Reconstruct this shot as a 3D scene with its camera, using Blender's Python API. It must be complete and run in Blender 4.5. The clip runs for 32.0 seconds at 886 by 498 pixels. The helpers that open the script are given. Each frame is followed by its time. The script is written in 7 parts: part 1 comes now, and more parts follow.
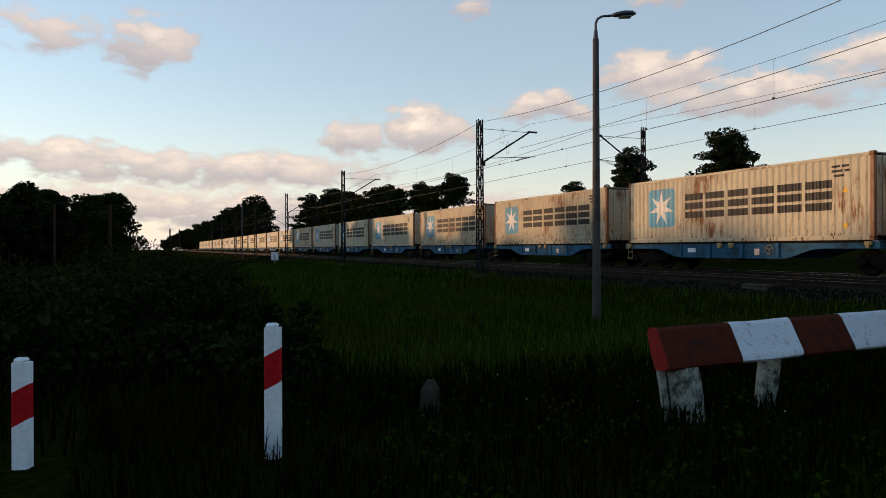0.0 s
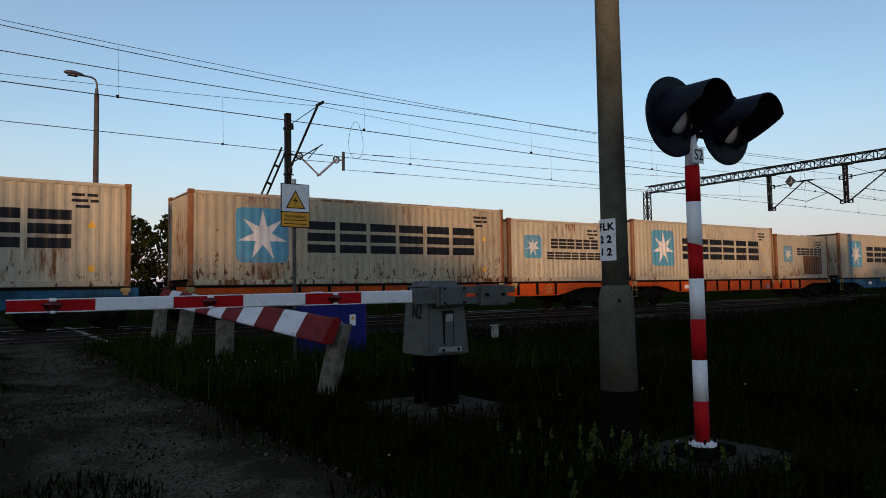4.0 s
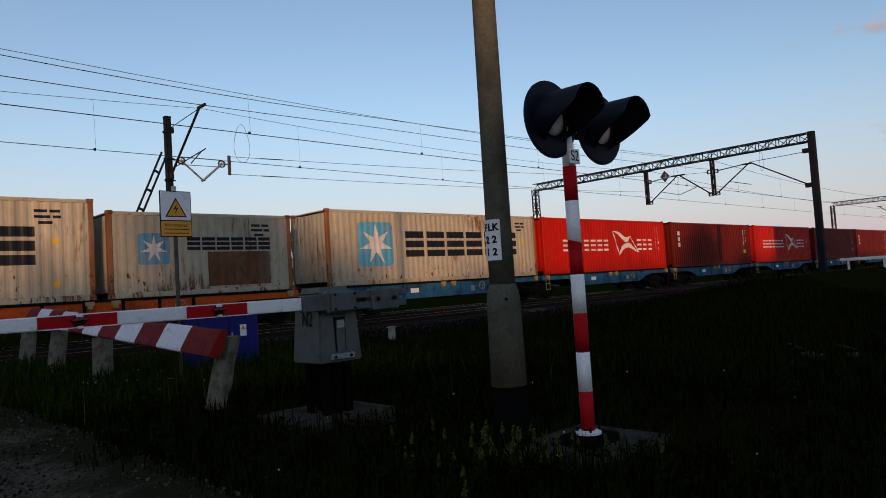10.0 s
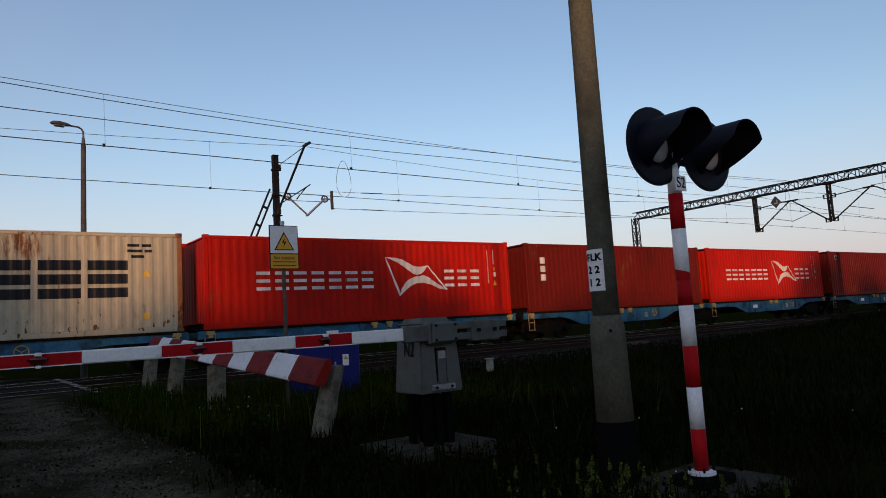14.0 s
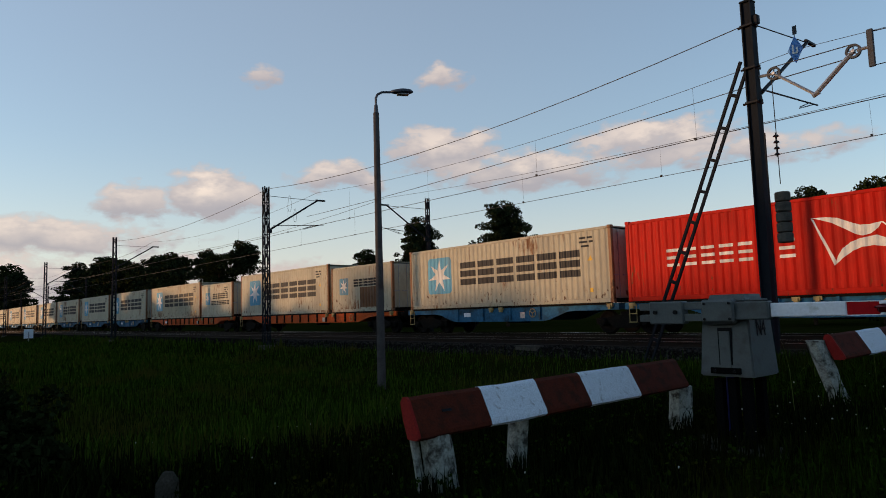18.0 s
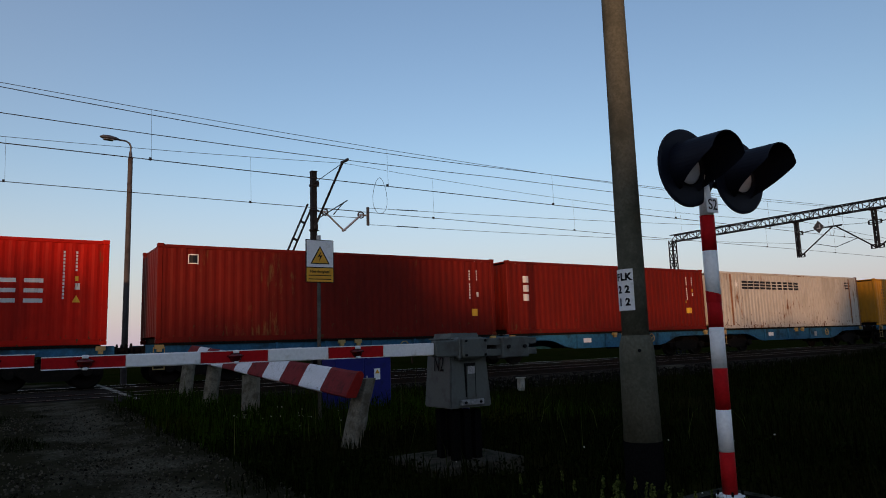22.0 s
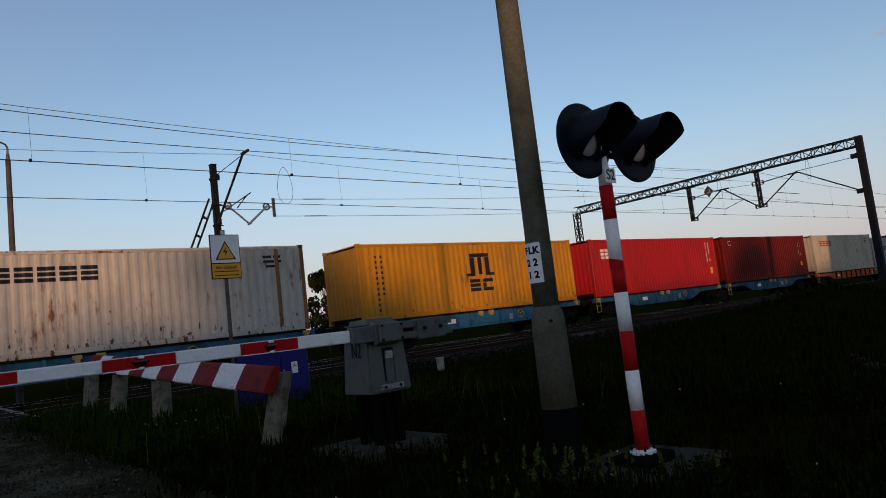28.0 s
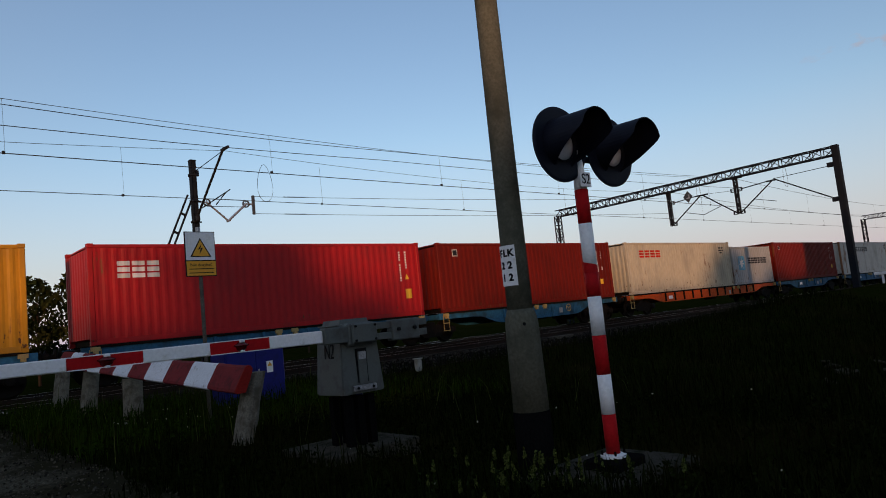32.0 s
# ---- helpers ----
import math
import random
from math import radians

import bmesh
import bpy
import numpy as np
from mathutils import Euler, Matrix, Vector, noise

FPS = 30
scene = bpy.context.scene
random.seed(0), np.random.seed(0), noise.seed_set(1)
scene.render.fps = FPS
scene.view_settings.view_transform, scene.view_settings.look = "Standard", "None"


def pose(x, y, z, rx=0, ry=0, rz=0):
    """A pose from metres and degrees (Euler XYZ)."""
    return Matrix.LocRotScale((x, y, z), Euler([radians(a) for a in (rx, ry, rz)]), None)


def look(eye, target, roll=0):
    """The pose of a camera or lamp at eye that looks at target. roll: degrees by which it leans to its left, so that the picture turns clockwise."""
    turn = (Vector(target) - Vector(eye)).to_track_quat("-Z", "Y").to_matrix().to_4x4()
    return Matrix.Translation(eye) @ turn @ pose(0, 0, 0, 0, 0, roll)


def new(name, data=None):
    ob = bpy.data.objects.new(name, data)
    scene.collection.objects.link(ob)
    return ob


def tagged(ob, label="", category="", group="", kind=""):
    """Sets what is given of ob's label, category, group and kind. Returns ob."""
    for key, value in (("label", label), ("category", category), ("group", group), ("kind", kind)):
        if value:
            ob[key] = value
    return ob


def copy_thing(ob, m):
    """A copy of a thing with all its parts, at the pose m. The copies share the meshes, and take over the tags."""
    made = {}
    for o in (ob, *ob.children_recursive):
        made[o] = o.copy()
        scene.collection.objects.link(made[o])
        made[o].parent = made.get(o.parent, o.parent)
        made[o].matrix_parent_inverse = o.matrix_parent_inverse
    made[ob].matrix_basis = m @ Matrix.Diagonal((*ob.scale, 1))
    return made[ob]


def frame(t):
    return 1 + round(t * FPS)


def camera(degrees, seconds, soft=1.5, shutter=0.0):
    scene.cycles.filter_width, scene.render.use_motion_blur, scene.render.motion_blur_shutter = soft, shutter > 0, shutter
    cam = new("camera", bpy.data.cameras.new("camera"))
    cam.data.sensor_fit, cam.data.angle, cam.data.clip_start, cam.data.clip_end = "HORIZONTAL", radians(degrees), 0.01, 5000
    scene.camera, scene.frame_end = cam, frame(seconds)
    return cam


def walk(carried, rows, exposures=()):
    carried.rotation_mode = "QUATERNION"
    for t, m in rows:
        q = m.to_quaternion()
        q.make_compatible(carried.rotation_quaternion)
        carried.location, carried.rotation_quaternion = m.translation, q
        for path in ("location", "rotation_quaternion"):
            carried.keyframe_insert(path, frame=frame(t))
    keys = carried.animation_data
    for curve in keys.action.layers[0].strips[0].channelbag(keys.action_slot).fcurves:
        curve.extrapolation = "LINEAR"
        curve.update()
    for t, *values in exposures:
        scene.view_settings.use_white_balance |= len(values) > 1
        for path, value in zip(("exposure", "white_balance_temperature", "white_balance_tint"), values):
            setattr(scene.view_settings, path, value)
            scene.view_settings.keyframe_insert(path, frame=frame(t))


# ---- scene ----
cam = camera(66.1, 32.0, soft=0.95)
PATH = [
    (0, (-0.254, 0.592, 0.988), (-2.089, 1.387, 0.985), -0.2),
    (0.5, (-0.249, 0.599, 0.99), (-2.077, 1.412, 0.986), -0.1),
    (1, (-0.236, 0.646, 0.993), (-2.02, 1.549, 1.007), 0.5),
    (1.5, (-0.203, 0.74, 1.0), (-1.809, 1.93, 1.05), 0.5),
    (2, (-0.235, 0.94, 1.0), (-1.342, 2.604, 1.075), 0.5),
    (2.5, (-0.124, 1.153, 0.959), (-0.593, 3.095, 1.056), -0.1),
    (2.6, (-0.126, 1.208, 0.975), (-0.466, 3.176, 1.071), -0.5),
    (3, (-0.04, 1.313, 0.973), (0.119, 3.304, 1.073), -1.6),
    (3.5, (0.055, 1.436, 0.981), (0.845, 3.27, 1.093), -1.7),
    (4, (0.136, 1.313, 0.991), (1.292, 2.941, 1.106), -1.0),
    (4.5, (0.15, 1.279, 0.997), (1.541, 2.711, 1.107), -1.6),
    (6.5, (0.152, 1.289, 1.01), (1.724, 2.518, 1.136), -3.1),
    (7, (0.171, 1.293, 1.014), (1.722, 2.547, 1.154), -2.7),
    (7.5, (0.172, 1.285, 1.016), (1.676, 2.594, 1.162), -2.3),
    (8, (0.184, 1.292, 1.019), (1.651, 2.644, 1.161), -2.2),
    (8.5, (0.202, 1.287, 1.01), (1.656, 2.656, 1.122), -1.9),
    (9, (0.195, 1.286, 1.008), (1.618, 2.687, 1.128), -1.9),
    (9.5, (0.213, 1.291, 1.022), (1.65, 2.677, 1.143), -2.8),
    (10, (0.189, 1.275, 1.014), (1.579, 2.709, 1.119), -3.6),
    (10.5, (0.177, 1.28, 1.009), (1.526, 2.754, 1.103), -2.7),
    (11, (0.183, 1.276, 1.01), (1.511, 2.768, 1.113), -2.9),
    (11.5, (0.178, 1.258, 1.011), (1.482, 2.771, 1.127), -3.5),
    (12, (0.181, 1.268, 1.01), (1.48, 2.785, 1.125), -3.7),
    (12.5, (0.177, 1.276, 1.009), (1.422, 2.835, 1.145), -4.4),
    (13, (0.177, 1.286, 1.005), (1.399, 2.865, 1.135), -4.6),
    (13.5, (0.166, 1.296, 1.016), (1.364, 2.886, 1.203), -3.8),
    (15.6, (0.104, 1.287, 1.0), (1.127, 2.992, 1.214), -4.9),
    (16, (0.015, 1.258, 0.995), (0.812, 3.08, 1.207), -4.2),
    (16.5, (-0.129, 1.214, 0.972), (-0.104, 3.198, 1.218), -3.2),
    (16.6, (-0.118, 1.229, 0.971), (-0.305, 3.205, 1.218), -3.2),
    (17, (-0.171, 0.966, 1.01), (-1.08, 2.734, 1.228), -2.4),
    (17.5, (-0.226, 0.914, 1.013), (-1.646, 2.308, 1.207), -2.9),
    (18, (-0.203, 0.924, 1.002), (-1.714, 2.221, 1.188), -1.7),
    (18.5, (-0.188, 0.974, 1.017), (-1.607, 2.37, 1.218), -1.0),
    (19, (-0.174, 0.96, 1.005), (-1.383, 2.534, 1.25), -0.4),
    (19.5, (-0.186, 1.044, 0.97), (-1.003, 2.845, 1.268), 0.4),
    (20, (-0.085, 1.229, 0.989), (-0.302, 3.192, 1.306), -1.2),
    (20.5, (-0.008, 1.26, 0.984), (0.286, 3.216, 1.281), -2.1),
    (21, (0.03, 1.24, 0.978), (0.645, 3.121, 1.263), -1.2),
    (21.5, (0.084, 1.201, 0.971), (0.981, 2.967, 1.252), -1.5),
    (22, (0.115, 1.197, 0.985), (1.204, 2.852, 1.255), -1.8),
    (22.5, (0.149, 1.203, 0.995), (1.37, 2.768, 1.245), -3.4),
    (23, (0.155, 1.226, 0.992), (1.482, 2.703, 1.23), -3.8),
    (23.5, (0.161, 1.228, 0.991), (1.54, 2.657, 1.229), -4.1),
    (24, (0.161, 1.236, 0.991), (1.561, 2.648, 1.207), -4.3),
    (24.5, (0.154, 1.234, 0.994), (1.537, 2.663, 1.204), -5.1),
    (25, (0.149, 1.228, 0.994), (1.502, 2.685, 1.206), -5.6),
    (25.5, (0.145, 1.233, 0.987), (1.487, 2.701, 1.196), -6.0),
    (27.5, (0.151, 1.21, 0.978), (1.47, 2.698, 1.193), -6.8),
    (28, (0.139, 1.202, 0.978), (1.436, 2.711, 1.183), -6.6),
    (28.5, (0.126, 1.192, 0.977), (1.401, 2.722, 1.167), -6.6),
    (29, (0.125, 1.203, 0.973), (1.393, 2.737, 1.168), -6.4),
    (29.5, (0.154, 1.198, 0.97), (1.397, 2.751, 1.174), -6.2),
    (30, (0.19, 1.193, 0.981), (1.477, 2.71, 1.19), -6.0),
    (30.5, (0.196, 1.188, 0.982), (1.503, 2.686, 1.193), -6.0),
    (31, (0.188, 1.187, 0.978), (1.497, 2.684, 1.188), -5.6),
    (31.5, (0.2, 1.187, 0.987), (1.517, 2.677, 1.198), -6.4),
    (32, (0.202, 1.183, 0.981), (1.539, 2.657, 1.182), -5.8),
]
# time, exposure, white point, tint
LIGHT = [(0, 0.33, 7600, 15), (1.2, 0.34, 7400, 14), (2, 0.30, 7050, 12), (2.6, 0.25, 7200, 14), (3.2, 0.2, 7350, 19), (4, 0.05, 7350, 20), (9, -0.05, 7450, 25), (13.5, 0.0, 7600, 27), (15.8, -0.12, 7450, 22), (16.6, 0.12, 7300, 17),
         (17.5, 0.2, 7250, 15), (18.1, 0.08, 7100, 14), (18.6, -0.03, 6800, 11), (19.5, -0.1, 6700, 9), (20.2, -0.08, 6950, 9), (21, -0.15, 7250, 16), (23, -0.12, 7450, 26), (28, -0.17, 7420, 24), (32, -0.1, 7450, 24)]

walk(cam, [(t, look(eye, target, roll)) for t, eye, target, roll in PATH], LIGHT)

# ---- daylight: low evening sun behind the viewer, clear sky with clouds to the west ----
SUN_EL = 5.0
SUN_AZ = Vector((-0.62, -0.78))        # towards the sun, on the ground plan
SKY = 0.30
# clouds: the way towards each, its half width, its half height, how dense it is
CLOUDS = [((-0.913, 0.368, 0.172), 0.055, 0.035, 1.0), ((-0.947, 0.277, 0.155), 0.06, 0.025, 0.7), ((-0.962, 0.0, 0.268), 0.05, 0.045, 0.6),
          ((-0.955, -0.11, 0.265), 0.07, 0.035, 0.45), ((-0.725, 0.645, 0.232), 0.085, 0.035, 0.75), ((-0.83, 0.519, 0.200), 0.07, 0.022, 0.7),
          ((-0.650, 0.735, 0.200), 0.13, 0.030, 0.75), ((-0.988, -0.095, 0.118), 0.20, 0.022, 0.7), ((-0.99, 0.09, 0.108), 0.26, 0.026, 0.72),
          ((-0.855, 0.398, 0.330), 0.03, 0.02, 0.4), ((-0.71, 0.617, 0.335), 0.045, 0.016, 0.55), ((-0.50, 0.835, 0.225), 0.12, 0.032, 0.75),
          ((-0.403, 0.892, 0.200), 0.13, 0.022, 0.55), ((0.939, 0.2, 0.278), 0.10, 0.018, 0.25), ((0.979, 0.132, 0.150), 0.13, 0.02, 0.3),
          ((-0.99, 0.12, 0.055), 0.5, 0.03, 0.65)]


def make_world():
    w = bpy.data.worlds.new("evening_sky")
    scene.world = w
    w.use_nodes = True
    n, l = w.node_tree.nodes, w.node_tree.links
    n.clear()

    def node(type_, op=None):
        q = n.new("ShaderNode" + type_)
        if op:
            q.operation = op
        return q

    def math_(op, a, b=None, clamp=False):
        q = node("Math", op=op)
        q.use_clamp = clamp
        for i, v in enumerate((a, b)):
            if v is None:
                continue
            if isinstance(v, (int, float)):
                q.inputs[i].default_value = v
            else:
                l.new(v, q.inputs[i])
        return q.outputs[0]

    def blend(f, a, b):
        q = node("Mix")
        q.data_type = "RGBA"
        for i, v in ((0, f), (6, a), (7, b)):
            if isinstance(v, tuple):
                q.inputs[i].default_value = v
            else:
                l.new(v, q.inputs[i])
        return q.outputs[2]
    out = node("OutputWorld")
    bg = node("Background")
    sky = node("TexSky")
    sky.sky_type = "NISHITA"
    sky.sun_disc = False
    sky.sun_elevation = radians(SUN_EL)
    sky.sun_rotation = math.atan2(SUN_AZ.x, SUN_AZ.y)
    sky.air_density, sky.dust_density, sky.ozone_density = 1.0, 0.3, 2.5
    tc = node("TexCoord")
    way = tc.outputs["Generated"]
    sep = node("SeparateXYZ")
    l.new(way, sep.inputs[0])
    # pale haze low over the horizon
    low = node("MapRange")
    low.inputs["From Min"].default_value, low.inputs["From Max"].default_value = 0.26, 0.0
    l.new(sep.outputs["Z"], low.inputs["Value"])
    east = node("MapRange")
    east.inputs["From Min"].default_value, east.inputs["From Max"].default_value = -0.8, 0.3
    l.new(sep.outputs["X"], east.inputs["Value"])
    haze = math_("POWER", low.outputs[0], math_("SUBTRACT", 2.0, math_("MULTIPLY", east.outputs[0], 0.75)))
    haze = math_("MULTIPLY", haze, math_("ADD", 0.85, math_("MULTIPLY", east.outputs[0], 0.1)), True)
    col = blend(haze, sky.outputs[0], blend(east.outputs[0], HAZE, HAZE_EAST))
    # a thin pale veil over the western half
    veil = math_("MULTIPLY", math_("SUBTRACT", 1.0, east.outputs[0]), 0.30)
    col = blend(veil, col, VEIL)
    # clouds with ragged edges
    warp = node("TexNoise")
    warp.inputs["Scale"].default_value, warp.inputs["Detail"].default_value = 14, 6
    l.new(way, warp.inputs["Vector"])
    fine = node("TexNoise")
    fine.inputs["Scale"].default_value, fine.inputs["Detail"].default_value, fine.inputs["Roughness"].default_value = 22, 9, 0.56
    squash = node("Mapping")
    squash.inputs["Scale"].default_value = (1, 1, 2.2)
    l.new(way, squash.inputs["Vector"])
    l.new(squash.outputs[0], fine.inputs["Vector"])
    shift = node("VectorMath", op="MULTIPLY_ADD")
    l.new(warp.outputs["Color"], shift.inputs[0])
    shift.inputs[1].default_value = (0.10, 0.10, 0.05)
    sub = node("VectorMath", op="SUBTRACT")
    l.new(way, sub.inputs[0])
    sub.inputs[1].default_value = (0.05, 0.05, 0.025)
    l.new(sub.outputs[0], shift.inputs[2])
    dens, light = None, None
    for c, wd, ht, amt in CLOUDS:
        d = node("VectorMath", op="SUBTRACT")
        l.new(shift.outputs[0], d.inputs[0])
        d.inputs[1].default_value = c
        k = node("VectorMath", op="MULTIPLY")
        l.new(d.outputs[0], k.inputs[0])
        k.inputs[1].default_value = (1 / wd, 1 / wd, 1 / ht)
        ln = node("VectorMath", op="LENGTH")
        l.new(k.outputs[0], ln.inputs[0])
        f = math_("SUBTRACT", 1.35, ln.outputs["Value"], True)
        f = math_("MULTIPLY", f, amt)
        up = node("SeparateXYZ")
        l.new(k.outputs[0], up.inputs[0])
        top = math_("MULTIPLY", f, math_("ADD", math_("MULTIPLY", up.outputs["Z"], 0.8), 0.42, True))
        dens = f if dens is None else math_("MAXIMUM", dens, f)
        light = top if light is None else math_("MAXIMUM", light, top)
    grain = node("MapRange")
    grain.inputs["From Min"].default_value, grain.inputs["From Max"].default_value = 0.40, 0.60
    l.new(fine.outputs["Fac"], grain.inputs["Value"])
    billow = math_("MULTIPLY", math_("SUBTRACT", fine.outputs["Fac"], 0.5), 2.6)
    edge = math_("ADD", math_("MULTIPLY", dens, 1.5), math_("MULTIPLY", billow, math_("MULTIPLY", dens, 4.0, True)))
    cover = math_("MULTIPLY", math_("SUBTRACT", edge, 0.22), 1.9, True)
    cover = math_("MULTIPLY", cover, 0.88)
    lit = math_("MULTIPLY", light, math_("ADD", grain.outputs[0], 0.55), True)
    cloud = blend(lit, CLOUD_SHADE, CLOUD_LIT)
    col = blend(cover, col, cloud)
    l.new(col, bg.inputs["Color"])
    bg.inputs["Strength"].default_value = SKY
    l.new(bg.outputs[0], out.inputs["Surface"])


HAZE = (2.45, 2.20, 2.10, 1)          # warm towards the sunset, lavender away from it
VEIL = (1.85, 2.2, 2.7, 1)
HAZE_EAST = (1.52, 1.54, 2.16, 1)
CLOUD_SHADE = (1.28, 1.26, 1.42, 1)
CLOUD_LIT = (2.85, 2.52, 2.25, 1)
make_world()
sun_data = bpy.data.lights.new("sun", "SUN")
sun_data.energy, sun_data.angle, sun_data.color = 2.7, radians(1.0), (1.0, 0.61, 0.33)
sun = new("sun", sun_data)
sun.matrix_world = look((0, 0, 0), (-SUN_AZ.x * math.cos(radians(SUN_EL)), -SUN_AZ.y * math.cos(radians(SUN_EL)), -math.sin(radians(SUN_EL))))

# ---- materials ----
def rgb(c):
    return (*c, 1.0)


def mat(name, color, rough=0.6, metal=0.0, spots=None, amount=0.35, scale=6.0, fine=60.0, vary=0.25, bump=0.1, stretch=(1, 1, 1), random_tint=0.0, spec=0.5, island=0.0):
    """A surface with grain and stains: colour varies at two scales, spots is the colour of stains and wear."""
    m = bpy.data.materials.new(name)
    m.use_nodes = True
    n, l = m.node_tree.nodes, m.node_tree.links
    b = n["Principled BSDF"]
    tc = n.new("ShaderNodeTexCoord")
    mp = n.new("ShaderNodeMapping")
    mp.inputs["Scale"].default_value = stretch
    l.new(tc.outputs["Object"], mp.inputs["Vector"])
    if random_tint:
        info = n.new("ShaderNodeObjectInfo")
        add = n.new("ShaderNodeVectorMath")
        add.operation = "MULTIPLY_ADD"
        l.new(info.outputs["Random"], add.inputs[0])
        add.inputs[1].default_value = (37, 23, 51)
        l.new(mp.outputs[0], add.inputs[2])
        vec = add.outputs[0]
    else:
        vec = mp.outputs[0]
    big = n.new("ShaderNodeTexNoise")
    big.inputs["Scale"].default_value, big.inputs["Detail"].default_value, big.inputs["Roughness"].default_value = scale, 8, 0.62
    small = n.new("ShaderNodeTexNoise")
    small.inputs["Scale"].default_value, small.inputs["Detail"].default_value = fine, 5
    l.new(vec, big.inputs["Vector"])
    l.new(vec, small.inputs["Vector"])
    hsv = n.new("ShaderNodeHueSaturation")
    hsv.inputs["Color"].default_value = rgb(color)
    mr = n.new("ShaderNodeMapRange")
    mr.inputs["To Min"].default_value, mr.inputs["To Max"].default_value = 1 - vary, 1 + vary
    l.new(small.outputs["Fac"], mr.inputs["Value"])
    mr.inputs["From Min"].default_value, mr.inputs["From Max"].default_value = 0.3, 0.7
    val = mr.outputs[0]
    if random_tint:
        rr = n.new("ShaderNodeMapRange")
        rr.inputs["To Min"].default_value, rr.inputs["To Max"].default_value = 1 - random_tint, 1 + random_tint
        l.new(info.outputs["Random"], rr.inputs["Value"])
        mul = n.new("ShaderNodeMath")
        mul.operation = "MULTIPLY"
        l.new(val, mul.inputs[0])
        l.new(rr.outputs[0], mul.inputs[1])
        val = mul.outputs[0]
    if island:
        geo = n.new("ShaderNodeNewGeometry")
        ri = n.new("ShaderNodeMapRange")
        ri.inputs["To Min"].default_value, ri.inputs["To Max"].default_value = 1 - island, 1 + island
        l.new(geo.outputs["Random Per Island"], ri.inputs["Value"])
        mi = n.new("ShaderNodeMath")
        mi.operation = "MULTIPLY"
        l.new(val, mi.inputs[0])
        l.new(ri.outputs[0], mi.inputs[1])
        val = mi.outputs[0]
    l.new(val, hsv.inputs["Value"])
    col = hsv.outputs[0]
    if spots:
        ramp = n.new("ShaderNodeMapRange")
        ramp.inputs["From Min"].default_value, ramp.inputs["From Max"].default_value = 0.66 - amount * 0.4, 0.78 - amount * 0.3
        l.new(big.outputs["Fac"], ramp.inputs["Value"])
        mix = n.new("ShaderNodeMix")
        mix.data_type = "RGBA"
        l.new(ramp.outputs[0], mix.inputs[0])
        l.new(col, mix.inputs[6])
        mix.inputs[7].default_value = rgb(spots)
        col = mix.outputs[2]
    l.new(col, b.inputs["Base Color"])
    b.inputs["Metallic"].default_value = metal
    b.inputs["Specular IOR Level"].default_value = spec
    ro = n.new("ShaderNodeMapRange")
    ro.inputs["To Min"].default_value, ro.inputs["To Max"].default_value = max(0.05, rough - 0.12), min(1, rough + 0.12)
    l.new(big.outputs["Fac"], ro.inputs["Value"])
    l.new(ro.outputs[0], b.inputs["Roughness"])
    bp = n.new("ShaderNodeBump")
    bp.inputs["Strength"].default_value, bp.inputs["Distance"].default_value = bump, 0.01
    l.new(small.outputs["Fac"], bp.inputs["Height"])
    l.new(bp.outputs[0], b.inputs["Normal"])
    return m


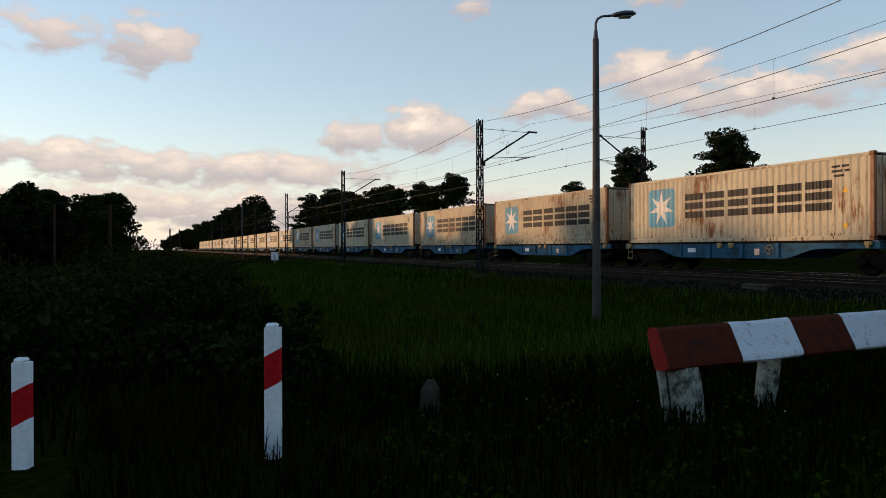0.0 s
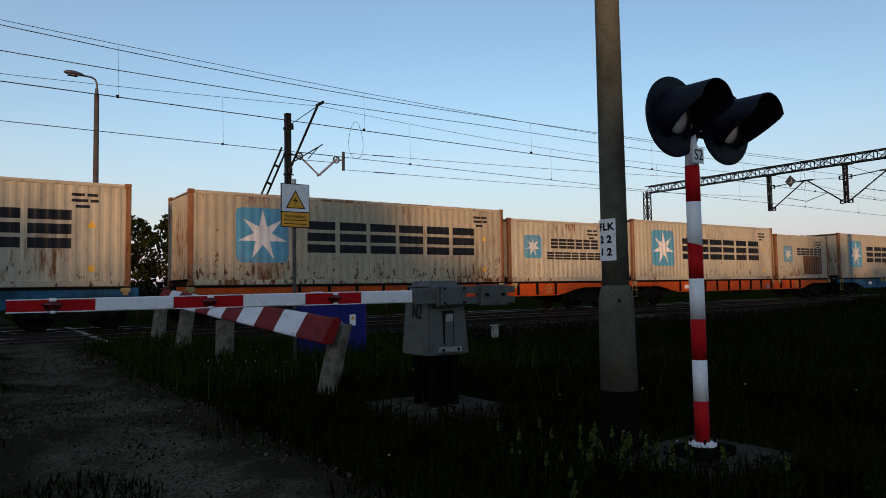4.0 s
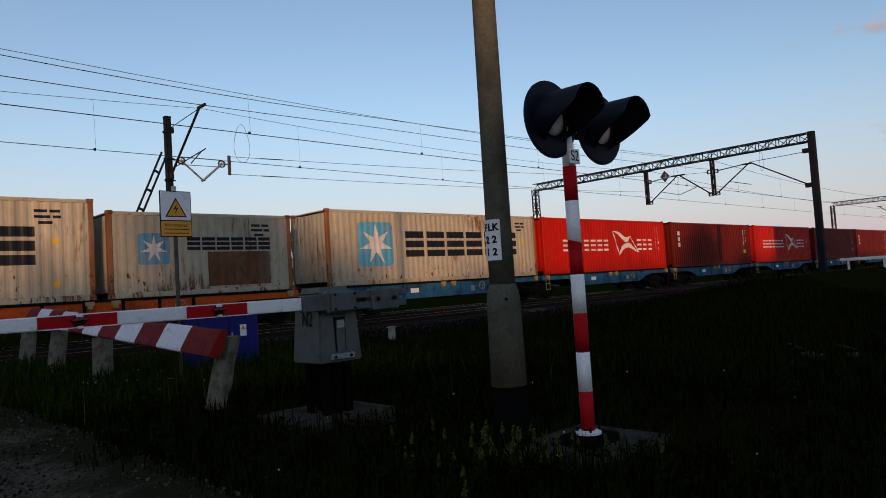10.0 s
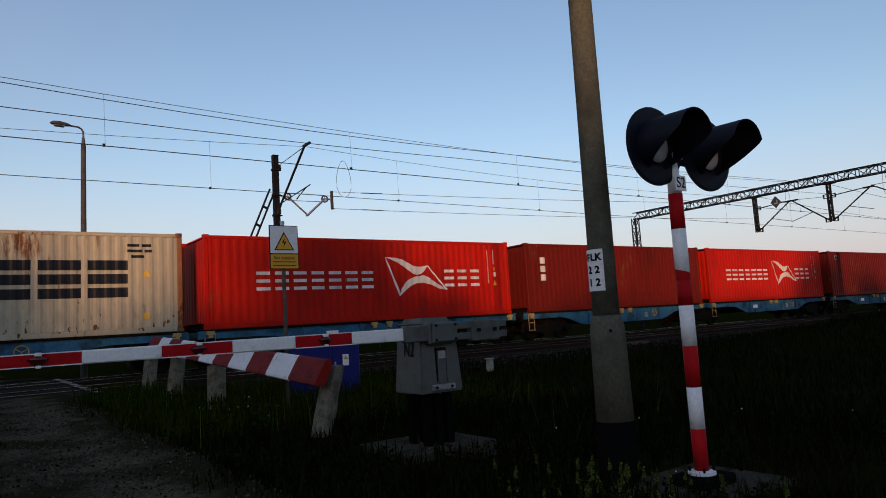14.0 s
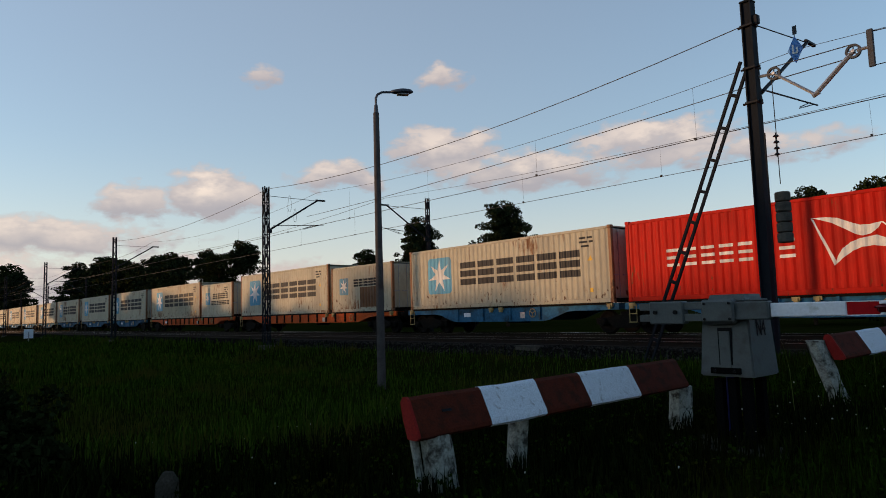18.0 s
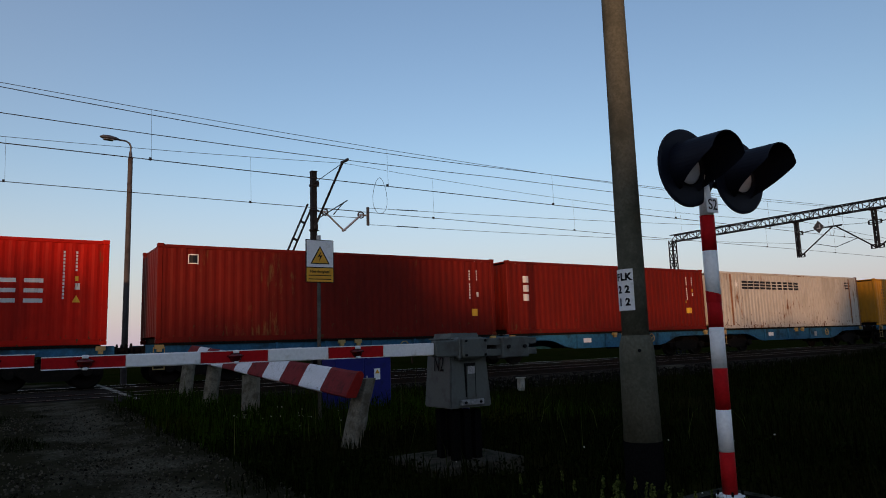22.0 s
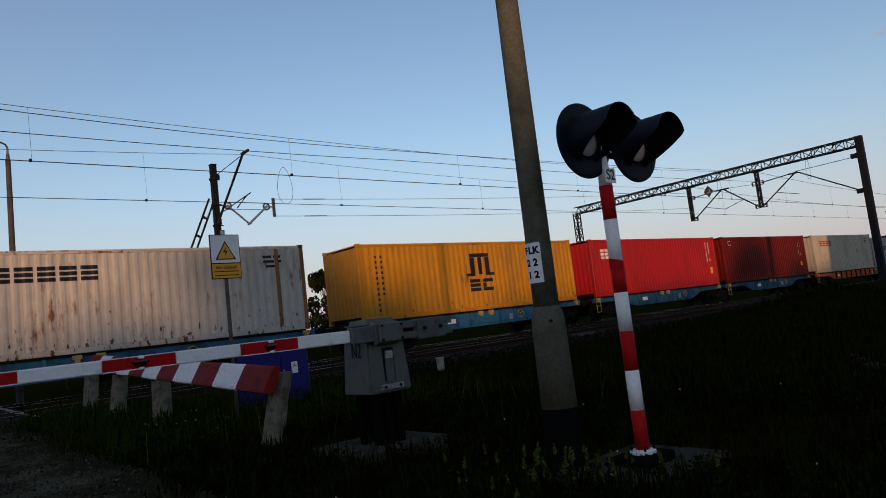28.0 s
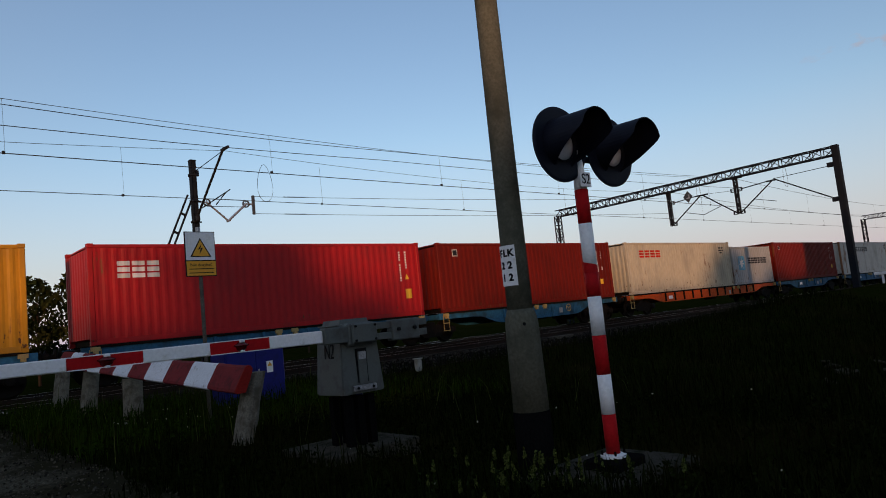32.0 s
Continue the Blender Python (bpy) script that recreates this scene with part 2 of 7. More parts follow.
RUST = (0.13, 0.05, 0.02)
M = dict(
    # Ground and blade greens far below real grass: evening shade is in the colour.
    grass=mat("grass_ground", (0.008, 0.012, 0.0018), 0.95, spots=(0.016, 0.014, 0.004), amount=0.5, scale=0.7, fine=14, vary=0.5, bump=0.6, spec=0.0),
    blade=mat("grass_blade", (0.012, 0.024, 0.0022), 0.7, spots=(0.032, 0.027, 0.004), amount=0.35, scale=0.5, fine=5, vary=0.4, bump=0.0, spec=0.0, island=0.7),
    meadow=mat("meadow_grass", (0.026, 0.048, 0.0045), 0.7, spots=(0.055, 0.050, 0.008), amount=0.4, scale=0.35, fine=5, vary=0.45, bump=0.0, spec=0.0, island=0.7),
    gravel=mat("gravel_road", (0.068, 0.060, 0.042), 0.95, spots=(0.022, 0.017, 0.010), amount=0.55, scale=1.1, fine=34, vary=0.6, bump=1.0, spec=0.0),
    stone=mat("pebble", (0.050, 0.043, 0.032), 0.9, fine=30, vary=0.35, spec=0.0, island=0.9),
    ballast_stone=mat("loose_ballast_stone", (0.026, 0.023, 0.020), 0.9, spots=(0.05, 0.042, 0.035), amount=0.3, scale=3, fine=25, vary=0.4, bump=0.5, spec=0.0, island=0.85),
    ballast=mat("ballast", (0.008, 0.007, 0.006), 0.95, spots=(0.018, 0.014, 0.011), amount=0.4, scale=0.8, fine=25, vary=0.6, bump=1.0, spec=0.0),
    slab=mat("mossy_concrete_slab", (0.052, 0.046, 0.036), 0.95, spots=(0.022, 0.022, 0.014), amount=0.5, scale=5, fine=60, vary=0.3, bump=0.5, spec=0.0),
    concrete=mat("concrete", (0.095, 0.086, 0.072), 0.9, spots=(0.06, 0.055, 0.047), amount=0.5, scale=5, fine=70, vary=0.3, bump=0.35, spec=0.0),
    pale_concrete=mat("pale_cast_concrete", (0.30, 0.285, 0.25), 0.9, spots=(0.17, 0.16, 0.13), amount=0.5, scale=7, fine=70, vary=0.2, bump=0.35, spec=0.0),
    post_concrete=mat("weathered_post_concrete", (0.17, 0.155, 0.125), 0.92, spots=(0.09, 0.08, 0.06), amount=0.5, scale=8, fine=60, vary=0.3, bump=0.5, spec=0.0),
    pole_concrete=mat("spun_concrete", (0.104, 0.104, 0.080), 0.9, spots=(0.062, 0.064, 0.048), amount=0.45, scale=3, fine=45, vary=0.2, bump=0.25, spec=0.0),
    # Weathered lamp concrete, darkened so that its colour holds the shade on the lamps.
    lamp_pole=mat("shade_toned_lamp_pole", (0.080, 0.071, 0.067), 0.9, spots=(0.055, 0.045, 0.04), amount=0.45, scale=3, fine=45, vary=0.2, bump=0.25, spec=0.0),
    # The blade grass again, with the shade of the dark stretches mixed into its colour.
    shaded_blade=mat("shade_toned_grass", (0.006, 0.009, 0.0022), 0.8, spots=(0.014, 0.012, 0.004), amount=0.3, scale=0.4, fine=5, vary=0.5, bump=0.0, spec=0.0, island=0.7),
    concrete_dark=mat("tarred_concrete", (0.005, 0.005, 0.005), 0.8, scale=5, fine=60, vary=0.4, spec=0.0),
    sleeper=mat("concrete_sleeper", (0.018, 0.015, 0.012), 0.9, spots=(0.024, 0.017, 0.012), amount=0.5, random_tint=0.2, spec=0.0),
    rail=mat("rail_steel", (0.018, 0.012, 0.009), 0.8, 0.0, spots=(0.03, 0.016, 0.010), scale=9, spec=0.12),
    rail_top=mat("polished_rail_head", (0.30, 0.29, 0.28), 0.3, 1.0, vary=0.1, bump=0.02),
    dark_steel=mat("dark_painted_steel", (0.012, 0.014, 0.018), 0.55, 0.2, spots=(0.026, 0.020, 0.018), amount=0.25, scale=9, spec=0.12),
    mast=mat("mast_steel", (0.007, 0.010, 0.015), 0.75, 0.1, spots=(0.013, 0.015, 0.018), amount=0.35, scale=4, spec=0.12),
    iron=mat("dull_iron", (0.045, 0.052, 0.062), 0.6, 0.2, spots=(0.05, 0.046, 0.044), amount=0.3, scale=12, spec=0.2),
    galv=mat("galvanised_steel", (0.33, 0.34, 0.36), 0.45, 0.7, spots=(0.2, 0.2, 0.21), amount=0.4, scale=20),
    wire=mat("copper_wire", (0.022, 0.020, 0.020), 0.6, 0.4, vary=0.1, bump=0),
    white=mat("white_paint", (0.78, 0.79, 0.80), 0.5, spots=(0.55, 0.54, 0.50), amount=0.22, scale=7, fine=40, vary=0.07, bump=0.05, spec=0.12),
    red=mat("red_paint", (0.44, 0.012, 0.014), 0.5, spots=(0.30, 0.012, 0.012), amount=0.25, scale=7, fine=40, vary=0.12, bump=0.05, spec=0.03),
    old_white=mat("chipped_white_paint", (0.66, 0.69, 0.72), 0.8, spots=(0.30, 0.29, 0.27), amount=0.22, scale=16, fine=90, vary=0.2, bump=0.5, spec=0.12),
    old_red=mat("weathered_red_paint", (0.080, 0.0120, 0.0035), 0.8, spots=(0.040, 0.011, 0.0045), amount=0.45, scale=9, fine=70, vary=0.25, bump=0.4, spec=0.12),
    worn_line=mat("worn_line_paint", (0.40, 0.39, 0.37), 0.9, spots=(0.03, 0.028, 0.025), amount=0.55, scale=9, fine=60, vary=0.3, spec=0.0),
    guard_red=mat("faded_crimson_paint", (0.19, 0.022, 0.024), 0.8, spots=(0.11, 0.02, 0.02), amount=0.4, scale=9, fine=70, vary=0.2, bump=0.4, spec=0.1),
    fresh_red=mat("red_end_paint", (0.24, 0.012, 0.008), 0.7, scale=9, fine=60, vary=0.2, spec=0.12),
    lime=mat("limewashed_concrete", (0.33, 0.33, 0.28), 0.92, spots=(0.055, 0.05, 0.04), amount=0.5, scale=11, fine=60, vary=0.25, bump=0.6, spec=0.0),
    grey=mat("grey_cabinet_paint", (0.090, 0.103, 0.098), 0.5, spots=(0.07, 0.07, 0.066), amount=0.35, scale=6, vary=0.08, bump=0.05, spec=0.2),
    foot_black=mat("matt_black_bitumen", (0.006, 0.006, 0.006), 0.95, scale=8, vary=0.3, bump=0.2, spec=0.0),
    black=mat("black_paint", (0.004, 0.004, 0.005), 0.5, scale=8, vary=0.3, bump=0.05, spec=0.12),
    signal_black=mat("matt_black_sheet", (0.0022, 0.0045, 0.013), 0.6, spots=(0.004, 0.006, 0.012), amount=0.3, scale=5, vary=0.2, bump=0.03, spec=0.18),
    boom_lens=mat("dark_red_lens", (0.10, 0.004, 0.005), 0.2, vary=0.1, bump=0),
    lens=mat("signal_lens", (0.46, 0.49, 0.54), 0.45, vary=0.05, bump=0),
    blue_box=mat("blue_cabinet_paint", (0.006, 0.010, 0.13), 0.5, spots=(0.005, 0.008, 0.08), amount=0.3, scale=5, vary=0.1, bump=0.05, spec=0.2),
    yellow=mat("yellow_sheet", (0.74, 0.335, 0.014), 0.5, vary=0.06, bump=0.02),
    yellow_steel=mat("yellow_lashing_steel", (0.36, 0.25, 0.09), 0.6, spots=RUST, amount=0.2, scale=14, vary=0.2),
    sign_blue=mat("blue_enamel", (0.03, 0.20, 0.55), 0.4, vary=0.08, bump=0.02),
    wood=mat("crossing_planks", (0.025, 0.022, 0.020), 0.9, spots=(0.04, 0.035, 0.03), amount=0.5, scale=3, stretch=(1, 8, 8), random_tint=0.25, spec=0.0),
    bark=mat("pine_bark", (0.04, 0.025, 0.016), 0.95, spots=(0.035, 0.025, 0.018), amount=0.5, scale=3, fine=20, vary=0.4, bump=0.8, spec=0.0),
    needle=mat("pine_needles", (0.014, 0.022, 0.010), 0.8, spots=(0.034, 0.042, 0.018), amount=0.4, scale=0.6, fine=6, vary=0.5, bump=0, spec=0.0, island=0.7),
    leaf=mat("leaves", (0.012, 0.018, 0.006), 0.75, spots=(0.034, 0.034, 0.010), amount=0.45, scale=0.4, fine=5, vary=0.5, bump=0, spec=0.0, island=0.7),
    plaster=mat("cream_plaster", (0.62, 0.55, 0.42), 0.9, spots=(0.5, 0.43, 0.33), amount=0.4, scale=2, vary=0.08, spec=0.0),
    tile=mat("brown_roof_tiles", (0.11, 0.045, 0.03), 0.85, spots=(0.07, 0.035, 0.025), amount=0.5, scale=3, fine=20, vary=0.3, spec=0.0),
    glass=mat("dark_window_glass", (0.02, 0.025, 0.03), 0.08, vary=0.1, bump=0),
    # Lamp heads are darkened in colour too, for the same shade.
    lamp_head=mat("grey_lamp_housing", (0.05, 0.055, 0.07), 0.5, 0.2, vary=0.1),
    weed=mat("yellow_green_weed", (0.06, 0.075, 0.02), 0.8, fine=30, vary=0.4, bump=0, spec=0.0, island=0.7),
    flower=mat("pale_flower", (0.62, 0.62, 0.60), 0.8, vary=0.1, bump=0),
)


def wear_ruts(m):
    """Wheel tracks worn pale into the gravel; dark soil and moss between and beside them."""
    n, l = m.node_tree.nodes, m.node_tree.links
    b = n["Principled BSDF"]
    col = b.inputs["Base Color"].links[0].from_socket
    tc = n.new("ShaderNodeTexCoord")
    nz = n.new("ShaderNodeTexNoise")
    nz.inputs["Scale"].default_value, nz.inputs["Detail"].default_value, nz.inputs["Roughness"].default_value = 1.1, 9, 0.68
    l.new(tc.outputs["Object"], nz.inputs["Vector"])
    sep = n.new("ShaderNodeSeparateXYZ")
    l.new(tc.outputs["Object"], sep.inputs[0])

    def calc(op, a, v):
        q = n.new("ShaderNodeMath")
        q.operation = op
        l.new(a, q.inputs[0])
        if isinstance(v, float):
            q.inputs[1].default_value = v
        elif v is not None:
            l.new(v, q.inputs[1])
        return q.outputs[0]
    u = calc("ABSOLUTE", calc("SUBTRACT", calc("ABSOLUTE", calc("SUBTRACT", sep.outputs["X"], 0.35), None), 0.82), None)
    u = calc("ADD", u, calc("MULTIPLY", calc("SUBTRACT", nz.outputs["Fac"], 0.5), 2.6))
    r = n.new("ShaderNodeMapRange")
    r.inputs["From Min"].default_value, r.inputs["From Max"].default_value = 0.18, 0.62
    l.new(u, r.inputs["Value"])
    mix = n.new("ShaderNodeMix")
    mix.data_type = "RGBA"
    l.new(r.outputs[0], mix.inputs[0])
    l.new(col, mix.inputs[6])
    mix.inputs[7].default_value = (0.024, 0.021, 0.012, 1)
    l.new(mix.outputs[2], b.inputs["Base Color"])


wear_ruts(M["gravel"])


# ---- mesh helpers ----
def finish(bm, name, material, smooth=False):
    me = bpy.data.meshes.new(name)
    bmesh.ops.recalc_face_normals(bm, faces=bm.faces)
    bm.to_mesh(me)
    bm.free()
    for x in (material if isinstance(material, (list, tuple)) else [material]):
        me.materials.append(x)
    if smooth:
        for p in me.polygons:
            p.use_smooth = True
    return me


def part(name, bm, material, parent=None, label="", smooth=False, at=None):
    """Links a bmesh, or a ready mesh, as one mesh object under a thing or a part."""
    me = bm if isinstance(bm, bpy.types.Mesh) else finish(bm, name, material, smooth)
    ob = new(name, me)
    if parent is not None:
        ob.parent = parent
    if at is not None:
        ob.matrix_basis = at
    if label:
        ob["label"] = label
    return ob


def thing(name, at, label, category, group="", kind=""):
    ob = new(name)
    ob.empty_display_size = 0.2
    ob.matrix_basis = at
    return tagged(ob, label, category, group, kind)


def box(bm, x0, x1, y0, y1, z0, z1, bevel=0.0, mi=0):
    v = [bm.verts.new((x, y, z)) for z in (z0, z1) for y in (y0, y1) for x in (x0, x1)]
    f = [bm.faces.new([v[i] for i in q]) for q in ((0, 2, 3, 1), (4, 5, 7, 6), (0, 1, 5, 4), (2, 6, 7, 3), (0, 4, 6, 2), (1, 3, 7, 5))]
    for q in f:
        q.material_index = mi
    if bevel:
        e = list({e for q in f for e in q.edges})
        bmesh.ops.bevel(bm, geom=e, offset=bevel, segments=1, affect="EDGES", clamp_overlap=True)
    return bm


def bx(*a, bevel=0.0):
    return box(bmesh.new(), *a, bevel=bevel)


def rod(bm, a, b, r, r2=None, seg=8, cap=True):
    a, b = Vector(a), Vector(b)
    d = b - a
    q = d.to_track_quat("Z", "Y").to_matrix().to_4x4()
    r2 = r if r2 is None else r2
    rings = []
    for p, rr in ((a, r), (b, r2)):
        rings.append([bm.verts.new(p + q @ Vector((rr * math.cos(i * math.tau / seg), rr * math.sin(i * math.tau / seg), 0))) for i in range(seg)])
    for i in range(seg):
        bm.faces.new((rings[0][i], rings[0][(i + 1) % seg], rings[1][(i + 1) % seg], rings[1][i]))
    if cap:
        bm.faces.new(rings[0][::-1])
        bm.faces.new(rings[1])
    return bm


def beam(bm, a, b, w, h=None):
    """A square bar from a to b, w wide and h high."""
    a, b = Vector(a), Vector(b)
    h = w if h is None else h
    q = (b - a).to_track_quat("Y", "Z").to_matrix().to_4x4()
    n = (b - a).length
    vs = [bm.verts.new(a + q @ Vector((x * w / 2, y, z * h / 2))) for y in (0, n) for z in (-1, 1) for x in (-1, 1)]
    for f in ((0, 1, 3, 2), (4, 6, 7, 5), (0, 4, 5, 1), (2, 3, 7, 6), (0, 2, 6, 4), (1, 5, 7, 3)):
        bm.faces.new([vs[i] for i in f])
    return bm


def lathe(bm, prof, seg=16, axis="z", centre=(0, 0, 0)):
    """Turns a profile of (radius, height) pairs round an axis."""
    c = Vector(centre)
    rings = []
    for r, z in prof:
        ring = []
        for i in range(seg):
            u, v = r * math.cos(i * math.tau / seg), r * math.sin(i * math.tau / seg)
            p = {"z": (u, v, z), "y": (u, z, v), "x": (z, u, v)}[axis]
            ring.append(bm.verts.new(c + Vector(p)))
        rings.append(ring)
    for a, b in zip(rings, rings[1:]):
        for i in range(seg):
            bm.faces.new((a[i], a[(i + 1) % seg], b[(i + 1) % seg], b[i]))
    bm.faces.new(rings[0][::-1])
    bm.faces.new(rings[-1])
    return bm


def prism(bm, pts, lift, mi=0):
    """A prism: the polygon pts (3D) moved by lift."""
    a = [bm.verts.new(p) for p in pts]
    b = [bm.verts.new(Vector(p) + Vector(lift)) for p in pts]
    fs = [bm.faces.new(a[::-1]), bm.faces.new(b)]
    for i in range(len(a)):
        j = (i + 1) % len(a)
        fs.append(bm.faces.new((a[i], a[j], b[j], b[i])))
    for f in fs:
        f.material_index = mi
    return bm


def words(text, height, material, parent, at, name="lettering", align="CENTER", bold=0.0):
    cu = bpy.data.curves.new(name, "FONT")
    cu.body, cu.size, cu.align_x, cu.align_y, cu.extrude = text, height / 0.73, align, "CENTER", 0.0015
    cu.offset = bold
    tmp = bpy.data.objects.new("tmp", cu)
    scene.collection.objects.link(tmp)
    me = bpy.data.meshes.new_from_object(tmp.evaluated_get(bpy.context.evaluated_depsgraph_get()))
    bpy.data.objects.remove(tmp)
    me.materials.clear()
    me.materials.append(material)
    return part(name, me, None, parent, at=at)


# ---- ground, road, track ----
def smooth(a, b, x):
    t = min(1.0, max(0.0, (x - a) / (b - a)))
    return t * t * (3 - 2 * t)


def lerp(a, b, t):
    return a + (b - a) * t


NEAR_Y, FAR_Y = 19.15, 23.22            # centre lines of the two tracks


def height(x, y):
    """The lie of the land."""
    road = lerp(-0.20, -0.04, smooth(5, 17.0, y))
    left = smooth(4.3, 14.0, -x)
    right = smooth(5.6, 13.0, x)
    side = lerp(road, -1.02, left) if x < 0 else lerp(road, -0.72, right)
    side = lerp(side, side - 0.06, smooth(3.4, 4.4, abs(x - 0.15)))
    form = smooth(14.2, 16.6, y) * (1 - smooth(28.5, 32.0, y))
    z = lerp(side, lerp(road, -0.42, smooth(2.6, 5.0, abs(x - 0.4))), form)
    z += 1.2 * smooth(9, 38, x) * (1 - smooth(60, 120, x)) * math.exp(-((y - 13.2) / 2.6) ** 2) * (1 - smooth(15.0, 16.4, y))
    z -= 0.12 * math.exp(-((x - 4.8) ** 2 + (y - 4.35) ** 2) / 0.7)
    far = smooth(30, 40, y)
    z = lerp(z, -0.55, far)
    if abs(x - 0.4) > 2.6:
        z += 0.05 * noise.noise((x * 0.35, y * 0.35, 3.1)) + 0.025 * noise.noise((x * 1.3, y * 1.3, 7.7))
    return z


def spread(lo, hi, step, reach):
    """Even steps between lo and hi, then ever longer ones out to reach."""
    a = [lo + step * i for i in range(int((hi - lo) / step) + 1)]
    up, dn, s = [a[-1]], [a[0]], step
    while up[-1] < reach:
        s *= 1.28
        up.append(up[-1] + s)
        dn.append(dn[-1] - s)
    return dn[:0:-1] + a + up[1:]


def sheet(xs, ys, zf):
    verts = [(x, y, zf(x, y)) for y in ys for x in xs]
    w = len(xs)
    faces = [(j * w + i, j * w + i + 1, (j + 1) * w + i + 1, (j + 1) * w + i) for j in range(len(ys) - 1) for i in range(w - 1)]
    me = bpy.data.meshes.new("sheet")
    me.from_pydata(verts, [], faces)
    for p in me.polygons:
        p.use_smooth = True
    return me


def plain(name, me, material, label, category, kind="structure"):
    me.materials.clear()
    me.materials.append(material)
    me.name = name
    return tagged(new(name, me), label, category, "", kind)


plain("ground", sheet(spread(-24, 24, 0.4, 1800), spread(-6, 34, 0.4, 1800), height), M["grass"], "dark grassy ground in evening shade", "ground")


def rut(x, y):
    """The worn gravel road: two wheel tracks and a middle hump."""
    z = lerp(-0.20, -0.04, smooth(5, 17.0, y)) + 0.055
    u = abs(abs(x - 0.35) - 0.85)
    z -= 0.035 * (1 - smooth(0.1, 0.5, u)) * (1 - smooth(14, 17, y))
    edge = smooth(1.7, 2.15, abs(x - 0.35))
    return z + 0.018 * noise.noise((x * 1.7, y * 1.7, 0.3)) * (1 - smooth(15, 17, y)) - 0.13 * edge


plain("road", sheet([-1.85 + 0.11 * i for i in range(41)], [-9 + 0.16 * i for i in range(166)], rut), M["gravel"], "worn gravel road with two wheel tracks", "road")
plain("road_beyond", sheet([-1.9 + 0.5 * i for i in range(10)], [25.4 + 1.2 * i for i in range(40)], lambda x, y: lerp(-0.03, -0.5, smooth(27, 36, y)) + 0.03), M["gravel"], "gravel road beyond the crossing", "road")

# ballast bed in two lengths, with the crossing between them
PROF = [(16.35, -0.62), (17.3, -0.205), (21.0, -0.195), (21.2, -0.23), (21.4, -0.195), (25.0, -0.205), (26.1, -0.62)]


def ballast_bed(x0, x1):
    xs = []
    x = x0
    while x < x1:
        xs.append(x)
        x += 0.35 if abs(x) < 30 else 6.0
    xs.append(x1)
    verts, faces = [], []
    ys = [y for a, b in zip(PROF, PROF[1:]) for y in [lerp(a[0], b[0], k / 4) for k in range(4)]] + [PROF[-1][0]]

    def z(y):
        for a, b in zip(PROF, PROF[1:]):
            if y <= b[0]:
                return lerp(a[1], b[1], (y - a[0]) / (b[0] - a[0]))
        return PROF[-1][1]
    for x in xs:
        for y in ys:
            verts.append((x, y, z(y) + 0.03 * noise.noise((x * 3, y * 3, 1))))
    n = len(ys)
    faces = [(i * n + j, (i + 1) * n + j, (i + 1) * n + j + 1, i * n + j + 1) for i in range(len(xs) - 1) for j in range(n - 1)]
    me = bpy.data.meshes.new("ballast")
    me.from_pydata(verts, [], faces)
    return me


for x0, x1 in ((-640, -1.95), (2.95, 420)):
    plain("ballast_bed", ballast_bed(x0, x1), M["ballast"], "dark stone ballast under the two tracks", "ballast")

# loose ballast stones and road pebbles
def scatter_stones(name, places, size, material, label):
    rng = random.Random(5)
    verts, faces = [], []
    for x, y, z in places:
        s = size * rng.uniform(0.5, 1.5)
        k = len(verts)
        q = Euler((rng.uniform(0, 3), rng.uniform(0, 3), rng.uniform(0, 3))).to_matrix()
        for v in ((1, 0, 0), (-1, 0, 0), (0, 0.8, 0), (0, -0.8, 0), (0, 0, 0.7), (0, 0, -0.7)):
            verts.append(Vector((x, y, z)) + q @ (Vector(v) * s * rng.uniform(0.75, 1.2)))
        faces += [(k + a, k + b, k + c) for a, b, c in ((0, 2, 4), (2, 1, 4), (1, 3, 4), (3, 0, 4), (2, 0, 5), (1, 2, 5), (3, 1, 5), (0, 3, 5))]
    me = bpy.data.meshes.new(name)
    me.from_pydata(verts, [], faces)
    return plain(name, me, material, label, "stones", "stuff")


rng = random.Random(11)
pl = []
while len(pl) < 16000:
    x, y = rng.uniform(-34, 40), rng.choice((rng.uniform(16.4, 18.4), rng.uniform(16.4, 21.9)))
    if -2.1 < x < 3.1:
        continue
    zz = lerp(-0.62, -0.205, (y - 16.35) / 0.95) if y < 17.3 else -0.2
    pl.append((x, y, zz + 0.015))
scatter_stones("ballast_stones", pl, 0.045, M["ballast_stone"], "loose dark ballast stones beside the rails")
pl = []
while len(pl) < 14000:
    x, y = rng.gauss(0.35, 0.95), 1.2 + 15 * rng.random() ** 1.6
    if abs(x - 0.35) < 2.1:
        if abs(x - 0.35) > 0.45 or rng.random() < 0.25:
            pl.append((x, y, rut(x, y) + 0.003))
scatter_stones("road_pebbles", pl, 0.0095, M["stone"], "pale pebbles lying on the gravel road")
pl = []
while len(pl) < 5200:
    x, y = rng.gauss(0.5, 1.0), 1.2 + 13 * rng.random() ** 1.5
    if abs(x - 0.35) < 2.0 and noise.noise((x * 0.9, y * 0.6, 17)) > -0.12:
        pl.append((x, y, rut(x, y) + 0.004))
scatter_stones("road_stones", pl, 0.017, M["stone"], "larger grey stones loose on the gravel road")

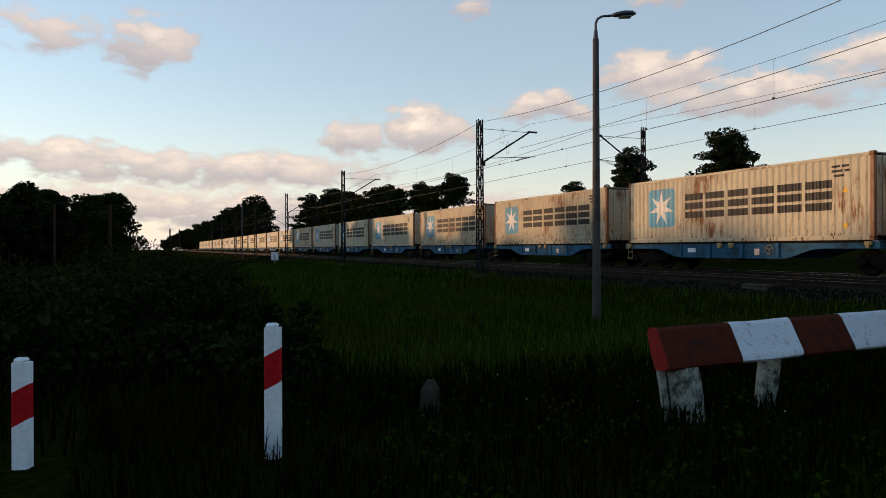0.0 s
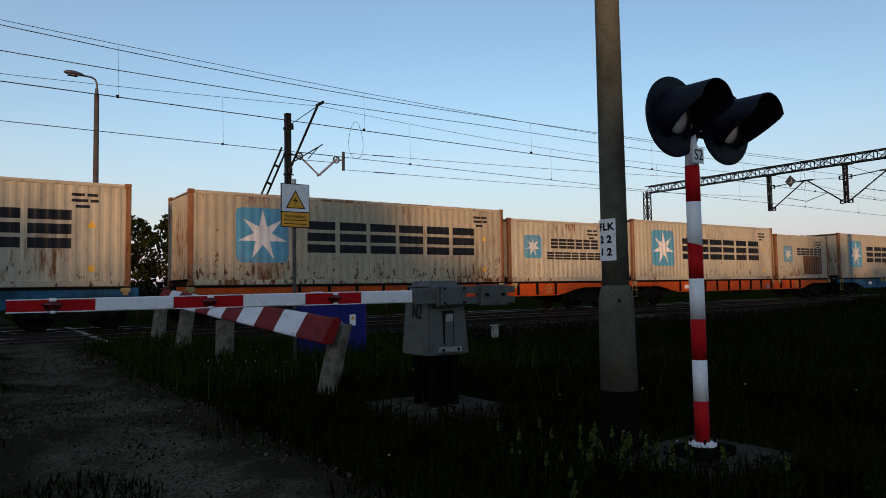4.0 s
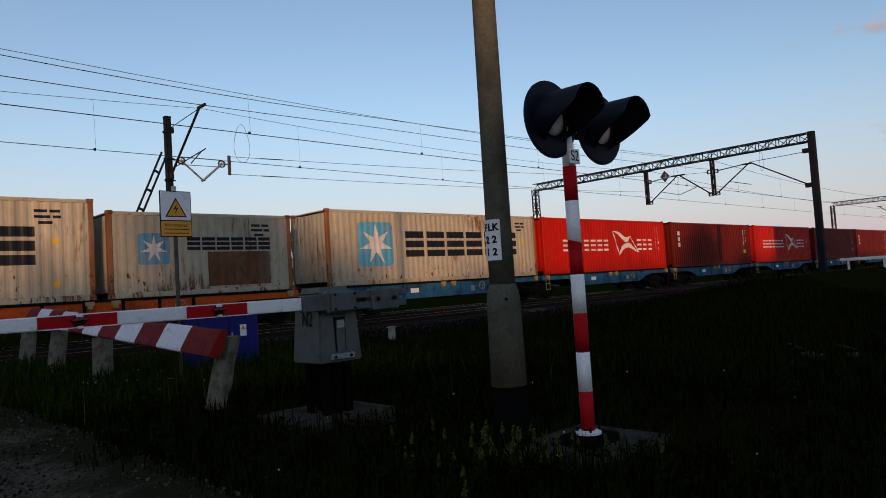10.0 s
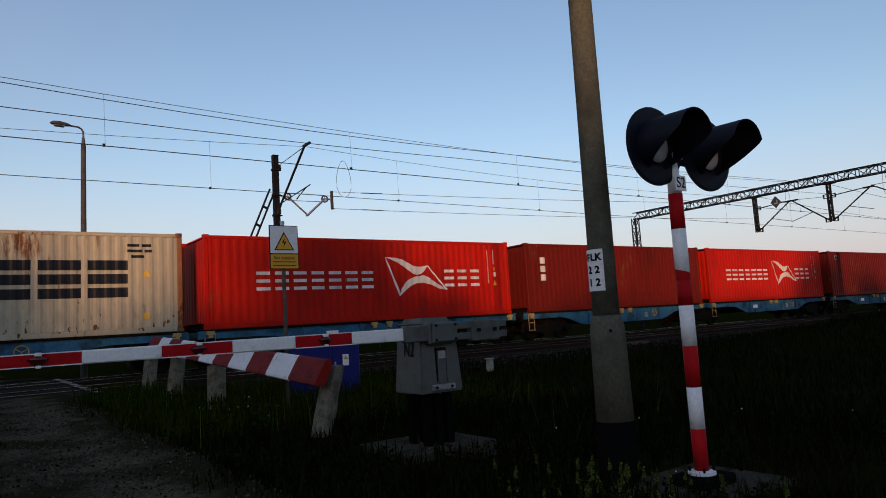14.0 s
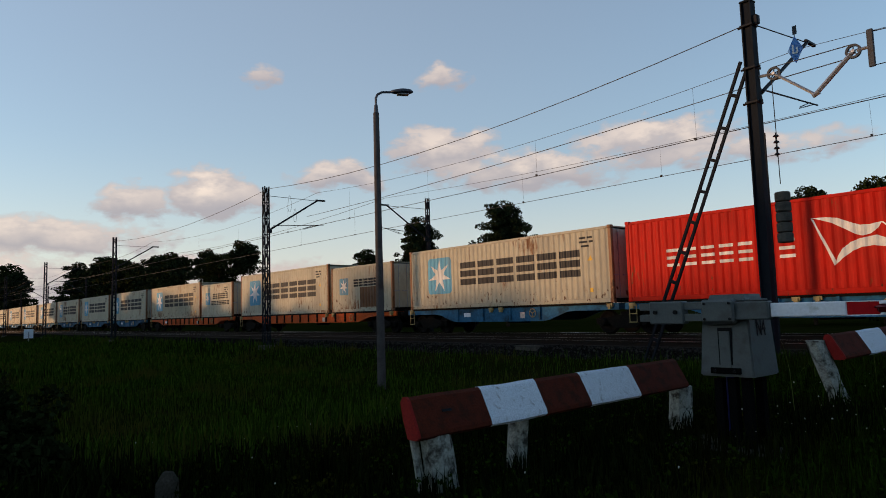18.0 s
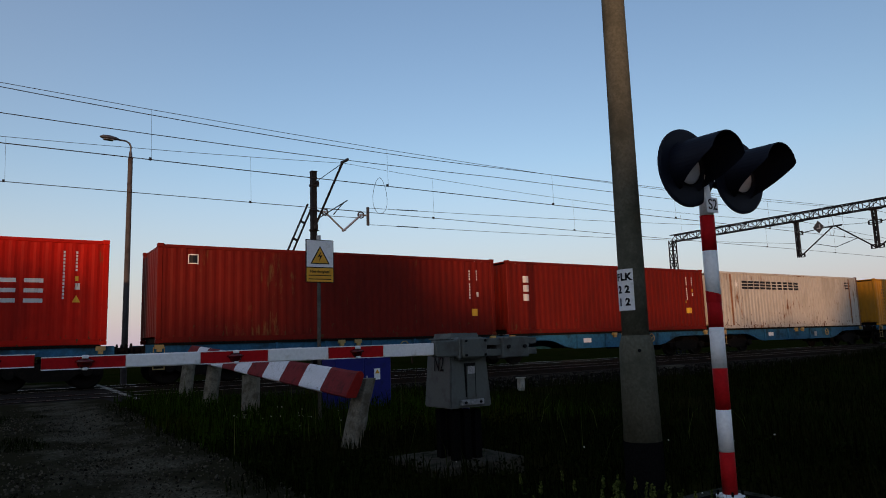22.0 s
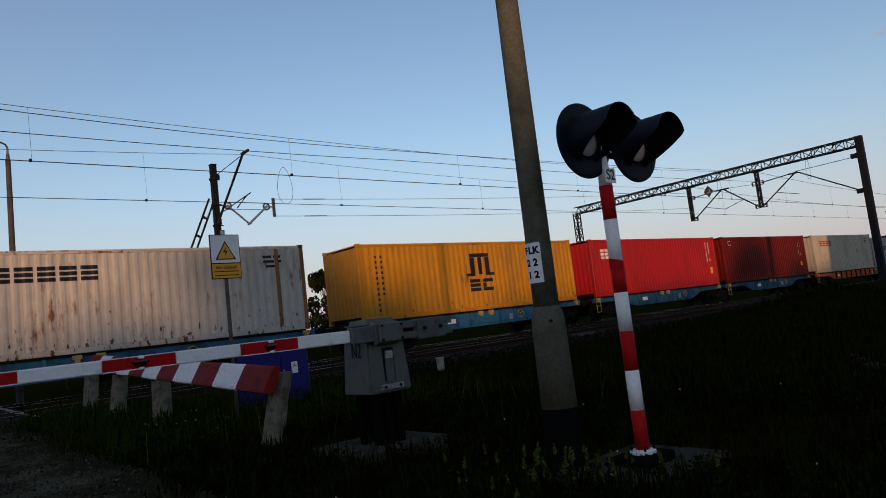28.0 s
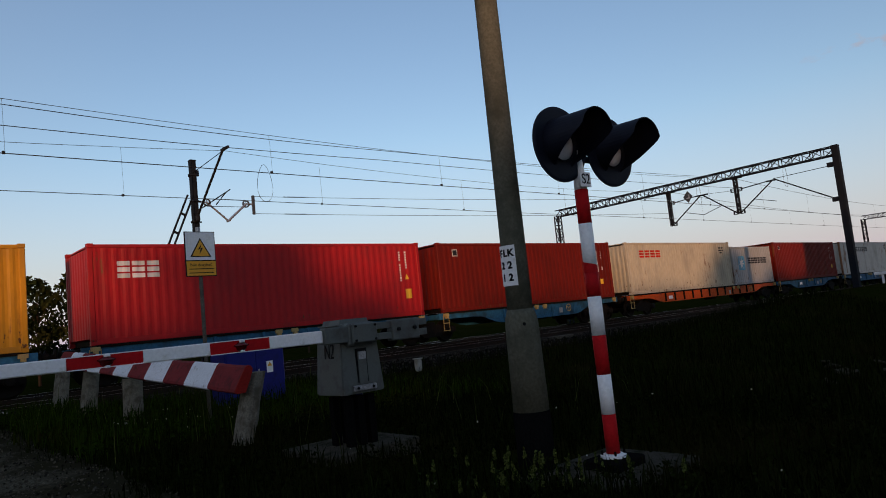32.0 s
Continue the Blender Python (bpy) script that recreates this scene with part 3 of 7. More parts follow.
# rails and sleepers
def rail_mesh(x0, x1):
    bm = bmesh.new()
    pts = [(0, -0.075, -0.172), (0, 0.075, -0.172), (0, 0.075, -0.16), (0, 0.012, -0.14), (0, 0.012, -0.045), (0, 0.036, -0.035), (0, 0.036, -0.006), (0, 0.028, 0.0), (0, -0.028, 0.0), (0, -0.036, -0.006), (0, -0.036, -0.035), (0, -0.012, -0.045), (0, -0.012, -0.14), (0, -0.075, -0.16)]
    a = [bm.verts.new((x0, y, z)) for _, y, z in pts]
    b = [bm.verts.new((x1, y, z)) for _, y, z in pts]
    for i in range(len(pts)):
        j = (i + 1) % len(pts)
        f = bm.faces.new((a[i], a[j], b[j], b[i]))
        f.material_index = 1 if i == 7 else 0
    return finish(bm, "rail", [M["rail"], M["rail_top"]])


RAIL = rail_mesh(-640, 420)
for cy, label in ((NEAR_Y, "empty nearer railway track with worn rails"), (FAR_Y, "railway track carrying the container train")):
    tr = thing("railway_track", pose(0, cy, 0), label, "railway track", "tracks", "structure")
    for s in (-0.7535, 0.7535):
        part("rail", RAIL, None, tr, at=pose(0, s, 0))
    sl = None
    for i in range(150):
        x = -45 + 0.6 * i
        if -1.9 < x < 2.9:
            continue
        if sl is None:
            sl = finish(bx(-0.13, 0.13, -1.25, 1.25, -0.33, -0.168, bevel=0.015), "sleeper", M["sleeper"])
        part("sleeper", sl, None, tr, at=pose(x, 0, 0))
    far_sl = bmesh.new()
    for i in range(560):
        x = -380 + 0.6 * i
        if x < -45.3:
            box(far_sl, x - 0.13, x + 0.13, -1.25, 1.25, -0.33, -0.168)
            box(far_sl, -x - 0.13, -x + 0.13, -1.25, 1.25, -0.33, -0.168)
    tagged(part("far_sleepers", far_sl, M["sleeper"], tr), kind="stuff")

# crossing deck: planks between and beside the rails
deck = thing("crossing_deck", pose(0, 0, 0), "dark worn plank deck of the level crossing", "crossing deck", "", "structure")
BANDS = [(17.0, NEAR_Y - 0.84)] + [b for c in (NEAR_Y, FAR_Y) for b in ((c - 0.66, c + 0.66),)] + [(NEAR_Y + 0.84, FAR_Y - 0.84), (FAR_Y + 0.84, 25.6)]
for y0, y1 in BANDS:
    k = max(2, round((y1 - y0) / 0.24))
    w = (y1 - y0) / k
    me = finish(bx(-1.95, 2.95, 0.006, w - 0.006, -0.22, -0.018, bevel=0.01), "plank", M["wood"])
    for i in range(k):
        part("plank", me, None, deck, at=pose(0, y0 + i * w, 0))
for x in (-1.55, 2.72):
    line = bmesh.new()
    for i in range(9):
        prism(line, [(x + 0.02 * i - 0.09, 17.1 + 0.95 * i, -0.012), (x + 0.02 * i + 0.05, 17.1 + 0.95 * i, -0.012), (x + 0.02 * i + 0.05, 17.65 + 0.95 * i, -0.012), (x + 0.02 * i - 0.09, 17.65 + 0.95 * i, -0.012)], (0, 0, 0.006))
    part("edge_line", line, M["worn_line"], deck, "worn white edge line")


# ---- the container train ----
PITCH, RIB = 0.278, 0.020


def corr(x):
    """Depth of the corrugated steel side at x along it."""
    u = (x % PITCH) / PITCH
    if u < 0.26:
        return 0.0
    if u < 0.5:
        return RIB * (u - 0.26) / 0.24
    if u < 0.76:
        return RIB
    return RIB * (1 - (u - 0.76) / 0.24)


def breaks(x0, x1):
    out = [x0]
    k = math.floor(x0 / PITCH)
    while k * PITCH < x1:
        for u in (0, 0.26, 0.5, 0.76):
            x = (k + u) * PITCH
            if x0 + 1e-4 < x < x1 - 1e-4:
                out.append(x)
        k += 1
    return out + [x1]


def corrugated(length, low, high):
    """One corrugated wall, along x, its outer crests at y = 0, facing -y."""
    bm = bmesh.new()
    xs = breaks(0, length)
    a = [(bm.verts.new((x, corr(x), low)), bm.verts.new((x, corr(x), high))) for x in xs]
    for p, q in zip(a, a[1:]):
        bm.faces.new((p[0], q[0], q[1], p[1]))
    b = [bm.verts.new(p) for p in ((0, 0.045, low), (length, 0.045, low), (length, 0.045, high), (0, 0.045, high))]
    bm.faces.new(b[::-1])
    return bm


def painted(bm, poly, off=0.004):
    """Adds the polygon (x, z) to bm as a coat of paint that follows the corrugation."""
    n = len(poly)
    cuts = set(round(p[0], 4) for p in poly)
    lo, hi = min(cuts), max(cuts)
    cuts |= set(round(x, 4) for x in breaks(lo, hi))
    cuts = sorted(cuts)
    for x0, x1 in zip(cuts, cuts[1:]):
        if x1 - x0 < 2e-4:
            continue
        xm = (x0 + x1) / 2
        hit = []
        for i in range(n):
            (ax, az), (cx, cz) = poly[i], poly[(i + 1) % n]
            if min(ax, cx) < xm < max(ax, cx):
                s = (cz - az) / (cx - ax)
                hit.append((az + s * (xm - ax), az + s * (x0 - ax), az + s * (x1 - ax)))
        hit.sort()
        for lo_, hi_ in zip(hit[::2], hit[1::2]):
            v = [bm.verts.new(p) for p in ((x0, corr(x0) - off, lo_[1]), (x1, corr(x1) - off, lo_[2]), (x1, corr(x1) - off, hi_[2]), (x0, corr(x0) - off, hi_[1]))]
            bm.faces.new(v)
    return bm


def rect(x0, x1, z0, z1):
    return [(x0, z0), (x1, z0), (x1, z1), (x0, z1)]


def container_paint(name, color, rust=0.3, dull=(0.5, 0.46, 0.38), gloss=0.16):
    """Steel container paint: faded, streaked downwards, rusting from scratches."""
    m = mat(name, color, 0.5, spots=tuple(0.55 * c + 0.2 * d for c, d in zip(color, dull)), amount=0.42, scale=0.9, fine=9, vary=0.10, bump=0.08, stretch=(1, 1, 0.35), random_tint=0.10, spec=gloss)
    n, l = m.node_tree.nodes, m.node_tree.links
    b = n["Principled BSDF"]
    col = b.inputs["Base Color"].links[0].from_socket
    tc = n.new("ShaderNodeTexCoord")
    info = n.new("ShaderNodeObjectInfo")
    add = n.new("ShaderNodeVectorMath")
    add.operation = "MULTIPLY_ADD"
    add.inputs[1].default_value = (61, 13, 29)
    l.new(info.outputs["Random"], add.inputs[0])
    l.new(tc.outputs["Object"], add.inputs[2])
    mp = n.new("ShaderNodeMapping")
    mp.inputs["Scale"].default_value = (3.2, 3.2, 0.55)
    l.new(add.outputs[0], mp.inputs["Vector"])
    streak = n.new("ShaderNodeTexNoise")
    streak.inputs["Scale"].default_value, streak.inputs["Detail"].default_value, streak.inputs["Roughness"].default_value = 2.2, 9, 0.7
    l.new(mp.outputs[0], streak.inputs["Vector"])
    zone = n.new("ShaderNodeTexNoise")
    zone.inputs["Scale"].default_value, zone.inputs["Detail"].default_value = 0.55, 3
    l.new(add.outputs[0], zone.inputs["Vector"])
    both = n.new("ShaderNodeMath")
    both.operation = "MULTIPLY"
    l.new(streak.outputs["Fac"], both.inputs[0])
    l.new(zone.outputs["Fac"], both.inputs[1])
    r = n.new("ShaderNodeMapRange")
    r.inputs["From Min"].default_value, r.inputs["From Max"].default_value = 0.40 - 0.22 * rust, 0.46 - 0.14 * rust
    l.new(both.outputs[0], r.inputs["Value"])
    mix = n.new("ShaderNodeMix")
    mix.data_type = "RGBA"
    l.new(r.outputs[0], mix.inputs[0])
    l.new(col, mix.inputs[6])
    mix.inputs[7].default_value = (0.16, 0.065, 0.025, 1)
    # scabs of rust with short runs below them, thickest low on the wall where it is knocked and splashed
    flat = n.new("ShaderNodeMapping")
    flat.inputs["Scale"].default_value = (1, 1, 0.4)
    l.new(add.outputs[0], flat.inputs["Vector"])
    scab = n.new("ShaderNodeTexNoise")
    scab.inputs["Scale"].default_value, scab.inputs["Detail"].default_value, scab.inputs["Roughness"].default_value = 8.5, 4, 0.6
    l.new(flat.outputs[0], scab.inputs["Vector"])
    sep = n.new("ShaderNodeSeparateXYZ")
    l.new(tc.outputs["Object"], sep.inputs[0])
    low = n.new("ShaderNodeMapRange")
    low.inputs["From Min"].default_value, low.inputs["From Max"].default_value = 1.3, 0.2
    low.inputs["To Min"].default_value, low.inputs["To Max"].default_value = 0.0, 0.13
    l.new(sep.outputs["Z"], low.inputs["Value"])
    sum_ = n.new("ShaderNodeMath")
    sum_.operation = "ADD"
    l.new(scab.outputs["Fac"], sum_.inputs[0])
    l.new(low.outputs[0], sum_.inputs[1])
    edge = n.new("ShaderNodeMapRange")
    edge.inputs["From Min"].default_value, edge.inputs["From Max"].default_value = 0.80 - 0.20 * rust, 0.84 - 0.18 * rust
    l.new(sum_.outputs[0], edge.inputs["Value"])
    both2 = n.new("ShaderNodeMix")
    both2.data_type = "RGBA"
    l.new(edge.outputs[0], both2.inputs[0])
    l.new(mix.outputs[2], both2.inputs[6])
    both2.inputs[7].default_value = (0.10, 0.042, 0.018, 1)
    l.new(both2.outputs[2], b.inputs["Base Color"])
    return m


P = dict(
    cream=container_paint("cream_container_paint", (0.41, 0.375, 0.280), 0.40),
    cream_rusty=container_paint("rusty_cream_container_paint", (0.41, 0.360, 0.255), 0.62),
    red=container_paint("bright_red_container_paint", (0.47, 0.014, 0.007), 0.15, (0.36, 0.03, 0.02), 0.06),
    ox=container_paint("oxide_red_container_paint", (0.140, 0.0115, 0.0075), 0.22, (0.12, 0.02, 0.015), 0.05),
    crimson=container_paint("crimson_container_paint", (0.36, 0.012, 0.014), 0.12, (0.3, 0.05, 0.05)),
    amber=container_paint("amber_container_paint", (0.46, 0.20, 0.014), 0.25, (0.4, 0.25, 0.1)),
    beige=container_paint("beige_container_paint", (0.42, 0.37, 0.28), 0.35),
    white=container_paint("pale_grey_container_paint", (0.45, 0.425, 0.38), 0.45),
    steel=container_paint("grey_container_paint", (0.30, 0.31, 0.32), 0.3),
    frame=container_paint("rusty_frame_paint", (0.24, 0.10, 0.045), 0.8),
    sky=container_paint("light_blue_panel_paint", (0.070, 0.30, 0.46), 0.40, (0.4, 0.45, 0.45)),
    ink=container_paint("dark_blue_letter_paint", (0.008, 0.010, 0.015), 0.0, (0.06, 0.06, 0.06)),
    chalk=container_paint("white_marking_paint", (0.66, 0.66, 0.64), 0.2),
    mark_yellow=mat("yellow_marking", (0.62, 0.36, 0.02), 0.6, vary=0.1),
    rusty=container_paint("rust_patch", (0.11, 0.042, 0.018), 0.9),
    blue_wagon=mat("blue_wagon_paint", (0.017, 0.108, 0.20), 0.6, spots=(0.015, 0.045, 0.07), amount=0.45, scale=1.6, fine=12, vary=0.2, bump=0.08, random_tint=0.15, spec=0.1),
    orange_wagon=mat("orange_wagon_paint", (0.52, 0.078, 0.013), 0.55, spots=(0.25, 0.045, 0.014), amount=0.32, scale=1.6, fine=12, vary=0.2, bump=0.08, random_tint=0.15, spec=0.1),
    # Grime colour of the running gear; also used where shadow is painted on wagons.
    under=mat("grimy_shaded_gear", (0.008, 0.007, 0.006), 0.8, 0.1, spots=(0.016, 0.012, 0.010), amount=0.4, scale=6, vary=0.3, spec=0.05),
    wheel=mat("wheel_steel", (0.011, 0.009, 0.008), 0.7, 0.2, spots=(0.010, 0.009, 0.008), amount=0.4, scale=6, spec=0.05),
    tread=mat("bright_wheel_tread", (0.4, 0.39, 0.38), 0.3, 1.0, vary=0.1, bump=0),
)


def block_row(x0, w, gap, count, z0, z1, bars=3, thick=0.265):
    """A row of plain bars the size of a painted company name."""
    out = []
    for i in range(count):
        a = x0 + i * (w + gap)
        hgt = (z1 - z0)
        if bars == 3:
            t = hgt * thick
            for k in range(3):
                zz = z0 + k * (hgt - t) / 2
                out.append(rect(a, a + w, zz, zz + t))
        else:
            out.append(rect(a, a + w, z0, z1))
    return out


def soft_rect(x0, x1, z0, z1, r):
    return [(x0 + r, z0), (x1 - r, z0), (x1 - 0.3 * r, z0 + 0.3 * r), (x1, z0 + r), (x1, z1 - r), (x1 - 0.3 * r, z1 - 0.3 * r), (x1 - r, z1), (x0 + r, z1), (x0 + 0.3 * r, z1 - 0.3 * r), (x0, z1 - r), (x0, z0 + r), (x0 + 0.3 * r, z0 + 0.3 * r)]


def star(cx, cz, r, points=7, inner=0.36):
    return [(cx + r * (1 if i % 2 == 0 else inner) * math.sin(i * math.pi / points), cz + r * (1 if i % 2 == 0 else inner) * math.cos(i * math.pi / points)) for i in range(2 * points)]


def marks_star(L, H, panel=True, small=False):
    """Light-blue square with a white star, then a row of dark bars."""
    out = []
    if small:
        sq, x0 = 0.95, 0.85
        zc = H * 0.56
        out.append(("emblem_panel", P["sky"], [soft_rect(x0, x0 + sq, zc - sq / 2, zc + sq / 2, 0.1 * sq)], 0.004))
        out.append(("emblem_star", P["chalk"], [star(x0 + sq / 2, zc, sq * 0.44)], 0.008))
        out.append(("name_bars", P["ink"], block_row(x0 + sq + 0.55, 0.43, 0.06, 6, zc - 0.05, zc + 0.36), 0.005))
        return out
    x0, sq, zc = 1.42, 1.72, H * 0.54
    out.append(("emblem_panel", P["sky"], [soft_rect(x0, x0 + sq, zc - sq / 2, zc + sq / 2, 0.1 * sq)], 0.004))
    out.append(("emblem_star", P["chalk"], [star(x0 + sq / 2, zc, 0.82)], 0.008))
    out.append(("name_bars", P["ink"], block_row(3.78, 1.02, 0.16, 6, zc - 0.52, zc + 0.52), 0.005))
    return out


def number_marks(L, H, col):
    """Serial marks at the right end, as plain bars."""
    b = [rect(L - 1.5 + 0.0, L - 1.18, H - 0.42, H - 0.34), rect(L - 1.12, L - 0.86, H - 0.42, H - 0.34), rect(L - 1.5, L - 1.1, H - 0.58, H - 0.5), rect(L - 1.04, L - 0.84, H - 0.58, H - 0.5), rect(L - 1.4, L - 1.05, H - 0.74, H - 0.66)]
    return [("serial_bars", col, b, 0.005)]


def warn_marks(L, H):
    t = (L - 1.0, H * 0.56)
    return [("warning_triangle", P["mark_yellow"], [[(t[0] - 0.12, t[1]), (t[0] + 0.12, t[1]), (t[0], t[1] + 0.2)]], 0.005), ("data_label", P["mark_yellow"], [rect(L - 1.08, L - 0.92, 0.42, 0.58)], 0.005)]


def wing(cx, cz, s):
    """The two sweeps of a plain white wing shape."""
    a = [(-1.19, 0.73), (-0.80, 0.72), (-0.47, 0.66), (-0.15, 0.50), (0.08, 0.40), (0.34, 0.39), (0.64, 0.44), (0.52, 0.26), (0.34, 0.13), (0.14, 0.09), (-0.04, 0.15), (-0.26, 0.30), (-0.64, 0.54), (-0.95, 0.66)]
    b = [(-0.64, -0.69), (-0.54, -0.42), (-0.40, -0.22), (-0.20, -0.07), (0.05, 0.02), (0.48, 0.08), (0.70, -0.02), (0.95, -0.19), (1.52, -0.49), (1.10, -0.42), (0.80, -0.28), (0.40, -0.20), (0.10, -0.22), (-0.14, -0.31), (-0.38, -0.47)]
    c = [(-1.19, 0.73), (-1.12, 0.68), (-0.57, -0.60), (-0.64, -0.69)]
    d = [(0.60, 0.44), (0.67, 0.42), (1.52, -0.47), (1.42, -0.47)]
    return [[(cx + s * x, cz + s * z) for x, z in q] for q in (a, b, c, d)]


def ticks(x, w, z0, z1, step=0.105, skip=()):
    """An upright column of small bars, each the size of one painted character."""
    n = int((z1 - z0) / step)
    return [rect(x, x + w, z1 - k * step - 0.7 * step, z1 - k * step) for k in range(n) if k not in skip]


def edge_dashes(x, z):
    """A few slanting dashes under the top rail."""
    return [[(x + 0.11 * k, z), (x + 0.11 * k + 0.05, z), (x + 0.11 * k + 0.09, z + 0.045), (x + 0.11 * k + 0.04, z + 0.045)] for k in range(4)]


def marks_wing(L, H):
    zc = H * 0.50
    out = [("name_bars", P["chalk"], block_row(1.62, 0.46, 0.17, 7, zc - 0.30, zc + 0.3, thick=0.17), 0.005),
           ("emblem_wing", P["chalk"], wing(7.55, zc + 0.06, 1.0), 0.006),
           ("name_bars", P["chalk"], block_row(8.95, 0.44, 0.18, 3, zc - 0.30, zc + 0.34, thick=0.17), 0.005),
           ("serial_bars", P["chalk"], ticks(L - 1.12, 0.05, H * 0.40, H * 0.88, 0.095) + ticks(L - 0.82, 0.05, H * 0.66, H * 0.88, 0.095) + [rect(L - 0.82, L - 0.70, H * 0.52, H * 0.58)], 0.005),
           ("warning_triangle", P["mark_yellow"], [[(L - 0.88, H * 0.40), (L - 0.68, H * 0.40), (L - 0.78, H * 0.47)], rect(L - 0.82, L - 0.74, H * 0.60, H * 0.645)], 0.005)]
    return out


def marks_column(L, H):
    """Three stacked bars near the left end and serial bars at the right."""
    z = H * 0.77
    out = [("name_bars", P["chalk"], [rect(0.82, 1.12, z - 0.20 - 0.36 * k, z + 0.06 - 0.36 * k) for k in range(3)], 0.005),
           ("serial_bars", P["chalk"], ticks(L - 1.28, 0.05, H * 0.44, H * 0.86, 0.10, (4, 11)) + ticks(L - 0.90, 0.05, H * 0.70, H * 0.86, 0.10) + [rect(L - 0.91, L - 0.80, H * 0.55, H * 0.60)] + edge_dashes(0.45, H - 0.13) + edge_dashes(L - 0.95, H - 0.13), 0.005),
           ("warning_triangle", P["mark_yellow"], [[(L - 1.42, H * 0.44), (L - 1.32, H * 0.44), (L - 1.37, H * 0.50)], rect(L - 0.90, L - 0.82, H * 0.62, H * 0.67)], 0.005),
           ("data_label", P["mark_yellow"], [rect(L - 1.4, L - 0.98, H * 0.27, H * 0.36)], 0.005)]
    return out


def marks_plain(L, H):
    return [("name_bars", P["chalk"], [rect(0.85, 1.15, H * 0.80, H * 0.90)], 0.005), ("name_panel", P["ink"], [rect(0.88, 1.12, H * 0.81, H * 0.89)], 0.009),
            ("serial_bars", P["chalk"], [*edge_dashes(L - 0.95, H - 0.13), *ticks(L - 1.20, 0.05, H * 0.42, H * 0.84, 0.10, (4, 11)), *ticks(L - 0.86, 0.05, H * 0.68, H * 0.84, 0.10), rect(L - 0.87, L - 0.76, H * 0.50, H * 0.56)], 0.005),
            ("data_label", P["mark_yellow"], [rect(L - 1.1, L - 0.85, H * 0.25, H * 0.34)], 0.005)]


def marks_short(L, H):
    return [("name_bars", P["chalk"], block_row(0.78, 0.36, 0.06, 3, H * 0.65, H * 0.82), 0.005),
            ("serial_bars", P["chalk"], ticks(L - 1.05, 0.07, H * 0.46, H * 0.88, 0.10, (4,)) + ticks(L - 0.75, 0.07, H * 0.62, H * 0.88, 0.10), 0.005),
            ("warning_triangle", P["mark_yellow"], [[(L - 0.82, H * 0.50), (L - 0.62, H * 0.50), (L - 0.72, H * 0.57)]], 0.005),
            ("data_label", P["mark_yellow"], [rect(L - 0.85, L - 0.55, H * 0.24, H * 0.37)], 0.005)]


def marks_line(L, H):
    return [("emblem_star", P["chalk"], [star(1.5, H * 0.77, 0.24)], 0.006), ("name_bars", P["ink"], block_row(2.0, 0.44, 0.09, 10, H * 0.695, H * 0.84), 0.005), ("inner_post", P["frame"], [rect(0.95, 1.09, 0.17, H - 0.13), rect(L - 1.09, L - 0.95, 0.17, H - 0.13)], 0.02)] + number_marks(L, H, P["ink"]) + warn_marks(L, H)


def marks_arch(L, H):
    """Dark arch-shaped emblem of four bars over two blocks, and upright lettering bars."""
    cx, zc, k_ = 6.1, H * 0.52, 1.3

    def q(x0, x1, z0, z1):
        return rect(cx + x0 * k_, cx + x1 * k_, zc + z0 * k_, zc + z1 * k_)
    out = [("emblem_bars", P["ink"], [q(-0.42, -0.24, 0.0, 0.55), q(-0.09, 0.09, 0.0, 0.55), q(0.24, 0.42, 0.0, 0.55), q(-0.42, 0.42, 0.56, 0.68), q(-0.62, -0.25, -0.05, 0.04), q(0.25, 0.62, -0.05, 0.04)], 0.005),
           ("name_bars", P["ink"], [q(-0.52, -0.06, -0.26, -0.15), q(-0.52, -0.06, -0.40, -0.29), q(-0.52, -0.06, -0.54, -0.43), q(0.06, 0.52, -0.26, -0.15), q(0.06, 0.20, -0.42, -0.28), q(0.06, 0.52, -0.54, -0.43)], 0.005),
           ("side_lettering", P["ink"], [rect(0.75 + 0.24 * j, 0.85 + 0.24 * j, H * 0.84 - 0.2 * k - 0.1, H * 0.84 - 0.2 * k) for j in range(2) for k in range(11 - 3 * j)], 0.005)]
    return out


def marks_red_name(L, H):
    return [("name_bars", P["red"], block_row(1.3, 0.48, 0.09, 4, H * 0.70, H * 0.84), 0.005)] + number_marks(L, H, P["ink"])


HC, STD = 2.896, 2.591
MESH = {}


def shared(key, make):
    if key not in MESH:
        MESH[key] = make()
    return MESH[key]


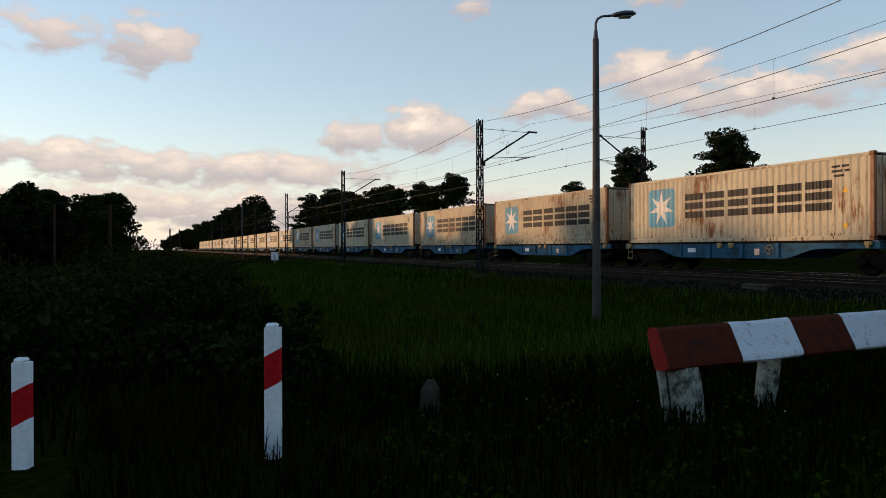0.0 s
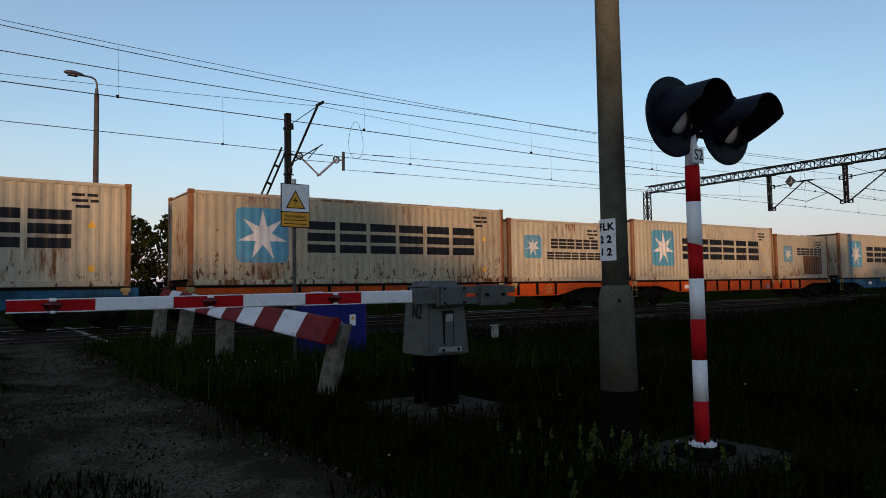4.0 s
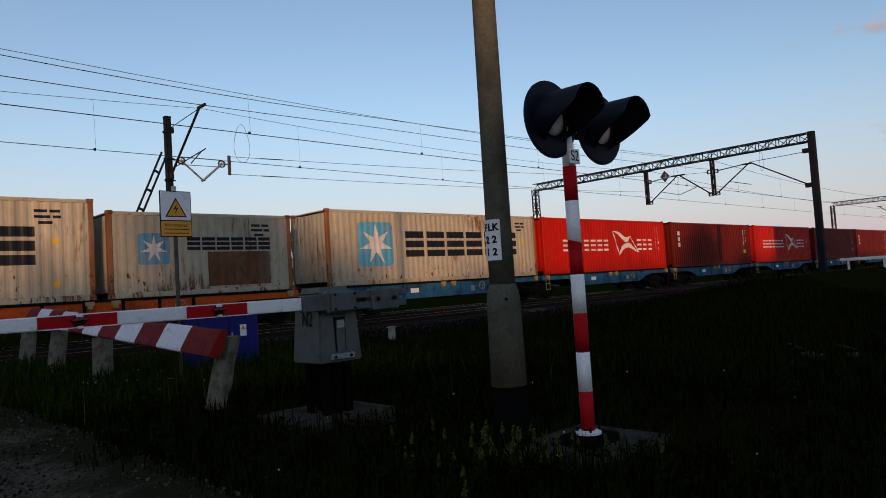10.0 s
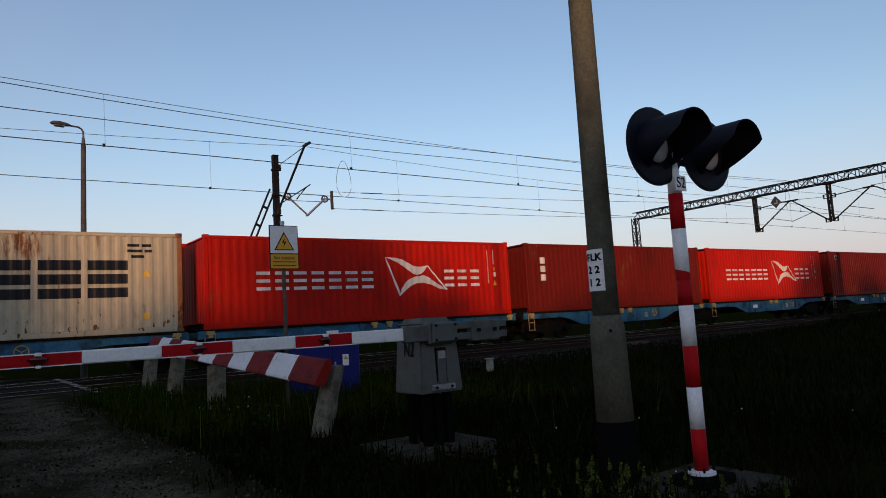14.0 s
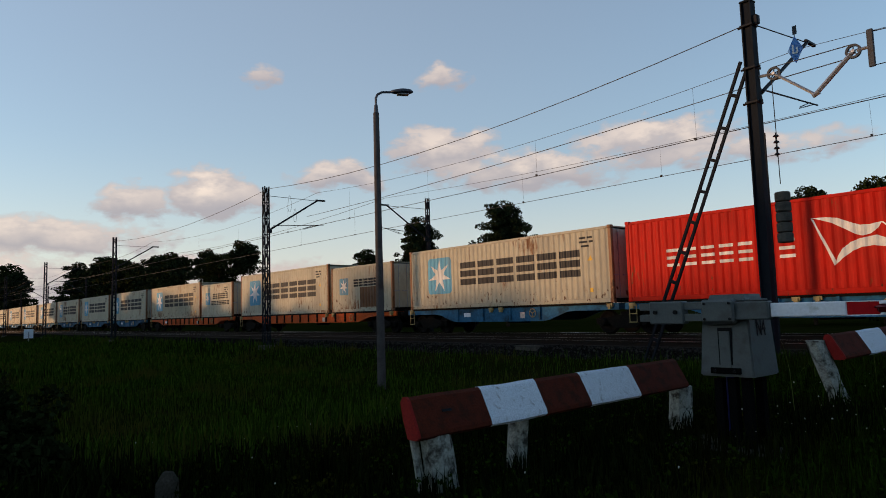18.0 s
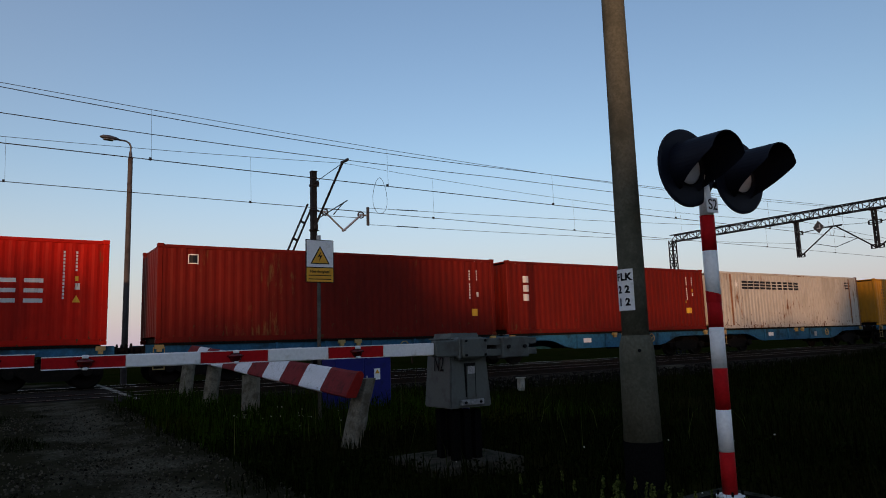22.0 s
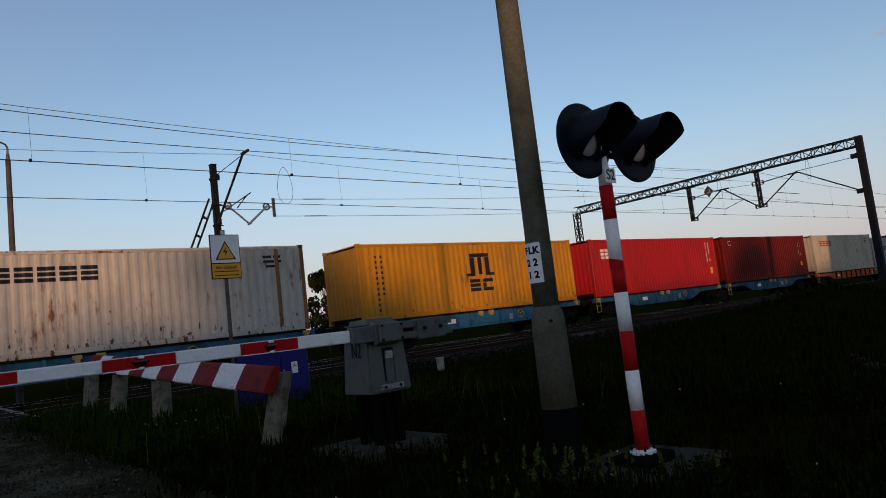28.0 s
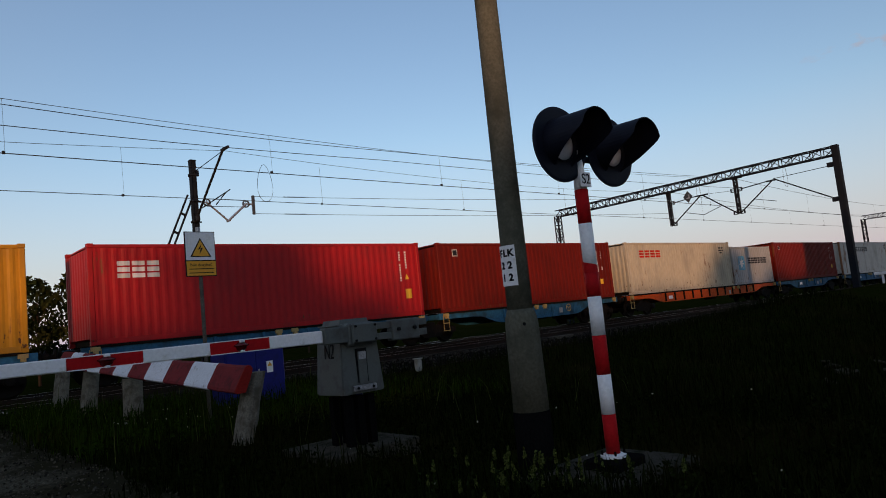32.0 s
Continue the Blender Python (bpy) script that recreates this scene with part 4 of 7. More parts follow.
def container(paint, length, high, marks, label, frame_paint="frame", extra=()):
    """A steel box container: corrugated walls and roof, posts, rails, castings, doors at the right end. Origin: near lower left corner of its base."""
    L, H, W = length, high, 2.438
    c = thing("shipping_container", pose(0, 0, 0), label, "container", "containers on the train")
    body, fr = P[paint], P[frame_paint]
    kind = (paint, L, H, frame_paint)
    side = shared(("side", *kind), lambda: finish(corrugated(L - 0.3, 0.16, H - 0.12), "side_panel", body))
    part("side_panel", side, None, c, at=pose(0.15, 0.014, 0))
    part("side_panel", side, None, c, at=pose(L - 0.15, W - 0.014, 0, 0, 0, 180))
    end = shared(("end", *kind), lambda: finish(corrugated(W - 0.3, 0.2, H - 0.14), "end_panel", body))
    part("end_panel", end, None, c, at=pose(0.014, W - 0.15, 0, 0, 0, -90))
    part("roof_panel", shared(("roof", *kind), lambda: finish(bx(0.1, L - 0.1, 0.06, W - 0.06, H - 0.06, H - 0.02), "roof_panel", body)), None, c)
    part("floor_pan", shared(("floor", L), lambda: finish(bx(0.15, L - 0.15, 0.1, W - 0.1, 0.014, 0.16), "floor_pan", P["under"])), None, c)
    post = shared(("post", H, frame_paint), lambda: finish(bx(0, 0.15, 0, 0.15, 0.118, H - 0.118, bevel=0.02), "corner_post", fr))
    cast = shared(("cast", frame_paint), lambda: finish(bx(-0.004, 0.174, -0.004, 0.158, 0, 0.118, bevel=0.012), "corner_casting", fr))
    for x, y in ((0, 0), (L - 0.15, 0), (0, W - 0.15), (L - 0.15, W - 0.15)):
        part("corner_post", post, None, c, at=pose(x, y, 0))
        for z in (0, H - 0.118):
            part("corner_casting", cast, None, c, at=pose(x - (0.02 if x else 0), y, z))
    rail_lo = shared(("lo", L, paint), lambda: finish(bx(0.17, L - 0.17, 0.0, 0.05, 0.014, 0.17, bevel=0.012), "bottom_rail", body))
    rail_hi = shared(("hi", L, paint), lambda: finish(bx(0.17, L - 0.17, 0.0, 0.06, H - 0.13, H - 0.065, bevel=0.012), "top_rail", body))
    for me, nm in ((rail_lo, "bottom_rail"), (rail_hi, "top_rail")):
        part(nm, me, None, c, at=pose(0, 0.006, 0))
        part(nm, me, None, c, at=pose(0, W - 0.066, 0))
    door = shared(("door", H, paint), lambda: finish(bx(-0.03, 0.03, 0, 1.06, 0.17, H - 0.14, bevel=0.01), "door", body))
    bar = shared(("bar", H), lambda: finish(rod(bmesh.new(), (0, 0, 0.14), (0, 0, H - 0.1), 0.017, seg=6), "locking_bar", M["galv"]))
    grip = shared("grip", lambda: finish(bx(0, 0.03, -0.32, 0.02, 1.0, 1.05), "handle", M["galv"]))
    for y in (0.155, 1.223):
        d = part("door", door, None, c, at=pose(L - 0.05, y, 0))
        for k in (0.26, 0.8):
            part("locking_bar", bar, None, d, at=pose(0.05, k, 0))
            part("handle", grip, None, d, at=pose(0.04, k, 0))
    for nm, col, polys, off in (*marks, *extra):
        one = nm[:-1] if nm.endswith("bars") else nm
        for q in polys:
            part(one, painted(bmesh.new(), [(x - 0.15, z) for x, z in q], off), col, c, at=pose(0.15, 0.014, 0))
    for o in c.children:
        if o.name.split(".")[0] in ("emblem_panel",):
            o["label"] = "light blue painted square"
    return c


def fish_belly(L, deep, shallow, y0, y1, top):
    """A side sill, deep in the middle and shallow over the bogies."""
    pts = [(0.0, top), (L, top), (L, top - shallow), (L - 2.1, top - shallow), (L - 2.5, top - shallow - 0.05), (L - 3.3, top - deep + 0.06), (L - 3.7, top - deep), (3.7, top - deep), (3.3, top - deep + 0.06), (2.5, top - shallow - 0.05), (2.1, top - shallow), (0.0, top - shallow)]
    return prism(bmesh.new(), [(x, y0, z) for x, z in pts], (0, y1 - y0, 0))


DECK = 1.19        # height of the container's underside over the rail


def wheel_mesh():
    bm = bmesh.new()
    lathe(bm, [(0.10, -0.08), (0.12, -0.02), (0.36, 0.0), (0.385, -0.05), (0.46, -0.055), (0.46, -0.03), (0.43, -0.028), (0.425, 0.075), (0.37, 0.07), (0.35, 0.03), (0.14, 0.04), (0.11, 0.10)], 24, "y")
    return finish(bm, "wheel", [P["wheel"]], True)


def bogie(wagon, x):
    """Two-axle bogie under a wagon: side frames, bolster, springs, axle boxes; its wheelsets turn."""
    fr = shared("bogie_side", lambda: finish(prism(bmesh.new(), [(-1.25, 0, 0.40), (-1.25, 0, 0.62), (-0.6, 0, 0.66), (-0.3, 0, 0.74), (0.3, 0, 0.74), (0.6, 0, 0.66), (1.25, 0, 0.62), (1.25, 0, 0.40), (1.05, 0, 0.36), (0.7, 0, 0.44), (0.45, 0, 0.26), (-0.45, 0, 0.26), (-0.7, 0, 0.44), (-1.05, 0, 0.36)], (0, 0.12, 0)), "bogie_frame", P["under"]))
    for y in (-1.06, 0.94):
        part("bogie_frame", fr, None, wagon, at=pose(x, y, 0))
    part("bogie_bolster", shared("bolster", lambda: finish(bx(-0.22, 0.22, -1.0, 1.0, 0.5, 0.86, bevel=0.03), "bogie_bolster", P["under"])), None, wagon, at=pose(x, 0, 0))
    wheel = shared("wheel", wheel_mesh)
    axle = shared("axle", lambda: finish(rod(bmesh.new(), (0, -1.02, 0), (0, 1.02, 0), 0.08, seg=10), "axle", P["wheel"]))
    abox = shared("axle_box", lambda: finish(lathe(bmesh.new(), [(0.12, -0.12), (0.15, -0.08), (0.15, 0.06), (0.10, 0.1)], 10, "y"), "axle_box", P["under"]))
    for dx in (-0.9, 0.9):
        ws = new("wheelset")
        ws.empty_display_size = 0.1
        ws.parent = wagon
        ws.matrix_basis = pose(x + dx, 0, 0.46)
        WHEELSETS.append(ws)
        part("axle", axle, None, ws)
        part("wheel", wheel, None, ws, at=pose(0, 0.72, 0))
        part("wheel", wheel, None, ws, at=pose(0, -0.72, 0, 0, 0, 180))
        for y in (-1.08, 1.08):
            part("axle_box", abox, None, wagon, at=pose(x + dx, y, 0.48))


WHEELSETS = []


def wagon_frame(w, x0, L, paint, spigots, deep=0.62):
    col = P[paint]
    sill = shared(("sill", L, paint), lambda: finish(fish_belly(L, deep, 0.24, -0.05, 0.05, DECK - 0.03), "side_sill", col))
    for y in (-1.13, 1.13):
        part("side_sill", sill, None, w, at=pose(x0, y, 0))
        # Near-black flange fills the slit below the container in place of the gap's shade.
        flange = shared(("flange", L, paint), lambda: finish(bx(0.35, L - 0.35, -0.09, 0.09, DECK - 0.075, DECK + 0.003), "top_flange", P["under"]))
        part("top_flange", flange, None, w, at=pose(x0, y, 0.008))
    # Orange wagons' ribs are coloured near-black to imitate the shadow beside each rib.
    rib = shared(("rib", paint), lambda: finish(bx(-0.04, 0.04, -0.12, -0.05, DECK - (0.6 if paint == "blue_wagon" else 0.54), DECK - 0.06), "stiffener", col if paint == "blue_wagon" else P["under"]))
    ribs = 4 if paint == "blue_wagon" else 12
    for k in range(ribs):
        part("stiffener", rib, None, w, at=pose(x0 + lerp(3.8, L - 3.8, k / (ribs - 1)), -1.13, 0))
    cross = shared(("cross", paint), lambda: finish(bx(-0.08, 0.08, -1.08, 1.08, DECK - 0.25, DECK - 0.05), "cross_member", col))
    for k in range(5):
        part("cross_member", cross, None, w, at=pose(x0 + lerp(0.3, L - 0.3, k / 4), 0, 0))
    spig = shared("spigot", lambda: finish(box(box(bmesh.new(), -0.12, 0.12, -0.08, 0.06, DECK - 0.15, DECK - 0.036), -0.06, 0.06, -0.11, 0.04, DECK - 0.24, DECK - 0.06), "container_spigot", M["yellow_steel"]))
    for x in spigots:
        for y in (-1.19, 1.19):
            part("container_spigot", spig, None, w, at=pose(x, y, 0, 0, 0, 0 if y < 0 else 180))
    # brake gear: reservoir, hand wheel with spokes, end step and small plates
    tank = shared("tank", lambda: finish(rod(bmesh.new(), (-0.6, 0, 0), (0.6, 0, 0), 0.16, seg=12), "brake_reservoir", P["under"], True))
    part("brake_reservoir", tank, None, w, at=pose(x0 + L * 0.55, -0.45, 0.62))

    def hand_wheel():
        bm = bmesh.new()
        rim = [[bm.verts.new(((0.17 + 0.016 * math.cos(k)) * math.cos(a), 0.016 * math.sin(k), (0.17 + 0.016 * math.cos(k)) * math.sin(a))) for k in (0, 1.57, 3.14, 4.71)] for a in [i * math.tau / 16 for i in range(16)]]
        for i in range(16):
            for k in range(4):
                bm.faces.new((rim[i][k], rim[(i + 1) % 16][k], rim[(i + 1) % 16][(k + 1) % 4], rim[i][(k + 1) % 4]))
        for a in range(3):
            rod(bm, (0, 0, 0), (0.17 * math.cos(a * math.tau / 3 + 0.5), 0, 0.17 * math.sin(a * math.tau / 3 + 0.5)), 0.013, seg=5)
        return finish(bm, "hand_wheel", M["yellow_steel"])
    part("hand_wheel", shared("hand_wheel", hand_wheel), None, w, at=pose(x0 + L - 4.2, -1.21, 0.88))
    plate = shared("wagon_plate", lambda: finish(bx(-0.22, 0.22, -0.012, 0, -0.09, 0.09), "data_plate", M["white"]))
    part("data_plate", plate, None, w, at=pose(x0 + 4.4, -1.182, 0.86))
    part("data_plate", shared("wagon_plate2", lambda: finish(bx(-0.12, 0.12, -0.012, 0, -0.12, 0.12), "data_plate", M["galv"])), None, w, at=pose(x0 + L * 0.62, -1.182, 0.8))

    def step():
        bm = bmesh.new()
        for z in (0.45, 0.75):
            box(bm, -0.16, 0.16, -0.05, 0.02, z, z + 0.03)
        for x in (-0.16, 0.14):
            box(bm, x, x + 0.02, -0.02, 0.0, 0.45, DECK - 0.1)
        return finish(bm, "end_step", M["yellow_steel"])
    part("end_step", shared("step", step), None, w, at=pose(x0 + 0.35, -1.19, 0))


def end_gear(w, x, sx):
    """Buffers and headstock at a wagon's end; sx is +1 at its right end."""
    part("headstock", shared("headstock", lambda: finish(bx(-0.06, 0.06, -1.1, 1.1, DECK - 0.33, DECK - 0.06, bevel=0.01), "headstock", P["under"])), None, w, at=pose(x, 0, 0))
    buf = shared("buffer", lambda: finish(lathe(bmesh.new(), [(0.11, 0.0), (0.11, 0.28), (0.07, 0.3), (0.07, 0.42), (0.22, 0.43), (0.22, 0.46), (0.10, 0.47)], 14, "x"), "buffer", P["under"], True))
    for y in (-0.875, 0.875):
        part("buffer", buf, None, w, at=pose(x, y, 1.0) if sx > 0 else pose(x, y, 1.0, 0, 0, 180))


def wagon(units, paint, label):
    """units: (left end, length) of each frame, from the wagon's origin. Two frames share the bogie between them."""
    w = thing("container_wagon", pose(0, 0, 0), label, "flat wagon", "wagons of the train")
    for x0, L in units:
        sp = [x0 + 0.35, x0 + L - 0.35] + ([x0 + L / 2 - 0.3, x0 + L / 2 + 0.3] if L < 15 else [x0 + 12.3, x0 + 13.0])
        wagon_frame(w, x0, L, paint, sp, 0.62 if L < 15 else 0.55)
    first, last = units[0], units[-1]
    end_gear(w, first[0] - 0.02, -1)
    end_gear(w, last[0] + last[1] + 0.02, 1)
    bogie(w, first[0] + 1.55)
    bogie(w, last[0] + last[1] - 1.55)
    if len(units) == 2:
        bogie(w, (first[0] + first[1] + last[0]) / 2)
    return w


TRAIN = []           # (thing, place along the train at 9 s, height over the rail)
FACE = 22.0          # the train's near side
STAR_LABEL = "cream steel container with light blue star panel and dark bars"
proto = {}


def load(key, s, make):
    if key not in proto:
        proto[key] = make()
        ob = proto[key]
    else:
        ob = copy_thing(proto[key], pose(0, 0, 0))
    TRAIN.append((ob, s, DECK, FACE))
    return ob


def wagon_at(key, s, units, paint, label):
    if key not in proto:
        proto[key] = wagon(units, paint, label)
        ob = proto[key]
    else:
        ob = copy_thing(proto[key], pose(0, 0, 0))
        WHEELSETS.extend(o for o in ob.children if o.name.startswith("wheelset"))
    TRAIN.append((ob, s, 0.0, FACE + 1.219))
    return ob


FT40, FT20, FT45 = 12.192, 6.058, 13.716
BLUE, ORANGE = "blue container wagon with yellow spigots and grimy bogies", "orange container wagon with dark grimy bogies"


def star40(s, v=0):
    paint = ("cream", "cream_rusty")[v]
    lab = STAR_LABEL if v == 0 else "rust-streaked cream container with light blue star panel and faded bars"
    load(("star40", v), s, lambda: container(paint, FT40, HC, marks_star(FT40, HC) + number_marks(FT40, HC, P["ink"]) + warn_marks(FT40, HC), lab))


def star20(s, v=0):
    ex = [("rust_patch", P["rusty"], [rect(3.0, 5.2, 0.25, 1.35)], 0.006)] if v else [("name_bars", P["ink"], block_row(2.1, 0.43, 0.06, 7, STD * 0.36, STD * 0.48), 0.005)]
    load(("star20", v), s, lambda: container("cream", FT20, STD, marks_star(FT20, STD, small=True) + number_marks(FT20, STD, P["ink"]), "short cream container with small star panel" + (" and a rust patch" if v else ""), extra=ex))


# cream containers ahead, on blue two-part wagons
LEFT = [-34.25, -47.25, -60.95, -74.1, -88.0, -101.7, -115.5, -128.9, -142.8, -156.2, -170.0, -183.4, -197.2, -210.6, -224.4, -237.8, -251.6, -265.0, -278.8, -292.2, -306.0, -319.4, -333.2, -346.6, -360.4, -373.8]
for i, s in enumerate(LEFT):
    star40(s, (0, 0, 0, 0, 1, 1, 0, 0, 0, 1)[i % 10])
for i in range(0, len(LEFT), 2):
    a, b = LEFT[i + 1], LEFT[i]
    wagon_at(("blue2", round(b - a, 2)), a, [(-0.25, 12.6), (b - a - 0.2, 12.6)], "blue_wagon", BLUE)
# mixed cream lengths on orange wagons
star40(-20.50, 1), star20(-8.05, 0), star40(-0.45, 0), star20(12.08, 1)
wagon_at("orange60", -20.50, [(-0.3, 19.1)], "orange_wagon", ORANGE)
wagon_at("orange60", -0.45, [(-0.3, 19.1)], "orange_wagon", ORANGE)
star40(19.64, 0)
WING = "bright red container with white wing emblem and bars"


def wing40(s):
    load("wing40", s, lambda: container("red", FT40, HC, marks_wing(FT40, HC), WING, "red"))


def ox40(s, v):
    mk = (marks_column, marks_plain)[v]
    load(("ox40", v), s, lambda: container("ox", FT40, HC, mk(FT40, HC), "dark oxide red container with white stacked bars" if v == 0 else "dark oxide red container with small white marks", "ox"))


def red40(s):
    load("red40", s, lambda: container("crimson", FT40, HC, marks_short(FT40, HC), "crimson container with short white bars", "crimson"))


def pale45(s):
    load("pale45", s, lambda: container("white", FT45, HC, marks_line(FT45, HC), "long pale grey container with rusty frame and dark bars"))


def amber40(s):
    load("amber40", s, lambda: container("amber", FT40, HC, marks_arch(FT40, HC), "amber yellow container with dark arch emblem", "amber"))


def beige40(s):
    load("beige40", s, lambda: container("beige", FT40, HC, marks_red_name(FT40, HC), "beige container with red bars", "beige"))


def grey20(s):
    load("grey20", s, lambda: container("steel", FT20, STD, marks_star(FT20, STD, small=True), "short grey container with dark bars", "steel"))


wing40(32.45), ox40(45.60, 0), wing40(58.60), ox40(72.05, 1), ox40(84.85, 0)
pale45(98.25), amber40(114.15), red40(127.85), ox40(141.02, 1), beige40(154.75), grey20(167.2), ox40(174.0, 1), pale45(187.7), red40(202.6), wing40(216.0), star40(229.8), ox40(243.2, 1), beige40(257.0), red40(270.4), amber40(284), ox40(297.5, 0)
for a, b in ((19.64, 32.45), (45.60, 58.60), (72.05, 84.85), (127.85, 141.02), (202.6, 216.0), (229.8, 243.2), (257.0, 270.4), (284, 297.5)):
    wagon_at(("blue2", round(b - a, 2)), a, [(-0.25, 12.6), (b - a - 0.2, 12.6)], "blue_wagon", BLUE)
wagon_at("blue45", 98.25, [(-0.2, 14.1)], "blue_wagon", BLUE)
wagon_at("blue45", 187.7, [(-0.2, 14.1)], "blue_wagon", BLUE)
wagon_at("blue40", 114.15, [(-0.2, 12.6)], "blue_wagon", BLUE)
wagon_at("orange60", 154.75, [(-0.3, 19.1)], "orange_wagon", ORANGE)
wagon_at("blue40", 174.0, [(-0.2, 12.6)], "blue_wagon", BLUE)


def gone(t):
    """How far the train has run to the left by t seconds, from its place at 9 s."""
    u = (t - 9) / 10
    return 52.16 * u - 0.07 * u * u + 0.156 * u ** 3 + 0.028 * u ** 4


# ---- masts, wires and portals of the overhead line ----
def lattice(bm, base, top, w0, w1, depth=None, rungs=12, r=0.022):
    """A lattice of two or four corner bars with zigzag bracing, from base to top."""
    base, top = Vector(base), Vector(top)
    ax = (top - base).normalized()
    side = Vector((1, 0, 0)) if abs(ax.x) < 0.8 else Vector((0, 0, 1))
    u = (side - ax * side.dot(ax)).normalized()
    v = ax.cross(u)
    depth = 1.0 if depth is None else depth
    corners = [(-1, -1), (1, -1), (1, 1), (-1, 1)]

    def at(k, c):
        w = lerp(w0, w1, k) / 2
        return base + (top - base) * k + u * (c[0] * w) + v * (c[1] * w * depth)
    for c in corners:
        beam(bm, at(0, c), at(1, c), 2 * r)
    for i in range(rungs):
        a, b = i / rungs, (i + 1) / rungs
        for p, q in zip(corners, corners[1:] + corners[:1]):
            if i % 2:
                p, q = q, p
            beam(bm, at(a, p), at(b, q), r * 1.2)
            beam(bm, at(a, p), at(a, q), r * 1.2)
    return bm


def insulator(bm, a, b, r=0.06, n=4):
    a, b = Vector(a), Vector(b)
    for i in range(n):
        p = a.lerp(b, (i + 0.5) / n)
        d = (b - a).normalized() * 0.02
        rod(bm, p - d, p + d, r, r * 0.6, seg=8)
    rod(bm, a, b, 0.02, seg=6)
    return bm


def cantilever(mast, z, sy, reach, rise=1.75):
    """The sloping bracket, tie and registration arm that hold the wires over a track. sy: +1 or -1, the way it reaches in y."""
    tip = (0, sy * reach, z + rise)
    part("bracket_tube", rod(bmesh.new(), (0, sy * 0.15, z), tip, 0.045, seg=8), M["dark_steel"], mast)
    part("bracket_shoe", bx(-0.07, 0.07, min(sy * 0.12, sy * 0.30), max(sy * 0.12, sy * 0.30), z - 0.14, z + 0.08, bevel=0.02), M["dark_steel"], mast)
    part("insulator", insulator(bmesh.new(), (0, sy * 0.2, z + 0.05), (0, sy * 0.5, z + 0.05 + 0.3 * rise / reach)), M["dark_steel"], mast)
    part("bracket_head", bx(-0.045, 0.045, min(tip[1] - sy * 0.12, tip[1] + sy * 0.45), max(tip[1] - sy * 0.12, tip[1] + sy * 0.45), z + rise - 0.04, z + rise + 0.05, bevel=0.015), M["dark_steel"], mast)
    part("tie_rod", rod(bmesh.new(), (0, sy * 0.1, z + 1.75), (0, sy * (reach - 0.05), z + rise - 0.03), 0.014, seg=6), M["dark_steel"], mast)
    arm = rod(bmesh.new(), (0, sy * 0.4, z + 0.25), (0, sy * (reach + 0.35), z + 0.46), 0.020, seg=6)
    rod(arm, (0, sy * (reach + 0.10), z + 0.44), (0, sy * (reach - 0.85), z + 0.17), 0.014, seg=6)
    rod(arm, (0.05, sy * (reach - 0.25), z + 0.42), (0.05, sy * (reach - 0.95), z + 0.17), 0.014, seg=6)
    part("registration_arm", arm, M["dark_steel"], mast)


def lattice_mast(x, y, sy, label, zt=7.75, reach=2.95, bracket=5.35, w=0.28, arm=True):
    m = thing("catenary_mast", pose(x, y, 0), label, "mast", "overhead line masts")
    zb = height(x, y) - 0.1
    part("mast_lattice", lattice(bmesh.new(), (0, 0, zb), (0, 0, zt), w, w * 0.78, rungs=10, r=0.028), M["mast"], m)
    part("mast_foot", bx(-0.35, 0.35, -0.3, 0.3, zb - 0.3, zb + 0.22, bevel=0.04), M["concrete"], m)
    if arm:
        cantilever(m, bracket, sy, reach)
    return m


LM = "dark lattice catenary mast with bracket arm beside the track"
for x in (-31.5, -58.1, -84.5, -111, -137.5, -164, -190):
    lattice_mast(x, 16.2, 1, LM, zt=7.55 if x > -40 else 7.75)
for x in (-30.95, -110.5, -137, -163.5):
    lattice_mast(x, 26.2, -1, LM, w=0.20)


def tyre(bm, r0, r1, half, centre):
    """A flat-sided ring round the y axis with a shallow groove in its rim."""
    c = Vector(centre)
    prof = [(r0, -half), (r1, -half), (r1 - 0.015, 0.0), (r1, half), (r0, half)]
    rings = [[bm.verts.new(c + Vector((r * math.cos(i * math.tau / 20), y, r * math.sin(i * math.tau / 20)))) for i in range(20)] for r, y in prof]
    for a, b in zip(rings, rings[1:] + rings[:1]):
        for i in range(20):
            bm.faces.new((a[i], a[(i + 1) % 20], b[(i + 1) % 20], b[i]))
    return bm


